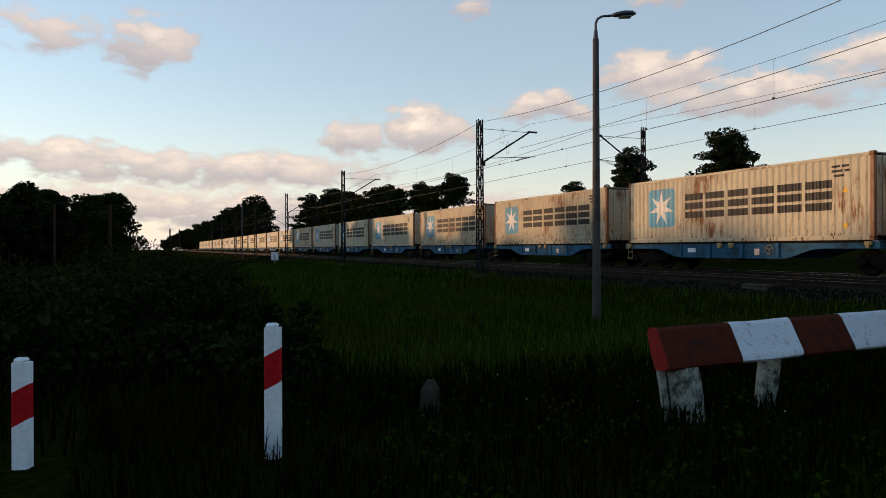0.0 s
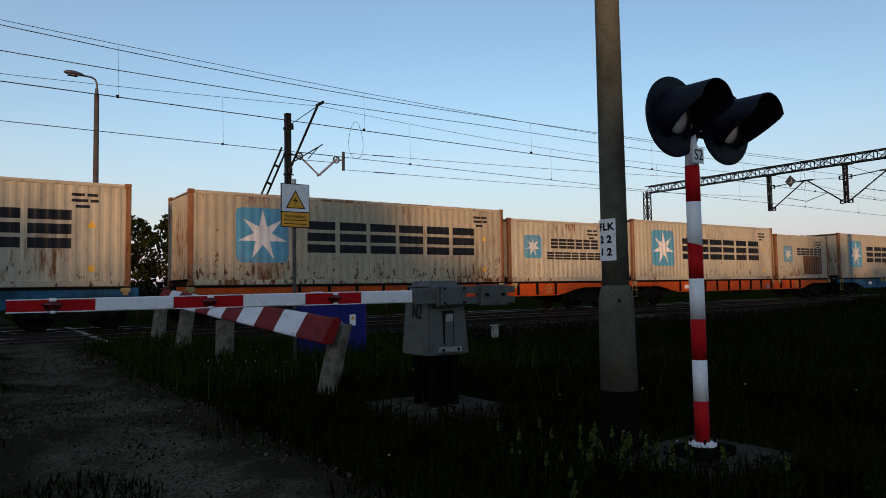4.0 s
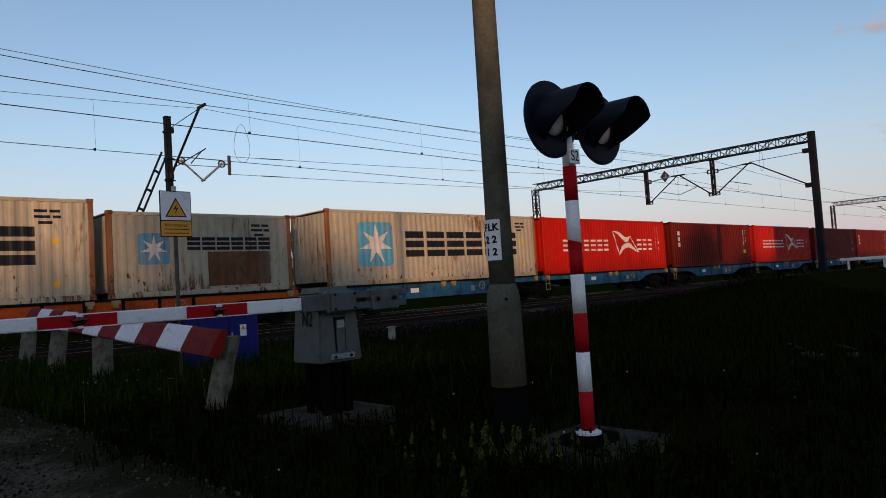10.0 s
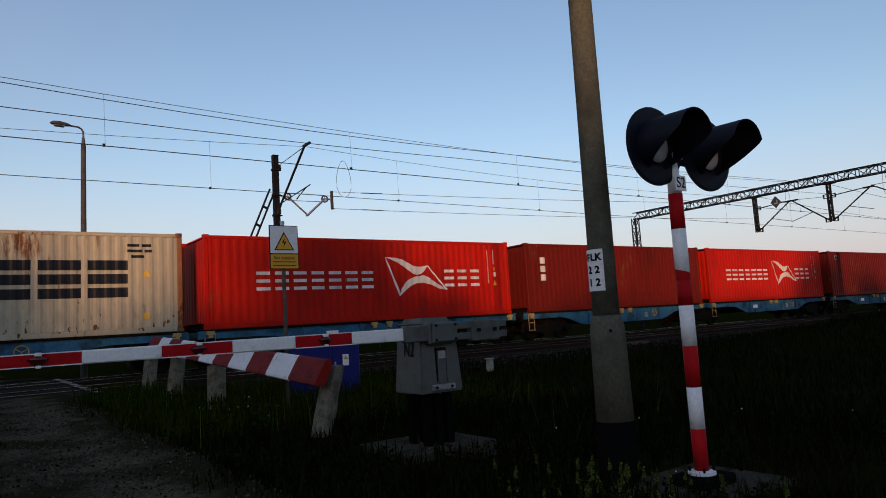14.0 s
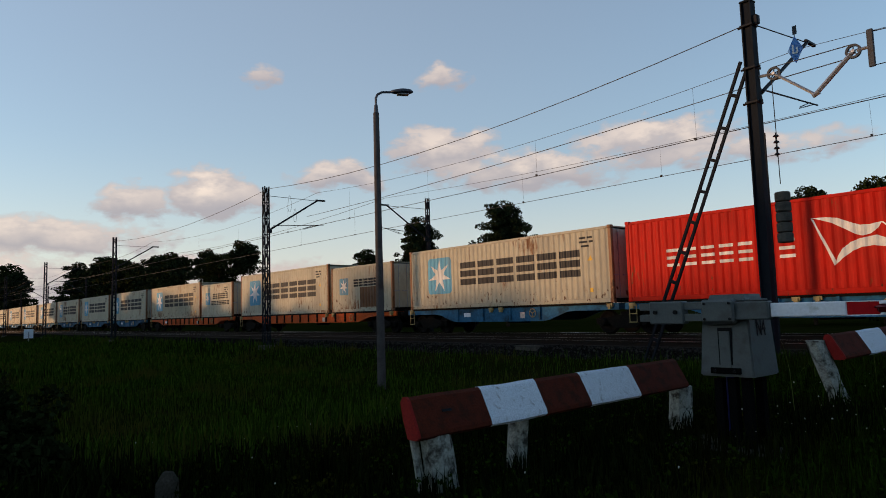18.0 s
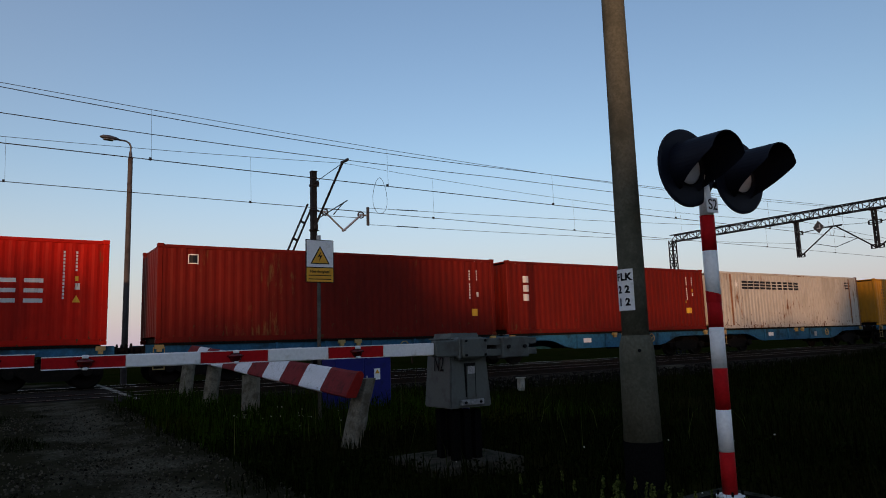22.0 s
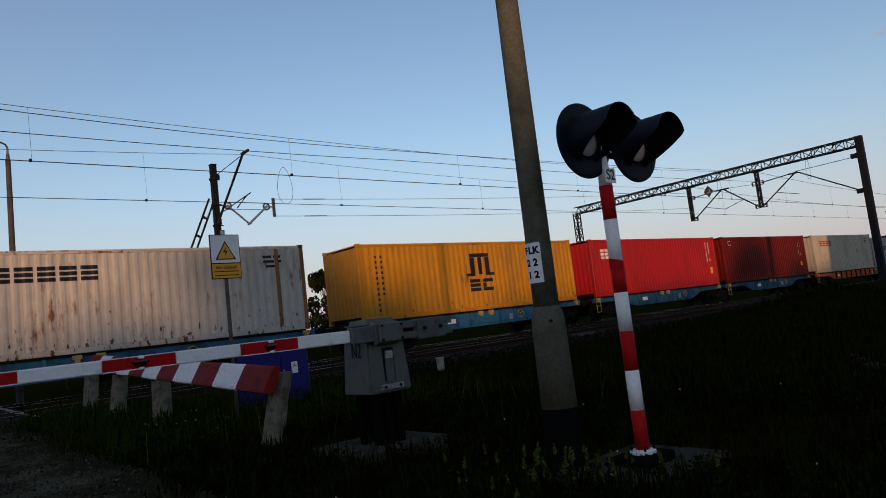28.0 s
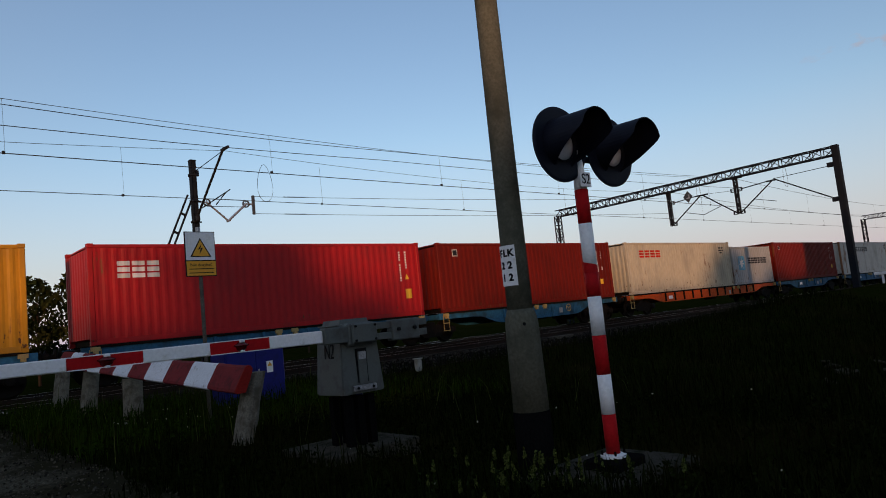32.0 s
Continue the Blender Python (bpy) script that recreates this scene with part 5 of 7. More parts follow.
def anchor_mast(x, y, sy, zt, label, drum=True, w=0.12):
    """A solid mast with ladder-like stay, tension pulleys, yoke and weights."""
    m = thing("anchor_mast", pose(x, y, 0), label, "mast", "overhead line masts")
    zb = height(x, y) - 0.1
    col = bmesh.new()
    i = w - 0.03
    prism(col, [(u, v, zb) for u, v in ((-w, -w), (-i, -w), (-i, -w + 0.05), (i, -w + 0.05), (i, -w), (w, -w), (w, w), (i, w), (i, w - 0.05), (-i, w - 0.05), (-i, w), (-w, w))], (0, 0, zt - zb))
    part("mast_column", col, M["mast"], m)
    part("mast_cap", bx(-w - 0.02, w + 0.02, -w - 0.02, w + 0.02, zt, zt + 0.05, bevel=0.02), M["mast"], m)
    for z in (zt - 0.55, zt - 1.55, zt - 2.35):
        part("mast_clamp", bx(-w - 0.03, w + 0.03, -w - 0.03, w + 0.03, z - 0.03, z + 0.03, bevel=0.012), M["dark_steel"], m)
        for sx in (-1, 1):
            part("clamp_bolt", rod(bmesh.new(), (sx * (w + 0.02), -0.06, z), (sx * (w + 0.10), -0.06, z), 0.028, seg=6), M["dark_steel"], m)
    part("anchor_lug", bx(w - 0.01, w + 0.12, -0.07, 0.07, zt - 0.56, zt - 0.34, bevel=0.02), M["dark_steel"], m)
    a, b = Vector((-0.15, 0, zt - 1.35)), Vector((-3.2, 0, height(x - 3.2, y) - 0.1))
    # the stay's two legs lie one above the other as seen along the track
    stay2 = bmesh.new()
    n = (b - a).normalized().cross(Vector((0, 1, 0)))
    for s in (-0.10, 0.10):
        beam(stay2, a + n * s, b + n * s, 0.062)
    for k in range(1, 10):
        p = a.lerp(b, k / 10)
        beam(stay2, p - n * 0.10, p + n * 0.10, 0.075)
    part("stay", stay2, M["mast"], m)
    cantilever(m, zt - 2.2, sy, 3.35 if drum else 2.75, 2.1 if drum else 1.95)
    # tension gear along the track
    z1 = zt - (1.80 if drum else 1.57)
    arm = bmesh.new()
    rod(arm, (0.15, 0, z1 + 0.02), (0.48, 0, z1), 0.035, seg=6)
    rod(arm, (0.48, 0, z1), (1.30, 0, z1 - 0.70), 0.036, seg=6)
    rod(arm, (1.30, 0, z1 - 0.70), (2.08, 0, z1), 0.048, seg=6)
    rod(arm, (1.24, 0, z1 - 0.72), (1.38, 0, z1 - 0.66), 0.05, seg=6)
    part("tension_lever", arm, M["galv"], m)
    for px, pz in ((0.48, z1), (2.08, z1)):
        wheel = part("pulley", tyre(bmesh.new(), 0.105, 0.15, 0.03, (px, 0, pz)), M["iron"], m)
        part("hub", lathe(bmesh.new(), [(0.035, -0.05), (0.042, 0.0), (0.035, 0.05)], 12, "y", (px, 0, pz)), M["galv"], wheel)
        for k in range(5):
            u, v = math.cos(k * math.tau / 5 + 0.3), math.sin(k * math.tau / 5 + 0.3)
            part("spoke", rod(bmesh.new(), (px + 0.03 * u, 0, pz + 0.03 * v), (px + 0.115 * u, 0, pz + 0.115 * v), 0.013, seg=6), M["iron"], wheel)
    part("tension_rope", rod(rod(bmesh.new(), (0.48, 0, z1 + 0.15), (2.08, 0, z1 + 0.15), 0.012, seg=5), (0.48, 0, z1 - 0.15), (2.08, 0, z1 - 0.12), 0.012, seg=5), M["wire"], m)
    part("yoke", bx(2.34, 2.46, -0.035, 0.035, z1 - 0.42, z1 + 0.36, bevel=0.015), M["iron"], m)
    part("yoke_link", rod(bmesh.new(), (2.15, 0, z1), (2.38, 0, z1), 0.035, seg=6), M["galv"], m)
    if drum:
        part("weight_rope", rod(bmesh.new(), (0.44, 0, 3.6), (0.42, 0, z1 - 0.1), 0.010, seg=5), M["wire"], m)
        part("guide_rod", rod(bmesh.new(), (0.2, -0.05, 0.2), (0.2, -0.05, zt - 3.1), 0.02, seg=6), M["dark_steel"], m)
        for k in range(5):
            part("tension_weight", lathe(bmesh.new(), [(0.14, 0), (0.16, 0.02), (0.16, 0.19), (0.14, 0.21)], 16, "z", (0.46, 0, 2.30 + 0.225 * k)), M["concrete"], m)
        part("joint_insulator", insulator(bmesh.new(), (0.42, 0, 4.2), (0.42, 0, 4.75), 0.07, 4), M["dark_steel"], m)
    return m


ml = anchor_mast(-7.0, 16.2, 1, 7.88, "black anchor mast with ladder stay, pulleys and weights")
dm = bmesh.new()
prism(dm, [(0.62, 0.9, 7.12), (0.79, 0.9, 6.80), (0.62, 0.9, 6.48), (0.45, 0.9, 6.80)], (0, 0.02, 0))
part("marker_board", dm, M["sign_blue"], ml, "blue diamond marker board")
part("marker_bars", box(box(box(bmesh.new(), 0.555, 0.595, 0.885, 0.896, 6.70, 6.92), 0.645, 0.685, 0.885, 0.896, 6.70, 6.84), 0.595, 0.645, 0.885, 0.896, 6.70, 6.74), M["white"], ml)
part("marker_tab", bx(0.585, 0.675, 0.9, 0.92, 7.16, 7.36), M["iron"], ml)
part("tab_stem", bx(0.612, 0.628, 0.905, 0.915, 7.06, 7.18), M["dark_steel"], ml)
anchor_mast(10.45, 26.15, -1, 7.85, "dark anchor mast with stay and pulleys beyond the tracks", drum=False, w=0.105)


def portal(x, y0, y1, zt, drops, label):
    """A lattice portal over the tracks with hanging posts and bracket arms."""
    p = thing("catenary_portal", pose(x, 0, 0), label, "portal", "overhead line portals")
    zb = height(x, y0) - 0.1
    col = bmesh.new()
    box(col, -0.17, 0.17, y0 - 0.16, y0 + 0.16, zb, zt + 0.05)
    part("portal_leg", col, M["mast"], p)
    part("portal_leg", lattice(bmesh.new(), (0, y1, height(x, y1) - 0.1), (0, y1, zt - 0.4), 0.42, 0.36, rungs=12, r=0.035), M["mast"], p)
    part("portal_beam", lattice(bmesh.new(), (0, y0 + 0.1, zt - 0.25), (0, y1, zt - 0.25), 0.46, 0.46, rungs=34, r=0.03), M["mast"], p)
    for y, sides in drops:
        part("drop_post", lattice(bmesh.new(), (0, y, zt - 0.5), (0, y, zt - 2.7), 0.17, 0.16, rungs=8, r=0.026), M["mast"], p)
        part("post_plate", bx(-0.2, 0.2, y - 0.36, y + 0.30, zt - 0.56, zt - 0.49, bevel=0.01), M["mast"], p)
        for s in sides:
            part("bracket_tube", rod(bmesh.new(), (0, y + s * 0.15, zt - 2.6), (0, y + s * 2.1, zt - 1.15), 0.04, seg=8), M["mast"], p)
            part("bracket_head", bx(-0.04, 0.04, y + s * 2.05 - 0.28, y + s * 2.05 + 0.28, zt - 1.17, zt - 1.08, bevel=0.015), M["mast"], p)
            part("tie_rod", rod(bmesh.new(), (0, y + s * 0.1, zt - 1.25), (0, y + s * 2.1, zt - 1.1), 0.030 if s < 0 else 0.012, seg=6), M["mast"], p)
            for z in (zt - 1.25, zt - 2.6):
                shoe = part("bracket_shoe", bx(-0.05, 0.05, y + s * 0.21 - 0.13, y + s * 0.21 + 0.13, z + 0.09, z + 0.13), M["mast"], p)
                part("shoe_leg", bx(-0.05, 0.05, y + s * 0.21 - 0.13, y + s * 0.21 + 0.13, z - 0.11, z - 0.07), M["mast"], shoe)
                part("shoe_stop", bx(-0.05, 0.05, y + s * 0.32 - 0.025, y + s * 0.32 + 0.025, z - 0.066, z + 0.086), M["mast"], shoe)
            part("registration_arm", rod(bmesh.new(), (0, y + s * 1.0, zt - 2.0), (0, y + s * 2.2, zt - 2.35), 0.02, seg=6), M["mast"], p)
    part("bracket_tube", rod(bmesh.new(), (0, y0 + 0.2, zt - 2.9), (0, y0 + 3.4, zt - 1.05), 0.035, seg=8), M["mast"], p)
    part("tie_rod", rod(bmesh.new(), (0, y0 + 0.2, zt - 1.0), (0, y0 + 3.4, zt - 1.05), 0.018, seg=6), M["mast"], p)
    for z in (zt - 0.95, zt - 2.85):
        part("wall_bracket", bx(-0.1, 0.1, y0 + 0.15, y0 + 0.5, z - 0.12, z + 0.12), M["mast"], p)
    return p


pt = portal(40.5, 13.5, 32.6, 8.05, [(19.1, (1, -1)), (23.5, (-1,))], "dark lattice portal with hanging brackets over the tracks")
dm = bmesh.new()
prism(dm, [(-0.2, 22.1, 7.35), (-0.2, 22.42, 6.98), (-0.2, 22.1, 6.6), (-0.2, 21.78, 6.98)], (0.02, 0, 0))
part("marker_board", dm, M["iron"], pt, "small grey diamond marker board")
part("marker_bars", box(box(bmesh.new(), -0.212, -0.203, 21.98, 22.06, 6.86, 7.12), -0.212, -0.203, 22.06, 22.2, 6.86, 6.93), M["galv"], pt)
portal(92.0, 9.0, 27.5, 8.05, [(15.0, (-1,)), (20.5, (1,))], "distant dark lattice portal over the tracks")
portal(170.0, 9.0, 27.5, 8.05, [(15.0, (-1,))], "distant dark lattice portal over the tracks")


def wire(name, pts, r, parent=None):
    bm = bmesh.new()
    rings = []
    for i, p in enumerate(pts):
        p = Vector(p)
        d = (Vector(pts[min(i + 1, len(pts) - 1)]) - Vector(pts[max(i - 1, 0)])).normalized()
        q = d.to_track_quat("Z", "Y").to_matrix()
        rings.append([bm.verts.new(p + q @ Vector((r * math.cos(k * math.tau / 5), r * math.sin(k * math.tau / 5), 0))) for k in range(5)])
    for a, b in zip(rings, rings[1:]):
        for k in range(5):
            bm.faces.new((a[k], a[(k + 1) % 5], b[(k + 1) % 5], b[k]))
    return part(name, bm, M["wire"], parent)


def span(x0, z0, x1, z1, sag, y0, y1=None, n=10):
    y1 = y0 if y1 is None else y1
    return [(lerp(x0, x1, k / n), lerp(y0, y1, k / n), lerp(z0, z1, k / n) - 4 * sag * (k / n) * (1 - k / n)) for k in range(n + 1)]


def line(y, masts, label, contact=5.78, carrier=7.52, slack=0.0075):
    """A contact wire pair, its carrying wire in sagging spans, and the droppers between them."""
    t = thing("overhead_wires", pose(0, 0, 0), label, "wires", "overhead lines")
    rng = random.Random(round(y * 10))
    for a, b in zip(masts, masts[1:]):
        sag = slack * (b - a) * (b - a) / 24 + 0.10
        sag = min(sag, 0.66)
        part_pts = span(a, carrier, b, carrier, sag, y, n=14)
        wire("carrying_wire", part_pts, 0.008 if a > -60 and b < 60 else 0.012, t)
        wire("contact_wire", [(a, y - 0.02, contact), ((a + b) / 2, y - 0.02, contact - 0.03), (b, y - 0.02, contact)], 0.009 if a > -60 else 0.012, t)
        wire("contact_wire", [(a, y + 0.03, contact + 0.004), ((a + b) / 2, y + 0.03, contact - 0.026), (b, y + 0.03, contact + 0.004)], 0.007, t)
        k = max(3, round((b - a) / 7))
        for i in range(k):
            f = (i + 0.5) / k
            x = lerp(a, b, f)
            zc = carrier - 4 * sag * f * (1 - f)
            wire("dropper", [(x, y, zc), (x + 0.03, y, contact)], 0.0035, t)
            part("dropper_clamp", bx(x - 0.03, x + 0.03, y - 0.03, y + 0.03, contact - 0.03, contact + 0.04), M["dark_steel"], t)
    return t


near_line = line(NEAR_Y, [-190, -164, -137.5, -111, -84.5, -58.1, -31.5, -7.0, 40.5, 92, 170, 300], "overhead wires with droppers above the nearer track", slack=0.016)
far_line = line(FAR_Y, [-163.5, -137, -110.5, -70, -30.95, 10.45, 40.5, 92, 170, 300], "overhead wires with droppers above the train's track")
# the lengths that end at the anchor masts
for t_, y0, y1, x0, x1, z0, zx in ((near_line, 16.25, NEAR_Y - 0.15, -4.6, 14.0, 6.40, 6.78), (near_line, 16.25, NEAR_Y - 0.15, -4.6, 14.0, 5.70, 6.45), (far_line, 26.15, FAR_Y + 0.3, 12.85, 40.5, 6.60, 7.2), (far_line, 26.15, FAR_Y + 0.3, 12.85, 40.5, 5.90, 6.2)):
    wire("anchored_wire", span(x0, z0, x1, zx, 0.22 if zx == 6.78 else 0.12, y0, y1), 0.010, t_)
    part("strain_insulator", insulator(bmesh.new(), (x0 + 1.3, lerp(y0, y1, 1.3 / (x1 - x0)), lerp(z0, zx, 1.3 / (x1 - x0)) - 0.02), (x0 + 2.3, lerp(y0, y1, 2.3 / (x1 - x0)), lerp(z0, zx, 2.3 / (x1 - x0)) - 0.03), 0.022, 5), M["dark_steel"], t_)
for z0, z1 in ((6.78, 7.5), (6.45, 6.9)):
    wire("anchored_wire", span(14.0, z0, 40.5, z1, 0.1, NEAR_Y - 0.15), 0.010, near_line)
wire("anchored_wire", span(-31.5, 7.45, -7.0, 7.40, 0.60, 16.3, 16.2), 0.012, near_line)
wire("anchored_wire", span(-31.5, 6.2, -7.0, 5.95, 0.15, 18.5, 16.2), 0.011, near_line)
wire("anchored_wire", span(-58.1, 7.45, -31.5, 7.45, 0.55, 16.3, 16.3), 0.012, near_line)
# slack jumper loops beside the far anchor mast
for dx, dy, zc, tall in ((12.5, 24.4, 6.75, 0.72), (-31.1, 17.3, 6.72, 0.42), (-31.1, 17.6, 6.15, 0.34), (38.8, 20.6, 6.75, 0.6), (38.8, 15.6, 6.75, 0.6)):
    pts = [(dx + 0.39 * tall * math.sin(a) * (1.1 - 0.3 * math.cos(a)), dy, zc + tall * math.cos(a)) for a in [i * math.tau / 18 for i in range(19)]]
    wire("jumper_loop", pts, 0.008, far_line)


# ---- street lamps ----
def street_lamp(x, y, z0, ztop, way, label, thick=1.0):
    """A tapering concrete pole with a bent steel arm and a flat lamp head."""
    l = thing("street_lamp", pose(x, y, z0), label, "street lamp", "street lamps")
    H = ztop - z0
    part("pole", lathe(bmesh.new(), [(0.125 * thick, -0.3), (0.12 * thick, 0.1), (0.085 * thick, H - 0.02), (0.06 * thick, H)], 14), M["lamp_pole"], l, smooth=True)
    part("collar", lathe(bmesh.new(), [(0.075 * thick, H - 0.05), (0.05 * thick, H + 0.22)], 12), M["lamp_head"], l)
    d = Vector((way[0], way[1], 0)).normalized()
    arm = bmesh.new()
    pts = [Vector((0, 0, H)), Vector((0, 0, H + 0.42)), d * 0.05 + Vector((0, 0, H + 0.54)), d * 0.18 + Vector((0, 0, H + 0.61)), d * 0.50 + Vector((0, 0, H + 0.62))]
    for a, b in zip(pts, pts[1:]):
        rod(arm, a, b, 0.035, seg=8)
    part("arm", arm, M["lamp_head"], l)
    q = d.to_track_quat("X", "Z").to_matrix().to_4x4()
    head = bmesh.new()
    prof = [(0.0, 0.05, 0.05), (0.12, 0.10, 0.085), (0.34, 0.16, 0.11), (0.56, 0.14, 0.09), (0.66, 0.05, 0.03)]
    rings = []
    for u, w, hh in prof:
        rings.append([head.verts.new(q @ Vector((u, w * math.cos(a), hh * math.sin(a) * (1.0 if math.sin(a) > 0 else 0.55))) + d * 0.44 + Vector((0, 0, H + 0.62 + 0.03 * u))) for a in [i * math.tau / 12 for i in range(12)]])
    for a, b in zip(rings, rings[1:]):
        for i in range(12):
            head.faces.new((a[i], a[(i + 1) % 12], b[(i + 1) % 12], b[i]))
    head.faces.new(rings[0][::-1])
    head.faces.new(rings[-1])
    part("lamp_head", head, M["lamp_head"], l, smooth=True)
    part("diffuser", bx(-0.17, 0.17, -0.11, 0.11, -0.03, 0.0, bevel=0.01), M["galv"], l, at=Matrix.Translation(d * 0.80 + Vector((0, 0, H + 0.575))) @ q)
    return l


street_lamp(-16.09, 12.15, -1.05, 6.86, (0.5, 0.87), "grey concrete street lamp with flat head in the grass")
street_lamp(4.15, 29.0, -0.55, 8.4, (-1, -0.1), "pale street lamp rising beyond the tracks")
street_lamp(-2.1, 40.0, -0.6, 6.75, (1, -0.1), "pale street lamp further down the road")
street_lamp(-98.0, 12.6, -1.1, 7.3, (1, 0.3), "distant grey street lamp beside the track")


# ---- things at the crossing ----
def log_bar(stripes, x, y0, z_top, z_fall, parent, road, drift=0.0):
    """A striped split-log bar along the road, its broad face sloping towards the road (road is -1 or +1); stripes are (length, colour)."""
    high = 0.28
    y = y0
    for n, (ln, col) in enumerate(stripes):
        bm = bmesh.new()
        prof = [(-road * u, v) for u, v in ((-0.075, -0.285), (-0.10, -0.265), (-0.09, -0.235), (-0.02, -0.125), (0.045, -0.022), (0.075, -0.002), (0.11, -0.008), (0.13, -0.045), (0.085, -0.16), (0.02, -0.285))]
        k = 6
        rings = []
        for i in range(k + 1):
            yy = y + ln * i / k
            zz = z_top + z_fall * (yy - y0)
            jit = 0.006 * noise.noise((yy * 3, n, x)) + drift * (yy - y0)
            jz = 0.006 * noise.noise((yy * 3, n, x + 5))
            slant = 0.03
            rings.append([bm.verts.new((x + a + jit, yy + slant * (b / high), zz + b + jz)) for a, b in prof])
        for a, b in zip(rings, rings[1:]):
            for i in range(len(prof)):
                j = (i + 1) % len(prof)
                bm.faces.new((a[i], a[j], b[j], b[i]))
        bm.faces.new(rings[0][::-1])
        bm.faces.new(rings[-1])
        ob = part("bar_end" if "fresh" in col else "bar_stripe", bm, M[col], parent, "bright red painted end" if "fresh" in col else "weathered red stripe" if "red" in col else "chipped white stripe")
        for f in ob.data.polygons:
            f.use_smooth = False
        y += ln
    return y


def stub(parent, x, y, top, lean=(0, 0), w=0.14, d=0.2, mat_="lime"):
    """A rough limewashed concrete post, leaning a little."""
    bm = bmesh.new()
    zb = height(x, y) - 0.25
    rings = []
    for k in range(7):
        f = k / 6
        z = lerp(zb, top, f)
        s = 1.0 - 0.06 * f
        ring = []
        for i in range(8):
            a = i * math.tau / 8 + math.pi / 8
            r = 1 + 0.12 * noise.noise((x * 7 + math.cos(a) * 2, y * 5 + math.sin(a) * 2, z * 6))
            ring.append(bm.verts.new((x + lean[0] * f + w * 0.62 * s * r * math.copysign(min(1, abs(math.cos(a)) * 1.25), math.cos(a)), y + lean[1] * f + d * 0.62 * s * r * math.copysign(min(1, abs(math.sin(a)) * 1.25), math.sin(a)), z)))
        rings.append(ring)
    for a, b in zip(rings, rings[1:]):
        for i in range(8):
            bm.faces.new((a[i], a[(i + 1) % 8], b[(i + 1) % 8], b[i]))
    bm.faces.new(rings[0][::-1])
    bm.faces.new(rings[-1])
    part("post", bm, M[mat_], parent)


R, Wt = "old_red", "old_white"
g = thing("guard_rail", pose(0, 0, 0), "old red and white concrete guard bar on limewashed posts", "guard rail", "guard rails by the road")
log_bar([(0.02, "fresh_red"), (0.68, R), (0.62, Wt), (0.58, R), (0.74, Wt), (0.84, R)], -4.0, 3.86, 0.42, 0.012, g, 1)
part("bar_slot", bx(-0.005, 0.005, -0.045, 0.045, -0.009, 0.009), M["black"], g, at=pose(-3.985, 4.16, 0.305, 0, -33, 0))
stub(g, -4.0, 4.16, 0.16, (0.0, -0.10), 0.15, 0.19)
stub(g, -4.06, 4.02, 0.20, (0.0, -0.12), 0.04, 0.05)
stub(g, -4.20, 5.05, 0.38, (0.1, 0.0), 0.13, 0.13)
stub(g, -4.02, 7.30, 0.18, (0.0, 0.05), 0.17, 0.20)
g = thing("guard_rail", pose(0, 0, 0), "red and white guard bar on four stubby posts along the road", "guard rail", "guard rails by the road")
log_bar([(0.02, "fresh_red")] + [(0.70, R if k % 2 == 0 else Wt) for k in range(11)], -3.22, 9.30, 0.63, 0.018, g, 1, drift=0.045)
for x, y, ln in ((-3.20, 9.45, -0.2), (-3.08, 12.9, 0), (-2.9, 15.3, 0), (-2.78, 16.5, 0.1)):
    stub(g, x, y, 0.56 if y < 11 else 0.43, (-0.22 if y < 11 else -0.03, ln), 0.15 if y < 11 else 0.19, 0.19 if y < 11 else 0.24)
g = thing("guard_rail", pose(0, 0, 0), "red and white guard bar on leaning concrete posts", "guard rail", "guard rails by the road")
log_bar([(0.02, "fresh_red")] + [(0.70, "guard_red" if k % 2 == 0 else Wt) for k in range(11)], 3.45, 8.15, 0.69, 0.050, g, -1)
for x, y, ln, tp in ((3.44, 8.35, -0.04, 0.60), (3.50, 12.0, 0, 0.56), (3.50, 14.5, 0, 0.68), (3.52, 16.6, 0, 0.74)):
    stub(g, x, y, tp, (0.24 if y < 10 else 0.03 if y < 13 else 0.12, ln), 0.17 if y < 10 else 0.21, 0.2, "post_concrete")


def guide_post(x, y, yaw, label, z0=None, mirror=1):
    """A white plastic roadside post with slanting top and red reflector band."""
    z0 = height(x, y) if z0 is None else z0
    p = thing("guide_post", pose(x, y, z0, 0, 0, yaw), label, "guide post", "roadside guide posts")
    w, d, H = 0.046, 0.030, 0.80

    def piece(za, zb, slant_a, slant_b, grow=0.0):
        bm = bmesh.new()
        prof = [(-w, -d), (-w * 0.7, -d * 1.4), (w * 0.7, -d * 1.4), (w, -d), (w, d), (-w, d)]
        a = [bm.verts.new((mirror * u * (1 + grow), v * (1 + grow), za + slant_a * (u / w))) for u, v in prof]
        b = [bm.verts.new((mirror * u * (1 + grow), v * (1 + grow), zb + slant_b * (u / w))) for u, v in prof]
        for i in range(6):
            bm.faces.new((a[i], a[(i + 1) % 6], b[(i + 1) % 6], b[i]))
        bm.faces.new(a[::-1])
        bm.faces.new(b)
        return bm
    part("shaft", piece(-0.2, 0.42, 0, 0.025), M["white"], p)
    part("red_band", piece(0.42, 0.62, 0.025, 0.025), M["red"], p)
    if mirror < 0:
        part("reflector", bx(-0.018, 0.018, -d * 1.4 - 0.006, -d * 1.4 + 0.002, 0.45, 0.6), M["galv"], p)
    head = piece(0.62, 0.77, 0.025, 0.0)
    part("head", head, M["white"], p)
    part("head_cap", bx(-w * 0.9, w * 0.75, -d, d, 0.77, 0.795, bevel=0.02), M["white"], p)
    return p


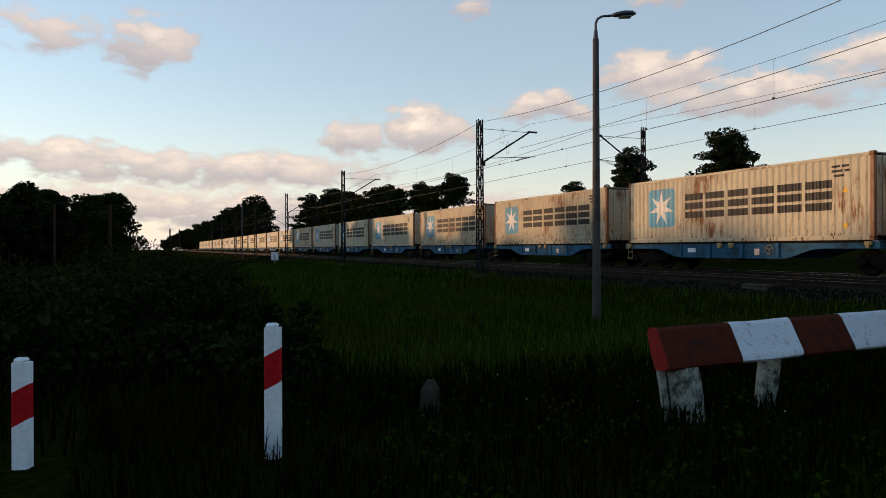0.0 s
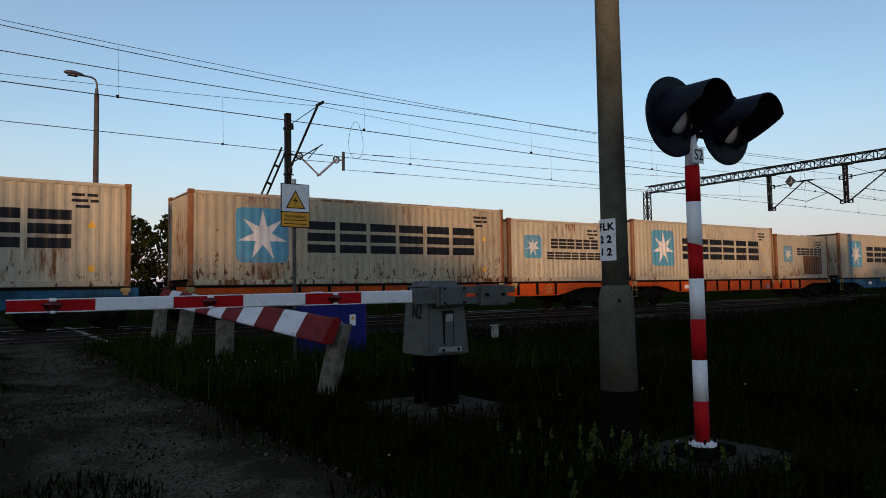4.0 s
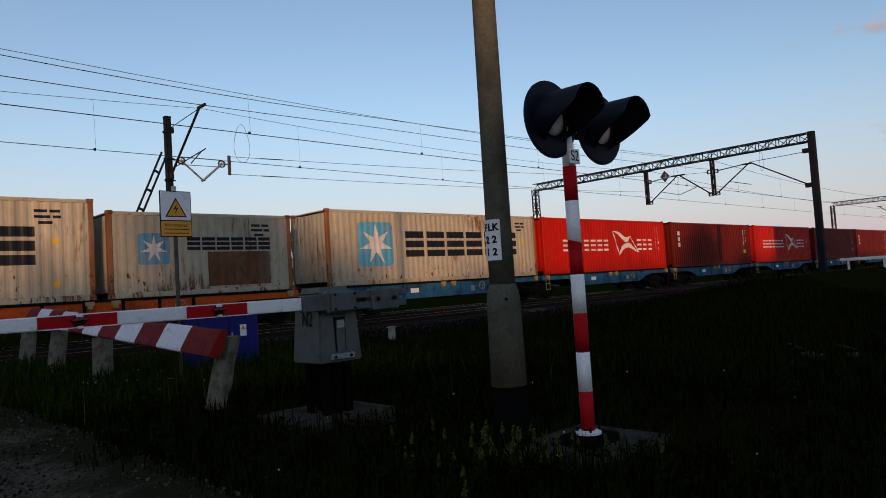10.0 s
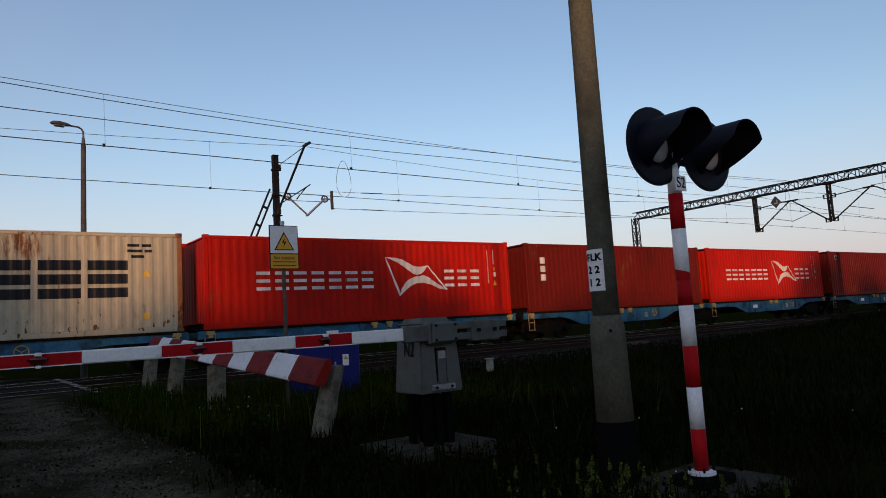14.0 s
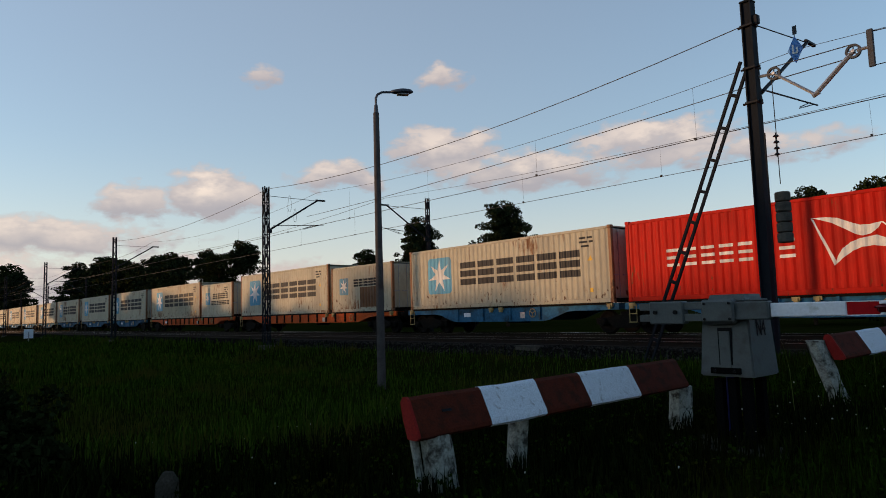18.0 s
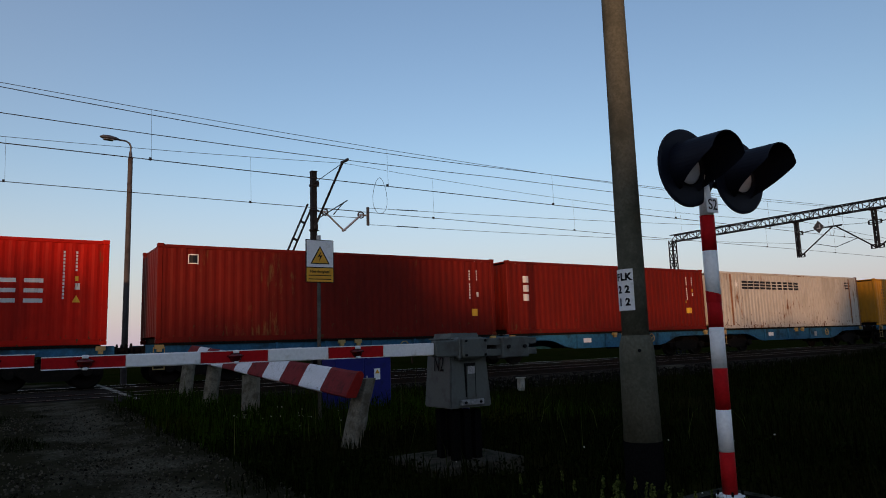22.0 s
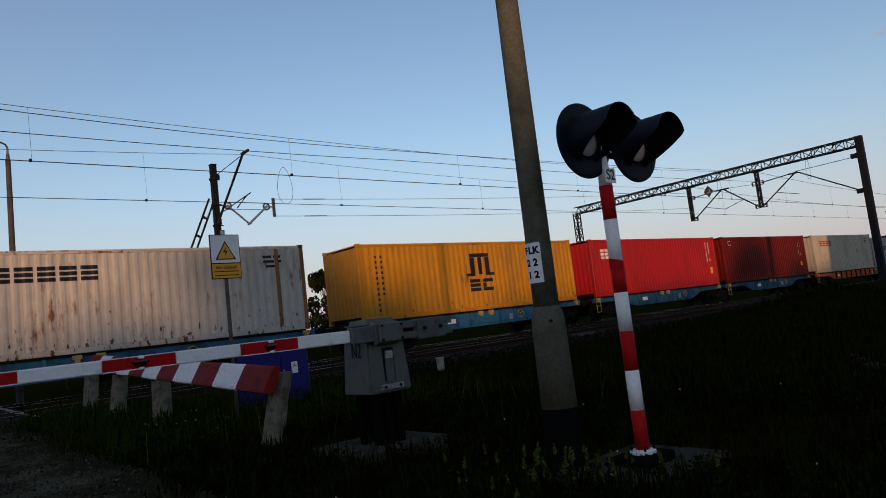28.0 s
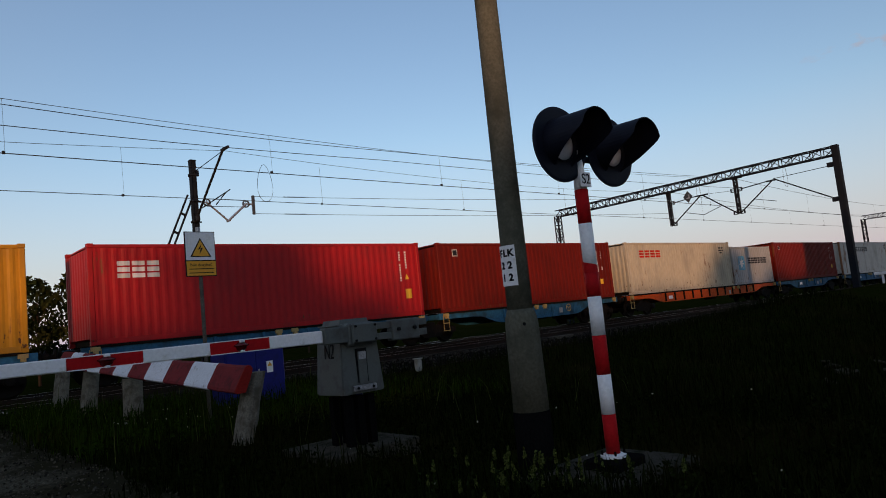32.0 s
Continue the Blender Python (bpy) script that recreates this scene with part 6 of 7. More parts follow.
guide_post(-4.42, 1.28, 65, "white roadside guide post with red band in the grass", -0.255)
guide_post(-4.85, -0.08, 70, "white roadside guide post with red band in the grass", -0.435)
guide_post(5.15, 2.04, -58, "white roadside guide post with red band and reflector", -0.312, -1)

ms = thing("marker_stone", pose(-5.05, 2.553, -0.252, 2, 3, 50), "small pale stone marker half hidden in grass", "marker stone")
bm = bmesh.new()
rings = [[bm.verts.new((u * s, v * s, z)) for u, v in ((-0.075, -0.07), (0.075, -0.07), (0.075, 0.07), (-0.075, 0.07))] for s, z in ((0.86, -0.15), (0.8, 0.08), (0.78, 0.17), (0.36, 0.235), (0.1, 0.24))]
for a, b in zip(rings, rings[1:]):
    for i in range(4):
        bm.faces.new((a[i], a[(i + 1) % 4], b[(i + 1) % 4], b[i]))
bm.faces.new(rings[-1])
part("stone", bm, M["slab"], ms)


def barrier(xr, s, z, text, label):
    """A closed crossing barrier: drive cabinet on legs, counter arm, and a striped boom. s: +1 if the boom reaches to +x."""
    y = 6.5
    b = thing("crossing_barrier", pose(xr, y, 0), label, "barrier", "crossing barriers")
    gz = height(xr, y)
    # boom
    x = 0.0
    seg = 0.49 if s > 0 else 0.512
    lens = [0.56 if s > 0 else 0.52, seg, seg, seg, seg, seg]
    for k, ln in enumerate(lens):
        bm = bmesh.new()
        h0, h1 = 0.056 - 0.002 * k, 0.056 - 0.002 * (k + 1)
        x1 = x + ln
        prism(bm, [(s * x, -0.025, z - h0), (s * x1, -0.025, z - h1), (s * x1, -0.025, z + h1), (s * x, -0.025, z + h0)], (0, 0.05, 0))
        bmesh.ops.bevel(bm, geom=bm.edges[:], offset=0.008, segments=1, affect="EDGES")
        st = part("boom_stripe", bm, M["white" if k % 2 == 0 else "red"], b)
        if k % 2 == 1:
            xm = s * (x + ln * 0.5)
            for z0, z1, sg in ((h0, h1, 1), (h0, h1, -1)):
                trim = prism(bmesh.new(), [(s * x, -0.028, z + sg * z0), (s * x1, -0.028, z + sg * z1), (s * x1, -0.028, z + sg * (z1 - 0.007)), (s * x, -0.028, z + sg * (z0 - 0.007))], (0, 0.056, 0))
                part("edge_trim", trim, M["white"], b)
            lamp = part("boom_lamp", lathe(bmesh.new(), [(0.026, -0.040), (0.044, -0.024), (0.050, -0.004), (0.064, 0.002), (0.064, 0.010), (0.042, 0.020), (0.022, 0.034)], 18, "z", (xm, -0.016, z)), M["boom_lens"], b, "dark red boom lamp with a brim", smooth=True)
            part("lamp_tab", bx(xm - 0.020, xm + 0.020, -0.060, -0.030, z + 0.026, z + 0.050, bevel=0.004), M["white"], lamp)
            part("lamp_tab", bx(xm - 0.016, xm + 0.016, -0.064, -0.030, z - 0.052, z - 0.034, bevel=0.004), M["white"], lamp)
        x = x1
    # cabinet: a tapering body with a rounded hood
    cx = -s * 0.405

    def taper(w0, w1, d0, d1, z0, z1, bev):
        bm = bmesh.new()
        v = [bm.verts.new((cx + sx * w / 2, 0.22 + sy * d / 2, zz)) for w, d, zz in ((w0, d0, z0), (w1, d1, z1)) for sx, sy in ((-1, -1), (1, -1), (1, 1), (-1, 1))]
        for f in ((3, 2, 1, 0), (4, 5, 6, 7), (0, 1, 5, 4), (1, 2, 6, 5), (2, 3, 7, 6), (3, 0, 4, 7)):
            bm.faces.new([v[i] for i in f])
        bmesh.ops.bevel(bm, geom=bm.edges[:], offset=bev, segments=2, affect="EDGES")
        return bm
    part("cabinet", taper(0.47, 0.40, 0.46, 0.40, z - 0.55, z + 0.04, 0.012), M["grey"], b)
    part("hood", taper(0.45, 0.39, 0.44, 0.38, z + 0.044, z + 0.14, 0.045), M["grey"], b)
    part("cabinet_door", bx(cx - 0.06, cx + 0.06, -0.005, 0.03, z - 0.5, z - 0.14), M["black"], b)
    part("door_panel", bx(cx - 0.045, cx + 0.045, -0.015, -0.006, z - 0.47, z - 0.17), M["grey"], b)
    part("door_plate", bx(cx - 0.04, cx + 0.04, -0.022, -0.0155, z - 0.24, z - 0.17), M["galv" if s < 0 else "grey"], b)
    part("lock_bar", bx(cx - 0.13, cx + 0.13, -0.035, 0.0, z - 0.525, z - 0.475, bevel=0.005), M["galv" if s < 0 else "concrete_dark"], b)
    for dx in (-0.085, 0.085):
        part("bolt", lathe(bmesh.new(), [(0.013, -0.012), (0.013, 0.0)], 8, "y", (cx + dx, -0.036, z - 0.5)), M["black"], b)
    # arm and counterweight in front of the cabinet
    part("arm_plate", bx(cx - 0.14, cx + 0.14, -0.105, -0.07, z - 0.09, z + 0.09, bevel=0.012), M["grey"], b)
    part("arm_hub", bx(cx - 0.17, cx + 0.12, -0.069, 0.03, z - 0.11, z + 0.1, bevel=0.02), M["grey"], b)
    for dx in (-0.11, 0.11):
        for dz in (-0.065, 0.065):
            part("bolt", lathe(bmesh.new(), [(0.012, -0.012), (0.012, 0.0)], 8, "y", (cx + dx, -0.106, z + dz)), M["black"], b)
    part("boom_root", bx(min(0, cx + s * 0.1), max(0, cx + s * 0.1), -0.06, 0.035, z - 0.075, z + 0.075, bevel=0.01), M["grey"], b)
    a0, a1 = cx - s * 0.12, cx - s * 0.76
    for dz in (-0.05, 0.05):
        part("counter_arm", bx(min(a0, a1), max(a0, a1), -0.085, -0.045, z + dz - 0.032, z + dz + 0.032, bevel=0.004), M["grey"], b)
    w0, w1 = cx - s * 0.31, cx - s * 0.64
    part("counterweight", bx(min(w0, w1), max(w0, w1), -0.115, -0.01, z - 0.105, z + 0.095, bevel=0.01), M["grey"], b)
    for f in (0.2, 0.8):
        part("bolt", lathe(bmesh.new(), [(0.018, -0.02), (0.018, 0.0)], 8, "y", (lerp(w0, w1, f), -0.116, z - 0.0)), M["black"], b)
    # legs and slab
    for dx in (-0.12, 0.0, 0.12):
        for dy in (0.1, 0.34):
            part("leg", bx(cx + dx - 0.035, cx + dx + 0.035, dy - 0.035, dy + 0.035, gz, z - 0.575), M["concrete_dark"], b)
    part("cable_duct", rod(bmesh.new(), (cx - s * 0.08, 0.2, gz), (cx - s * 0.08, 0.2, z - 0.57), 0.035, seg=10), M["blue_box"], b, "blue plastic cable duct")
    for i in range(2):
        for j in range(2):
            part("slab", bx(cx - 0.5 + 0.5 * i + 0.006, cx + 0.5 * i - 0.006, -0.15 + 0.45 * j + 0.006, 0.3 + 0.45 * j - 0.006, gz - 0.12, gz + (0.075 if s < 0 else 0.005), bevel=0.012), M["slab"], b)
    if s > 0:
        words(text, 0.15, M["black"], b, Matrix.Translation((cx + 0.2185, 0.2, z - 0.15)) @ Euler((radians(86.8), 0, radians(90))).to_matrix().to_4x4() @ Matrix.Diagonal((0.66, 1, 1, 1)))
    else:
        words(text, 0.15, M["black"], b, Matrix.Translation((cx - 0.2185, 0.2, z - 0.15)) @ Euler((radians(86.8), 0, radians(-90))).to_matrix().to_4x4() @ Matrix.Diagonal((0.66, 1, 1, 1)))
    return b


barrier(-2.67, 1, 0.945, "N4", "closed barrier with striped boom and pale grey drive cabinet marked N4")
barrier(3.46, -1, 0.922, "N2", "closed barrier with striped boom and grey drive cabinet marked N2")


# ---- warning sign on a steel pole ----
w = thing("warning_sign", pose(4.15, 10.72, 0), "white and yellow high voltage warning sign on a grey pole", "sign")
part("pole", rod(bmesh.new(), (0, 0.03, -0.5), (0, 0.03, 2.6), 0.028, seg=10), M["concrete"], w, smooth=True)
part("pole_cap", rod(bmesh.new(), (0, 0.03, 2.56), (0, 0.03, 2.64), 0.034, seg=10), M["galv"], w)
part("sign_board", bx(-0.225, 0.225, -0.015, 0.0, 1.92, 2.57, bevel=0.006), M["black"], w)
bm = bx(-0.212, 0.212, -0.021, -0.016, 2.155, 2.557, bevel=0.002)
part("sign_face", bm, M["white"], w)
part("text_panel", bx(-0.212, 0.212, -0.021, -0.016, 1.933, 2.14), M["yellow"], w)
prism_ = prism(bmesh.new(), [(-0.155, -0.0245, 2.20), (0.155, -0.0245, 2.20), (0, -0.0245, 2.475)], (0, 0.003, 0))
part("triangle_border", prism_, M["black"], w)
part("triangle", prism(bmesh.new(), [(-0.128, -0.0275, 2.214), (0.128, -0.0275, 2.214), (0, -0.0275, 2.443)], (0, 0.0025, 0)), M["yellow"], w)
part("flash", prism(bmesh.new(), [(0.015, -0.030, 2.385), (-0.045, -0.030, 2.30), (0.0, -0.030, 2.315), (-0.02, -0.030, 2.235), (0.035, -0.030, 2.335), (-0.005, -0.030, 2.322)], (0, 0.002, 0)), M["black"], w)
words("Nie dotykać", 0.047, M["black"], w, pose(0, -0.0245, 2.085, 90, 0, 0))
for z in (2.028, 1.972):
    part("small_print", bx(-0.18, 0.18, -0.0225, -0.0205, z - 0.006, z + 0.006), M["black"], w)

# ---- blue equipment cabinet ----
c = thing("equipment_cabinet", pose(5.75, 12.75, 0), "dark blue steel equipment cabinet on a concrete base", "cabinet")
part("body", bx(-0.56, 0.56, -0.25, 0.35, -0.32, 0.80, bevel=0.012), M["blue_box"], c)
# Yellow here is sunlight on the lid, painted as its colour.
part("roof", bx(-0.60, 0.60, -0.30, 0.40, 0.804, 0.86, bevel=0.012), M["yellow_steel"], c, "lid coloured yellow for the low sun on it")
for x0, x1 in ((-0.54, -0.006), (0.006, 0.54)):
    d = part("door", bx(x0, x1, -0.268, -0.252, -0.28, 0.77, bevel=0.006), M["blue_box"], c)
part("handle", bx(0.03, 0.06, -0.29, -0.27, 0.28, 0.42, bevel=0.005), M["galv"], c)
part("label_plate", bx(0.20, 0.32, -0.274, -0.269, 0.34, 0.54), M["white"], c)
part("label_mark", prism(bmesh.new(), [(0.215, -0.278, 0.45), (0.305, -0.278, 0.45), (0.26, -0.278, 0.525)], (0, 0.003, 0)), M["yellow"], c)
part("base", bx(-0.8, 0.8, -0.5, 0.55, -0.6, -0.324, bevel=0.02), M["concrete"], c)

# ---- concrete pole with a plate ----
p = thing("utility_pole", pose(4.40, 4.95, 0), "tall grey concrete pole with thick foot and white number plate", "pole")
part("tarred_foot", lathe(bmesh.new(), [(0.155, -0.6), (0.150, 0.17)], 20), M["concrete_dark"], p, "black tarred foot", smooth=True)
part("foot", lathe(bmesh.new(), [(0.147, 0.172), (0.138, 0.80), (0.136, 0.88), (0.128, 0.93), (0.110, 0.99)], 20), M["pole_concrete"], p, smooth=True)
part("shaft", lathe(bmesh.new(), [(0.106, 0.985), (0.104, 1.6), (0.094, 4.0), (0.075, 8.6)], 20), M["pole_concrete"], p, smooth=True)
part("foot_hole", lathe(bmesh.new(), [(0.014, -0.004), (0.014, 0.004)], 10, "y", (0, 0, 0)), M["black"], p, at=pose(-0.09, -0.108, 0.87, 0, 0, -40))
pl_rot = Matrix.Translation((0, 0, 1.35)) @ Euler((0, 0, radians(-87))).to_matrix().to_4x4()
R_PLATE = 0.111


def wrapped(me, r):
    # bends a flat mesh (x across, z outwards) round a pole of radius r
    for v in me.vertices:
        a, out = v.co.x / r, r + v.co.z
        v.co.x, v.co.z = out * math.sin(a), out * math.cos(a) - r


sheet = bmesh.new()
rows = []
for zo in (0.0, 0.003):
    rows.append([[sheet.verts.new(((R_PLATE + zo) * math.sin(0.085 / R_PLATE * i / 8), -(R_PLATE + zo) * math.cos(0.085 / R_PLATE * i / 8), h)) for i in range(-8, 9)] for h in (-0.165, 0.165)])
for i in range(16):
    for k in range(2):
        sheet.faces.new((rows[k][0][i], rows[k][0][i + 1], rows[k][1][i + 1], rows[k][1][i]))
    for k in range(2):
        sheet.faces.new((rows[0][k][i], rows[1][k][i], rows[1][k][i + 1], rows[0][k][i + 1]))
for i in (0, 16):
    sheet.faces.new((rows[0][0][i], rows[1][0][i], rows[1][1][i], rows[0][1][i]))
bmesh.ops.recalc_face_normals(sheet, faces=sheet.faces)
part("number_plate", sheet, M["white"], p, "white sheet plate bent round the pole", at=pl_rot, smooth=False)
for text, dz in (("FLK", 0.10), ("2 2", 0.0), ("1 2", -0.10)):
    for k, char in enumerate(text):
        if char != " ":
            turn = Euler((0, 0, 0.047 * (k - 1) * (1.0 if text == "FLK" else 0.72) / R_PLATE)).to_matrix().to_4x4()
            sign = words(char, 0.058, M["black"], p, pl_rot @ turn @ pose(0.0, -R_PLATE - 0.0045, dz, 90, 0, 0), bold=0.0035)
            wrapped(sign.data, R_PLATE + 0.0045)

# ---- flashing light signal ----
s = thing("crossing_signal", pose(4.695, 4.42, -0.03), "crossing signal with two black hooded lamps on striped post", "signal")
gz = height(4.7, 4.5)
zb = -0.215
for i in range(2):
    for j in range(2):
        part("slab", bx(-0.62 + 0.6 * i, -0.03 + 0.6 * i, -0.42 + 0.45 * j, 0.02 + 0.45 * j, gz - 0.15, zb - 0.04, bevel=0.015), M["slab"], s)
part("base_plate", bx(-0.19, 0.19, -0.16, 0.16, zb - 0.045, zb + 0.03, bevel=0.012), M["foot_black"], s)
part("base_flange", lathe(bmesh.new(), [(0.10, zb + 0.03), (0.10, zb + 0.05), (0.06, zb + 0.06)], 18), M["white"], s)
for k in range(4):
    a = k * math.pi / 2 + math.pi / 4
    part("anchor_bolt", rod(bmesh.new(), (0.085 * math.cos(a), 0.085 * math.sin(a), zb + 0.05), (0.085 * math.cos(a), 0.085 * math.sin(a), zb + 0.085), 0.009, seg=6), M["foot_black"], s)
z = zb + 0.055
for k, ln in enumerate((0.305, 0.305, 0.305, 0.305, 0.20, 0.385, 0.275)):
    part("post_stripe", lathe(bmesh.new(), [(0.054, z), (0.054, z + ln)], 20), M["red" if k % 2 == 0 else "white"], s, smooth=True)
    z += ln
    if k == 4:
        # the slanting lap of the wrapped red sheet
        lap = bmesh.new()
        lo = [lap.verts.new((0.0555 * math.cos(i * math.tau / 20), 0.0555 * math.sin(i * math.tau / 20), z - 0.01)) for i in range(21)]
        hi = [lap.verts.new((0.0555 * math.cos(i * math.tau / 20), 0.0555 * math.sin(i * math.tau / 20), z + 0.09 * ((25 - i) % 20) / 20 + 0.004)) for i in range(21)]
        for i in range(20):
            lap.faces.new((lo[i], lo[i + 1], hi[i + 1], hi[i]))
        part("sheet_lap", lap, M["red"], s)
top = z
part("post_top", lathe(bmesh.new(), [(0.052, top), (0.05, top + 0.1), (0.03, top + 0.32)], 16), M["white"], s, smooth=True)
part("cross_arm", rod(bmesh.new(), (-0.3, 0.06, top + 0.28), (0.50, 0.06, top + 0.28), 0.03, seg=8), M["signal_black"], s)
part("letter_plate", bx(-0.095, 0.045, -0.075, -0.068, top + 0.01, top + 0.13, bevel=0.003), M["white"], s)
words("S2", 0.085, M["black"], s, pose(-0.022, -0.0765, top + 0.07, 90, 0, 0))
for hx in (-0.205, 0.47):
    head_at = pose(hx, 0, top + 0.356, 0, 0, -3)
    disc = lathe(bmesh.new(), [(0.285, -0.012), (0.305, -0.006), (0.305, 0.006), (0.10, 0.04), (0.09, 0.12), (0.04, 0.16)], 40, "y")
    part("background_disc", disc, M["signal_black"], s, at=head_at)
    hood = bmesh.new()
    n = 36
    rings = []
    for rr in (0.205, 0.197):
        a_ = []
        for i in range(n + 1):
            a = math.radians(-60) + i * math.radians(300) / n
            # full length over the crown, cut back slantwise to nothing below
            ln = 0.385 - 0.012 * (1 - math.sin(a)) if math.sin(a) > 0.2 else 0.02 + 0.355 * (math.sin(a) + 0.87) / 1.07
            a_.append((hood.verts.new((rr * math.cos(a), -0.01, rr * math.sin(a))), hood.verts.new((rr * 0.93 * math.cos(a), -0.01 - ln, rr * 0.93 * math.sin(a)))))
        rings.append(a_)
    for a_ in rings:
        for p0, p1 in zip(a_, a_[1:]):
            hood.faces.new((p0[0], p1[0], p1[1], p0[1]))
    for p0, p1, q0, q1 in zip(rings[0], rings[0][1:], rings[1], rings[1][1:]):
        hood.faces.new((p0[1], p1[1], q1[1], q0[1]))
    part("hood", hood, M["signal_black"], s, at=head_at)
    part("lamp_rim", lathe(bmesh.new(), [(0.133, -0.02), (0.142, -0.035), (0.142, -0.013)], 24, "y"), M["signal_black"], s, at=head_at)
    part("lens", lathe(bmesh.new(), [(0.02, -0.050), (0.09, -0.042), (0.130, -0.022), (0.130, -0.014)], 24, "y"), M["lens"], s, at=head_at, smooth=True)

# ---- small trackside things ----
def trackside_box(x, y, z, w, d, h, col, label, name="point_machine"):
    t = thing(name, pose(x, y, z), label, "track equipment", "trackside equipment")
    part("housing", bx(-w / 2, w / 2, -d / 2, d / 2, 0, h, bevel=0.03), M[col], t)
    part("cover", bx(-w / 2 - 0.02, w / 2 + 0.02, -d / 2 - 0.02, d / 2 + 0.02, h + 0.003, h + 0.03, bevel=0.008), M[col], t)
    return t


trackside_box(-15.2, 17.3, -0.32, 0.9, 0.35, 0.16, "concrete", "low grey cable box on the ballast")
trackside_box(12.2, 15.9, -0.40, 0.18, 0.16, 0.33, "pale_concrete", "small pale trackside connection box", "connection_box")
trackside_box(20.5, 17.5, -0.30, 1.0, 0.35, 0.16, "concrete", "low grey cable box on the ballast")
st = thing("marker_board", pose(-86.0, 15.0, -0.95), "small white trackside marker board", "marker board")
part("post", bx(-0.05, 0.05, -0.05, 0.05, 0, 1.2), M["galv"], st)
part("board", bx(-0.03, -0.01, -0.45, 0.45, 0.5, 1.5, bevel=0.004), M["white"], st)

wb = thing("rail_barrier", pose(49.4, 13.7, 0), "white rail on two legs beside the track", "barrier")
part("rail", bx(-0.12, 0.12, -1.45, 1.45, 0.92, 1.11, bevel=0.02), M["white"], wb)
for y in (-1.0, 1.0):
    part("leg", bx(-0.05, 0.05, y - 0.06, y + 0.06, 0.2, 0.92), M["white"], wb)
cv = thing("culvert_head", pose(16.2, 2.9, -0.68), "low pale concrete culvert head in dark grass", "culvert")
part("top_slab", bx(-0.15, 0.15, -0.93, 0.93, 0.62, 0.72, bevel=0.02), M["slab"], cv)
part("wall", bx(0.0, 0.15, -0.65, 0.65, -0.3, 0.615), M["slab"], cv)
part("foot", bx(-0.5, -0.1, -0.4, 0.5, -0.3, 0.06, bevel=0.03), M["slab"], cv)
rb = thing("rubble_pile", pose(13.9, 5.6, height(13.9, 5.6)), "broken pale concrete slabs lying in dark grass", "rubble")
rng = random.Random(77)
for k in range(11):
    u, v = rng.gauss(0, 0.75), rng.gauss(0, 0.55)
    w_, d_, h_ = rng.uniform(0.07, 0.18), rng.uniform(0.05, 0.11), rng.uniform(0.02, 0.035)
    part("slab_piece", bx(-w_, w_, -d_, d_, -h_, h_, bevel=0.012), M["slab"], rb, at=pose(u, v, height(13.9 + u, 5.6 + v) - height(13.9, 5.6) + 0.07, rng.uniform(-25, 25), rng.uniform(-25, 25), rng.uniform(0, 180)))

# ---- house at the end of the yard ----
h = thing("house", pose(0, 0, 0), "cream plastered house with brown bell-cast tiled roof", "house")
x0, x1, y0, y1, zb, ze = 45.0, 57.0, -5.5, 6.45, -0.9, 7.45
wall = bmesh.new()
box(wall, x0, x0 + 0.4, y0, y1, zb, ze)
box(wall, x1 - 0.4, x1, y0, y1, zb, ze)
box(wall, x0 + 0.4, x1 - 0.4, y0, y0 + 0.4, zb, ze)
box(wall, x0 + 0.4, x1 - 0.4, y1 - 0.4, y1, zb, ze)
part("wall", wall, M["plaster"], h)
part("plinth", bx(x0 - 0.04, x1 + 0.04, y0 - 0.04, y1 + 0.04, zb - 0.2, 0.2), M["tile"], h, "red brick plinth")
roof = bmesh.new()
lv = [(0.85, 7.25), (0.55, 7.55), (-0.4, 8.3), (-2.6, 10.9), (-5.2, 13.4)]
rings = [[roof.verts.new(p) for p in ((x0 - e, y0 - e, z), (x1 + e, y0 - e, z), (x1 + e, y1 + e, z), (x0 - e, y1 + e, z))] for e, z in lv]
for a, b in zip(rings, rings[1:]):
    for i in range(4):
        roof.faces.new((a[i], a[(i + 1) % 4], b[(i + 1) % 4], b[i]))
roof.faces.new(rings[0][::-1])
roof.faces.new(rings[-1])
part("roof", roof, M["tile"], h)
part("gutter", bx(x0 - 0.98, x0 - 0.86, y0 - 0.9, y1 + 0.9, 7.17, 7.28, bevel=0.02), M["dark_steel"], h)
part("wall_lamp", bx(x0 + 0.6, x0 + 1.2, y1 + 0.003, y1 + 0.6, 5.6, 5.75, bevel=0.04), M["lamp_head"], h)
for y in (3.2, -1.5):
    wn = part("window", bx(x0 - 0.03, x0 + 0.05, y - 0.65, y + 0.65, 3.6, 5.2), M["white"], h)
    for k in (-0.3, 0.3):
        part("pane", bx(x0 - 0.045, x0 - 0.034, y + k - 0.26, y + k + 0.26, 3.72, 5.08), M["glass"], wn)


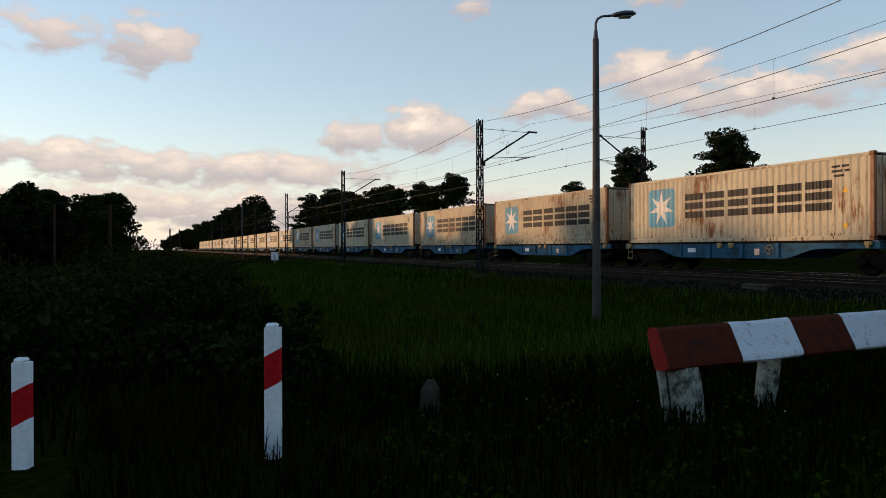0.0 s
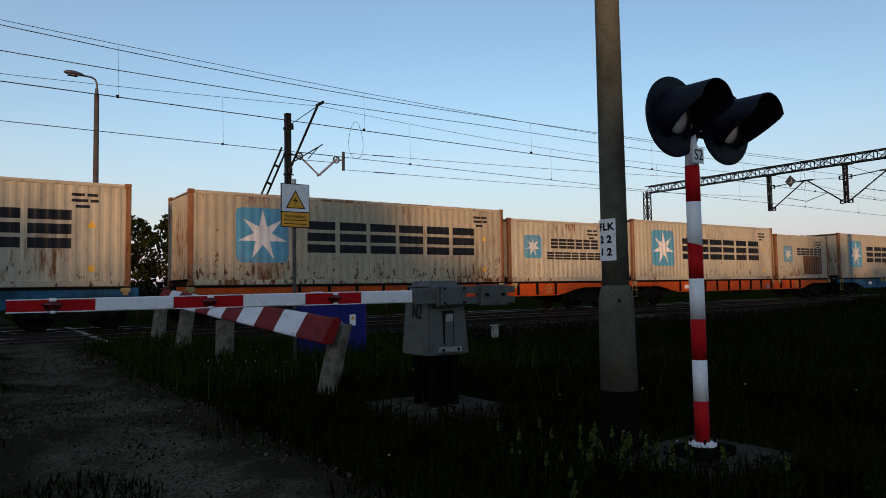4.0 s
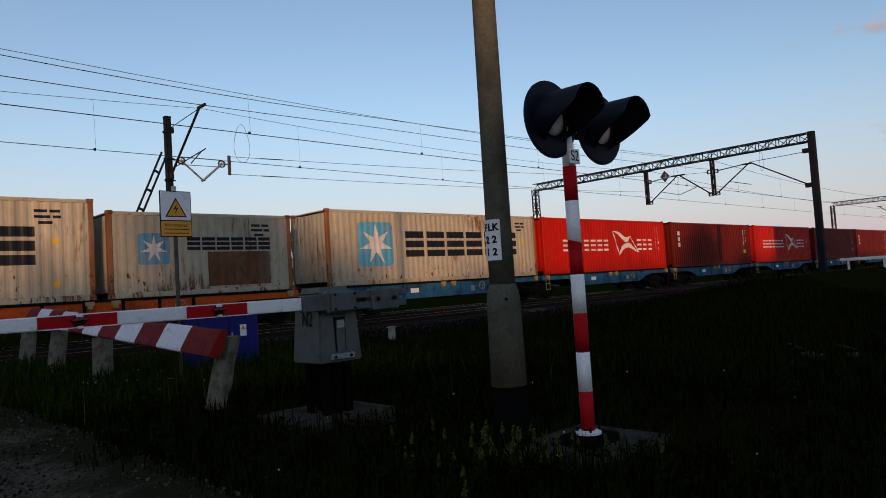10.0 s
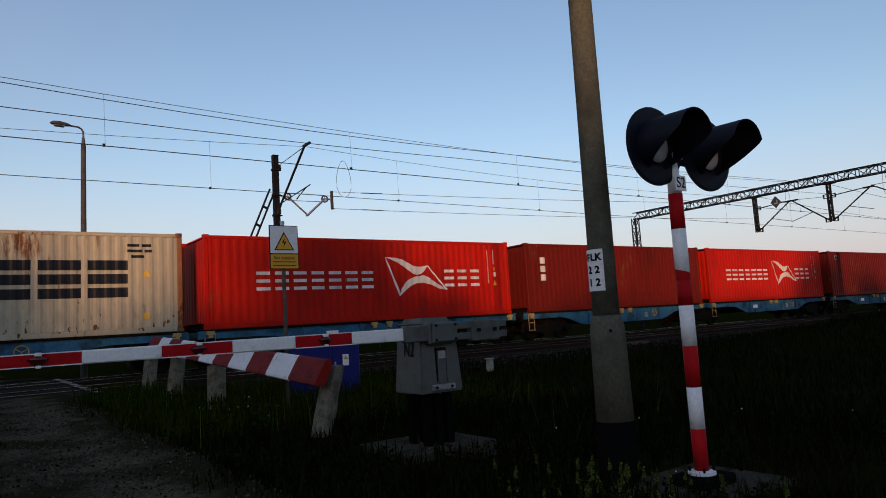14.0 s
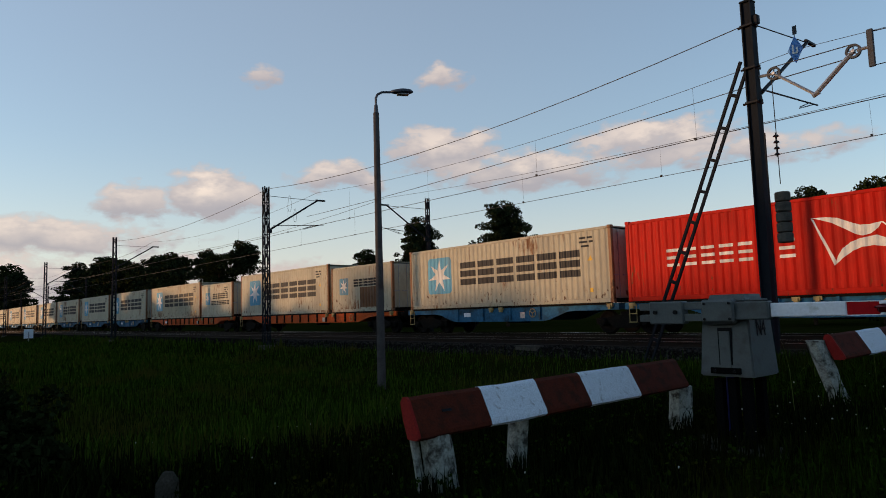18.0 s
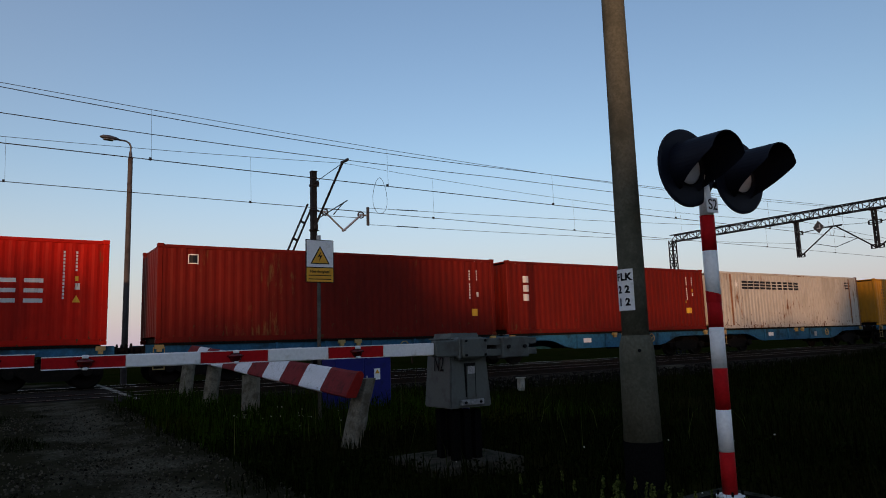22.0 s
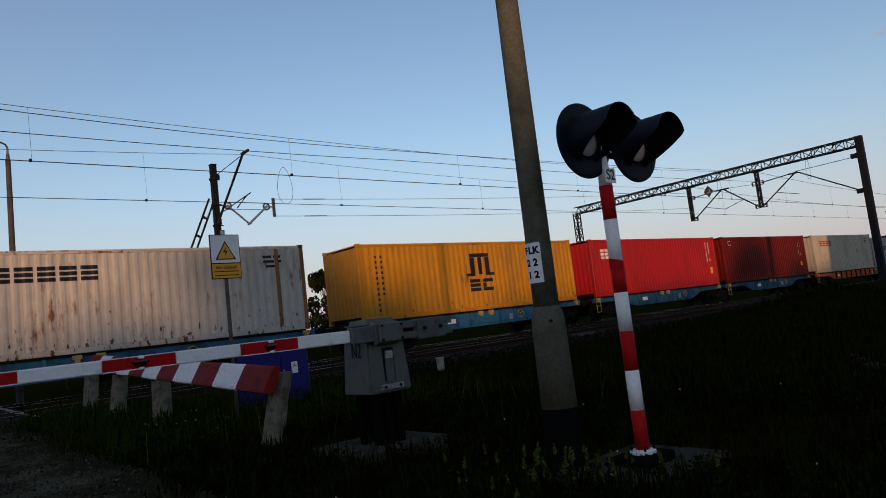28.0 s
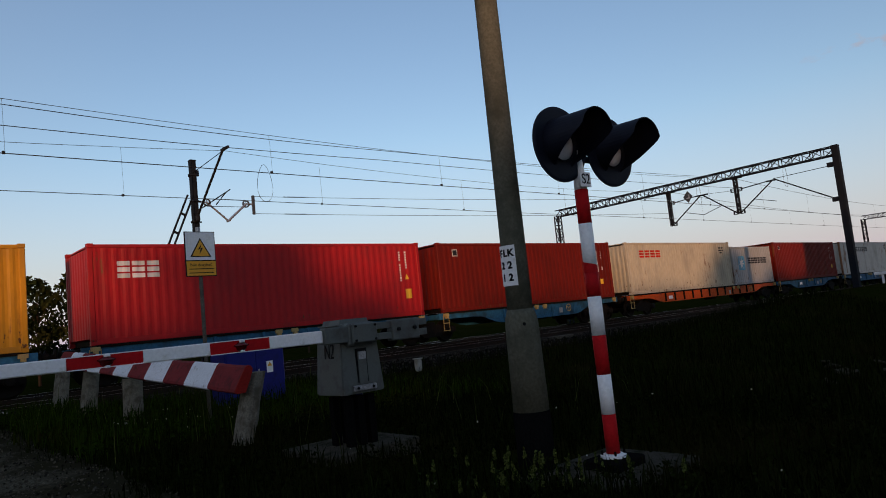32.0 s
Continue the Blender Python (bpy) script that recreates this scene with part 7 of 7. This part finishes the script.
# ---- trees and woods ----
def leaf_cloud(name, centres, count, size, seed, material, flat=0.6):
    """A crown of many small leaf clumps, scattered in puffs round the centres (x, y, z, radius)."""
    r = np.random.RandomState(seed)
    w = np.array([c[3] ** 2 for c in centres])
    idx = r.choice(len(centres), count, p=w / w.sum())
    C = np.array(centres)
    d = r.normal(size=(count, 3))
    d /= np.linalg.norm(d, axis=1)[:, None]
    rad = C[idx, 3] * (0.45 + 0.6 * r.rand(count) ** 0.6)
    d[:, 2] *= flat
    p = C[idx, :3] + d * rad[:, None]
    a = r.normal(size=(count, 3))
    a /= np.linalg.norm(a, axis=1)[:, None]
    b = np.cross(a, r.normal(size=(count, 3)))
    b /= np.linalg.norm(b, axis=1)[:, None]
    s = (size * (0.5 + r.rand(count)))[:, None]
    v = np.stack([p - a * s, p + b * s * 0.7, p + a * s, p - b * s * 0.7], 1).reshape(-1, 3)
    me = bpy.data.meshes.new(name)
    me.from_pydata(v.tolist(), [], np.arange(4 * count).reshape(-1, 4).tolist())
    me.materials.append(material)
    return me


def pine(seed, H=12.0, spread_=3.6, bare=0.5, count=9000, size=0.15, limbs=34, full=1.0):
    """A pine with a bare trunk and puffs of needles on crooked limbs."""
    r = random.Random(seed)
    t = thing("pine_tree", pose(0, 0, 0), "dark pine tree with a bare trunk and ragged crown", "tree", "pines")
    tr = bmesh.new()
    pts = [Vector((0.25 * r.uniform(-1, 1) * k / 6, 0.25 * r.uniform(-1, 1) * k / 6, -0.4 + (H * 0.92 + 0.4) * k / 6)) for k in range(7)]
    for k in range(6):
        rod(tr, pts[k], pts[k + 1], 0.20 * (1 - k / 7), 0.20 * (1 - (k + 1) / 7), seg=8)
    part("trunk", tr, M["bark"], t)
    lim = bmesh.new()
    cs = []
    for k in range(limbs):
        g_ = (k + r.random()) / limbs
        f = bare + (0.97 - bare) * g_
        a = k * 2.4 + r.uniform(-0.5, 0.5)
        reach = spread_ * (1 - 0.72 * g_ ** 1.5) * r.uniform(0.4, 1.25)
        base = Vector((0, 0, H * f * 0.95))
        tip = base + Vector((math.cos(a) * reach, math.sin(a) * reach, r.uniform(-0.1, 0.7)))
        rod(lim, base, tip, 0.06, 0.02, seg=5)
        cs.append((*tip, full * r.uniform(0.4, 0.8)))
        for q in (0.35, 0.68):
            if reach > 1.2:
                mid = base.lerp(tip, q)
                cs.append((mid.x + r.uniform(-0.4, 0.4), mid.y + r.uniform(-0.4, 0.4), mid.z + 0.2, full * r.uniform(0.5, 0.9)))
    cs.append((0, 0, H * 0.94, 1.0))
    part("branchwork", lim, M["bark"], t)
    part("crown", leaf_cloud("crown", cs, count, size, seed, M["needle"]), None, t)
    return t


def broadleaf(seed, H=11.0, spread_=3.8, low=0.25, count=4200, size=0.21, limbs=20):
    r = random.Random(seed)
    t = thing("broadleaf_tree", pose(0, 0, 0), "dark leafy tree with uneven crown", "tree", "broadleaf trees")
    tr = bmesh.new()
    rod(tr, (0, 0, -0.4), (0.1, 0, H * 0.5), 0.2, 0.12, seg=8)
    rod(tr, (0.1, 0, H * 0.5), (0, 0.1, H * 0.85), 0.12, 0.04, seg=6)
    part("trunk", tr, M["bark"], t)
    lim = bmesh.new()
    cs = []
    for k in range(limbs):
        f = r.uniform(low, 0.95)
        a = r.uniform(0, math.tau)
        wid = math.sin(math.pi * min(1, (f - low) / (1 - low) * 0.85 + 0.15))
        reach = spread_ * wid * r.uniform(0.3, 0.95)
        tip = Vector((math.cos(a) * reach, math.sin(a) * reach, H * f))
        rod(lim, (0, 0, H * f * 0.7), tip, 0.06, 0.02, seg=5)
        cs.append((*tip, r.uniform(0.9, 1.6)))
    part("branchwork", lim, M["bark"], t)
    part("crown", leaf_cloud("crown", cs, count, size, seed, M["leaf"], 0.8), None, t)
    return t


PINES = [pine(1), pine(2, bare=0.35, spread_=4.0), pine(3, bare=0.6, spread_=3.0)]
BROAD = [broadleaf(4), broadleaf(5, low=0.12), broadleaf(6, spread_=3.0)]
LONE = [pine(11, bare=0.14, spread_=4.4, count=40000, size=0.10, limbs=130, full=0.82), pine(15, bare=0.06, spread_=4.2, count=34000, size=0.10, limbs=110, full=0.78),
        pine(13, bare=0.62, spread_=2.6, count=14000, size=0.10, limbs=34, full=1.1), broadleaf(14, low=0.06, spread_=3.4, count=26000, size=0.12, limbs=44)]
used = set()


def plant(proto_, x, y, h, yaw, wide=1.0):
    H0 = 12.0 if proto_.name.startswith("pine") else 11.0
    if proto_ in used:
        o = copy_thing(proto_, pose(0, 0, 0))
    else:
        used.add(proto_)
        o = proto_
    k = h / H0
    o.matrix_basis = pose(x, y, height(x, y), 0, 0, yaw)
    o.scale = (k * wide, k * wide, k)
    return o


for kind, x, y, h, yaw, wd in (
        (LONE[0], -47.8, 50, 12.8, 70, 0.95), (LONE[1], -61.5, 50, 12.9, 50, 0.95), (LONE[3], -66.0, 53, 9.5, 10, 1.0), (LONE[1], -79.5, 55, 10.9, 80, 1.1),
        (LONE[2], -131.5, 60, 17.4, 30, 1.2), (LONE[2], -151.0, 60, 17.4, 140, 1.0), (LONE[3], -139.0, 58, 14.5, 44, 1.1),
        (LONE[1], -19.0, 50, 9.6, 200, 0.9), (LONE[3], -15.0, 50.5, 9.0, 80, 0.9),
        (BROAD[1], 10.8, 45, 6.6, 0, 0.85), (BROAD[0], 26.5, 46, 6.4, 120, 0.8), (BROAD[2], 9.0, 46, 6.0, 70, 0.9), (PINES[0], 25.0, 52, 7.0, 40, 1.0), (BROAD[1], 13.7, 45, 6.7, 200, 0.6)):
    plant(kind, x, y, h, yaw, wd)
# edge of the wood across the tracks
rng = random.Random(21)
for k in range(20):
    f = k / 19
    plant(rng.choice(PINES + BROAD), lerp(-165, -260, f) + rng.uniform(-4, 4), lerp(56, 62, rng.random()), rng.uniform(15, 19) * (1 + 0.25 * f), rng.uniform(0, 360), rng.uniform(0.9, 1.25))
for k in range(34):
    f = k / 33
    plant(rng.choice(PINES + BROAD), lerp(-270, -900, f ** 1.5) + rng.uniform(-5, 5), lerp(36, 42, rng.random()) + 8 * f, rng.uniform(17, 23) * (1 + 0.1 * f), rng.uniform(0, 360), rng.uniform(1.0, 1.4))
for k in range(22):
    f = k / 21
    plant(rng.choice(PINES + BROAD), lerp(-760, -1750, f) + rng.uniform(-15, 15), 38 + rng.uniform(-2, 6), rng.uniform(20, 25), rng.uniform(0, 360), rng.uniform(1.2, 1.6))
# wood on the near side, to the left
for k in range(44):
    f = k / 43
    plant(rng.choice(PINES + BROAD), lerp(-62, -128, f) + rng.uniform(-5, 5), lerp(-26, -5.0, f) - abs(rng.gauss(0, 3.0)), lerp(6.8, 10.6, f) * rng.uniform(0.85, 1.15), rng.uniform(0, 360), rng.uniform(1.0, 1.4))
for k in range(40):
    f = k / 39
    plant(BROAD[1], lerp(-66, -128, f) + rng.uniform(-3, 3), lerp(-25, -5.0, f) - rng.uniform(0, 6), lerp(4.6, 7.5, f) * rng.uniform(0.8, 1.1), rng.uniform(0, 360), 1.4)
for x, y, h in ((-100, -3.4, 9.8), (-112, -3.8, 10.8), (-90, -3.9, 8.6), (-82, -5.4, 7.4), (-122, -5.2, 11.2), (-106, -6, 9.8)):
    plant(BROAD[1], x, y, h, x * 7.0, 1.0)
# hedge and trees behind the viewer: the low sun comes over them and through their tops in patches
for k in range(44):
    x = lerp(-150, 22, k / 43)
    plant(BROAD[1], x + rng.uniform(-1, 1), -60 + rng.uniform(-2, 2), rng.uniform(11.3, 12.2) - (0.15 if -52 < x < -44 else 0), rng.uniform(0, 360), rng.uniform(1.4, 1.7))
for x, h in ((-128, 14), (-112, 12), (-101, 15), (-88, 13), (-72, 15), (-66, 13.5), (-61, 16), (-58, 14), (-38, 12.5), (-24, 15), (-20, 14), (-6, 13), (6, 15)):
    plant(rng.choice(PINES + BROAD), x, -66 + rng.uniform(-4, 4), h, rng.uniform(0, 360), rng.uniform(0.8, 1.1))


def bush(x, y, w, h, seed, n=900):
    t = thing("bush", pose(x, y, height(x, y)), "low dark bramble bush in the grass", "bush", "bushes")
    r = random.Random(seed)
    cs = [(r.uniform(-w, w) * 0.6, r.uniform(-w, w) * 0.6, h * r.uniform(0.3, 0.75), h * r.uniform(0.3, 0.5)) for _ in range(9)]
    st = bmesh.new()
    for c in cs:
        rod(st, (c[0] * 0.2, c[1] * 0.2, -0.1), c[:3], 0.014, 0.006, seg=5)
    part("stem_clump", st, M["bark"], t)
    part("foliage", leaf_cloud("leaves", cs, n, 0.055, seed, M["leaf"], 0.8), None, t)


for i, (x, y, w, h) in enumerate(((-9.2, 1.0, 1.1, 0.75), (-11.2, 0.6, 1.3, 0.9), (-13.5, 1.6, 1.4, 0.8), (-10.4, 2.4, 1.0, 0.6), (-16.5, 0.2, 1.8, 1.5), (-19.5, 1.0, 2.0, 1.6), (-22.5, -1.2, 2.2, 2.0), (-26, 0.5, 2.4, 1.9), (-31, 0.0, 2.6, 2.2), (-14.5, -2.5, 2.0, 1.8), (-8.6, -1.0, 1.2, 0.9), (-12.0, -1.2, 1.6, 1.2), (-18.0, -2.4, 2.2, 1.9), (-24.5, 2.2, 2.2, 1.4), (-29.0, 2.6, 2.4, 1.6), (-35.0, 2.4, 2.8, 2.0), (-21.0, 2.6, 1.7, 1.0), (-38.0, -2.0, 3.2, 2.6), (-44.0, 1.5, 3.4, 2.6), (-7.4, 1.9, 0.8, 0.5), (-16.0, 3.0, 1.4, 0.8))):
    bush(x, y, w, h, 60 + i, 1600)


# wooden line poles at the wood's edge
for x, y, zt in ((-47, -1.55, 3.7), (-62, -6.2, 4.6), (-95, 3.2, 3.6), (-150, 6.5, 5.0)):
    t = thing("line_pole", pose(x, y, height(x, y)), "weathered wooden line pole at the wood's edge", "pole", "line poles")
    part("pole", rod(bmesh.new(), (0, 0, -0.3), (0, 0, zt - height(x, y)), 0.11, 0.09, seg=8), M["bark"], t)


# ---- grass and weeds ----
def blades(name, n, area, hmin, hmax, wid, seed, material, label, keep, lean=0.55, base=height):
    """Bent grass blades rooted on the ground."""
    r = np.random.RandomState(seed)
    xs = area[0] + (area[1] - area[0]) * r.rand(n)
    ys = area[2] + (area[3] - area[2]) * r.rand(n)
    pts = [(x, y) for x, y in zip(xs, ys) if keep(x, y, r)]
    m = len(pts)
    P0 = np.array([(x, y, base(x, y) - 0.01) for x, y in pts])
    a = r.rand(m) * math.tau
    side = np.stack([np.cos(a), np.sin(a), np.zeros(m)], 1)
    dirn = np.stack([-np.sin(a), np.cos(a), np.zeros(m)], 1) * (lean * r.rand(m))[:, None]
    h = hmin + (hmax - hmin) * r.rand(m) ** 1.7
    up = np.array([0, 0, 1.0])
    w = wid * (0.6 + 0.8 * r.rand(m))
    b0 = P0 - side * w[:, None]
    b1 = P0 + side * w[:, None]
    mid = P0 + (up * 0.6 + dirn * 0.35) * h[:, None]
    m0, m1 = mid - side * (w * 0.7)[:, None], mid + side * (w * 0.7)[:, None]
    tip = P0 + (up * 0.92 + dirn) * h[:, None]
    v = np.stack([b0, b1, m1, m0, tip], 1).reshape(-1, 3)
    k = np.arange(m) * 5
    faces = [f for i in k.tolist() for f in ((i, i + 1, i + 2, i + 3), (i + 3, i + 2, i + 4))]
    me = bpy.data.meshes.new(name)
    me.from_pydata(v.tolist(), [], faces)
    return plain(name, me, material, label, "grass", "stuff")


def off_road(x, y, r):
    e = abs(x - 0.35)
    if 4.02 < x < 5.3 and 4.0 < y < 4.98 or 3.35 < x < 4.4 and 6.3 < y < 7.45:
        return False
    if y > 16.9 or -2.3 < x < 3.0 and y > 16.3:
        return False
    return e > 1.75 + 0.35 * noise.noise((y * 0.8, x * 0.2, 5)) - 0.15 * r.rand()


# Where the verge, bank and wood foot lie dark, the blades carry shade as colour.
blades("verge_grass", 10000, (-7, 0.3, 0.2, 3), 0.06, 0.30, 0.006, 9, M["shaded_blade"], "dark shaded grass at the verge", off_road)
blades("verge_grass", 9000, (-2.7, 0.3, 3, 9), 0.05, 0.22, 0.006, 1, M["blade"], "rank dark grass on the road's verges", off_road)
blades("verge_grass", 15000, (-7, -2.5, 3, 9), 0.06, 0.30, 0.006, 14, M["shaded_blade"], "very dark grass under the guard bars", off_road)
blades("verge_grass", 28000, (0.4, 8, 0.2, 9), 0.06, 0.30, 0.006, 8, M["shaded_blade"], "very dark matted grass round the signal and pole", off_road)
blades("verge_grass", 34000, (-8, 10, 9, 17), 0.10, 0.42, 0.008, 2, M["blade"], "tall dark grass between road and track", off_road)
blades("meadow_grass", 42000, (-30, -6, -4, 16.5), 0.10, 0.42, 0.010, 3, M["meadow"], "dark meadow grass beside the line", lambda x, y, r: off_road(x, y, r) and y > 2.6 + 0.09 * (-x - 6) * 0.3 + 0.8 * noise.noise((x * 0.3, y * 0.3, 2)))
blades("rough_grass", 20000, (-30, -5, -5, 4.2), 0.12, 0.5, 0.010, 13, M["shaded_blade"], "dark rough grass at the foot of the wood", lambda x, y, r: off_road(x, y, r) and y < 3.0 + 0.8 * noise.noise((x * 0.3, y * 0.3, 2)))
blades("meadow_grass", 40000, (7, 34, -2, 17), 0.12, 0.5, 0.010, 4, M["shaded_blade"], "dark rough grass on the bank", off_road)
blades("far_grass", 30000, (-85, -30, 1, 16.5), 0.2, 0.6, 0.03, 5, M["meadow"], "dark meadow grass further along the line", off_road)
blades("centre_grass", 16000, (-0.45, 1.25, 5.2, 15.5), 0.02, 0.10, 0.006, 6, M["shaded_blade"], "tufts of dark grass on the hump between the wheel tracks", lambda x, y, r: noise.noise((x * 1.6, y * 0.8, 9)) > 0.08 + 0.9 * (x - 0.4) ** 2 + 0.12 * r.rand(), 0.9, rut)
blades("edge_grass", 14000, (-1.75, 2.45, 3.6, 15.5), 0.02, 0.13, 0.006, 16, M["shaded_blade"], "short dark grass creeping in from the road's edges", lambda x, y, r: abs(x - 0.35) > 1.45 + 0.5 * noise.noise((x * 0.7, y * 0.8, 3)) + 0.35 * r.rand() and abs(x - 0.35) < 2.1, 0.9, rut)
blades("dry_stalks", 320, (-12, 9, 6, 16), 0.4, 0.85, 0.0035, 7, M["weed"], "dry pale grass stalks", off_road, 0.8)


def weed_patch(name, n, area, size, seed, material, label):
    """Low broad-leaved weeds: clumps of small leaves close over the ground."""
    r = np.random.RandomState(seed)
    cs = []
    while len(cs) < n:
        x, y = area[0] + (area[1] - area[0]) * r.rand(), area[2] + (area[3] - area[2]) * r.rand()
        if off_road(x, y, r) and noise.noise((x * 0.9, y * 0.9, seed)) > -0.1:
            h = 0.03 + 0.16 * r.rand() ** 2
            cs.append((x, y, height(x, y) + h, 0.05 + 0.07 * r.rand()))
    me = leaf_cloud(name, cs, n * 16, size, seed, material, 0.7)
    return tagged(new(name, me), label, "weeds", "", "stuff")


weed_patch("verge_weeds", 900, (-7, 0, 1.5, 9.5), 0.016, 41, M["blade"], "low leafy weeds along the road's edge")
weed_patch("verge_weeds", 700, (-6, 0, 9.5, 16), 0.020, 42, M["blade"], "low leafy weeds between road and track")
weed_patch("verge_weeds", 900, (1.5, 8, 1.5, 9.5), 0.016, 43, M["shaded_blade"], "dark leafy weeds round the signal and pole")
weed_patch("verge_weeds", 700, (2, 9, 9.5, 16), 0.020, 44, M["blade"], "low leafy weeds round the blue cabinet")


def weed(x, y, h, seed):
    """A mullein-like weed: a stem with a spike of yellowish buds and a few leaves."""
    r = random.Random(seed)
    t = thing("weed", pose(x, y, height(x, y), r.uniform(-8, 8), r.uniform(-8, 8), 0), "yellow-green flowering weed in the verge", "weed", "weeds by the signal")
    part("stem", rod(bmesh.new(), (0, 0, -0.05), (0, 0, h), 0.004, 0.002, seg=5), M["blade"], t)
    part("flower_spike", leaf_cloud("spike", [(0, 0, h - 0.01 - 0.012 * k, 0.006 + 0.0012 * k) for k in range(6)], 60, 0.008, seed, M["weed"], 1.0), None, t)
    part("foliage", leaf_cloud("leaves", [(0, 0, h * 0.25, 0.04), (0, 0, h * 0.5, 0.03)], 20, 0.014, seed + 1, M["leaf"], 0.8), None, t)


rng = random.Random(33)
for i in range(46):
    weed(rng.gauss(3.55, 0.35), rng.gauss(4.25, 0.4), rng.uniform(0.15, 0.33), 200 + i)
pl = []
for i in range(110):
    cx, cy, sp = rng.choice(((-2.9, 9.6, 0.7), (-2.75, 7.3, 0.5), (3.6, 10.3, 0.5), (-6, 5, 1.6), (4.5, 5.5, 1.5)))
    x, y = rng.gauss(cx, sp), rng.gauss(cy, sp)
    if off_road(x, y, np.random):
        pl.append((x, y, height(x, y) + rng.uniform(0.12, 0.3)))
scatter_stones("wild_flowers", pl, 0.007, M["flower"], "tiny pale wild flowers among the grass")


# ---- what moves ----
def motions():
    """The train rolls to the left at about 19 km/h; its wheels turn with it."""
    times = [4.0 * i for i in range(9)]
    for ob, s, z, y in TRAIN:
        walk(ob, [(t, pose(s - gone(t), y, z)) for t in times])
    kept = {}
    for ws in WHEELSETS:
        p = ws.matrix_basis.translation.copy()
        key = round(p.x, 3)
        if key not in kept:
            walk(ws, [(0.1 * i, Matrix.Translation(p) @ Matrix.Rotation(-gone(0.1 * i) / 0.46, 4, "Y")) for i in range(321)])
            kept[key] = ws.animation_data
        else:
            ws.rotation_mode = "QUATERNION"
            ws.animation_data_create()
            ws.animation_data.action = kept[key].action
            ws.animation_data.action_slot = kept[key].action_slot


motions()
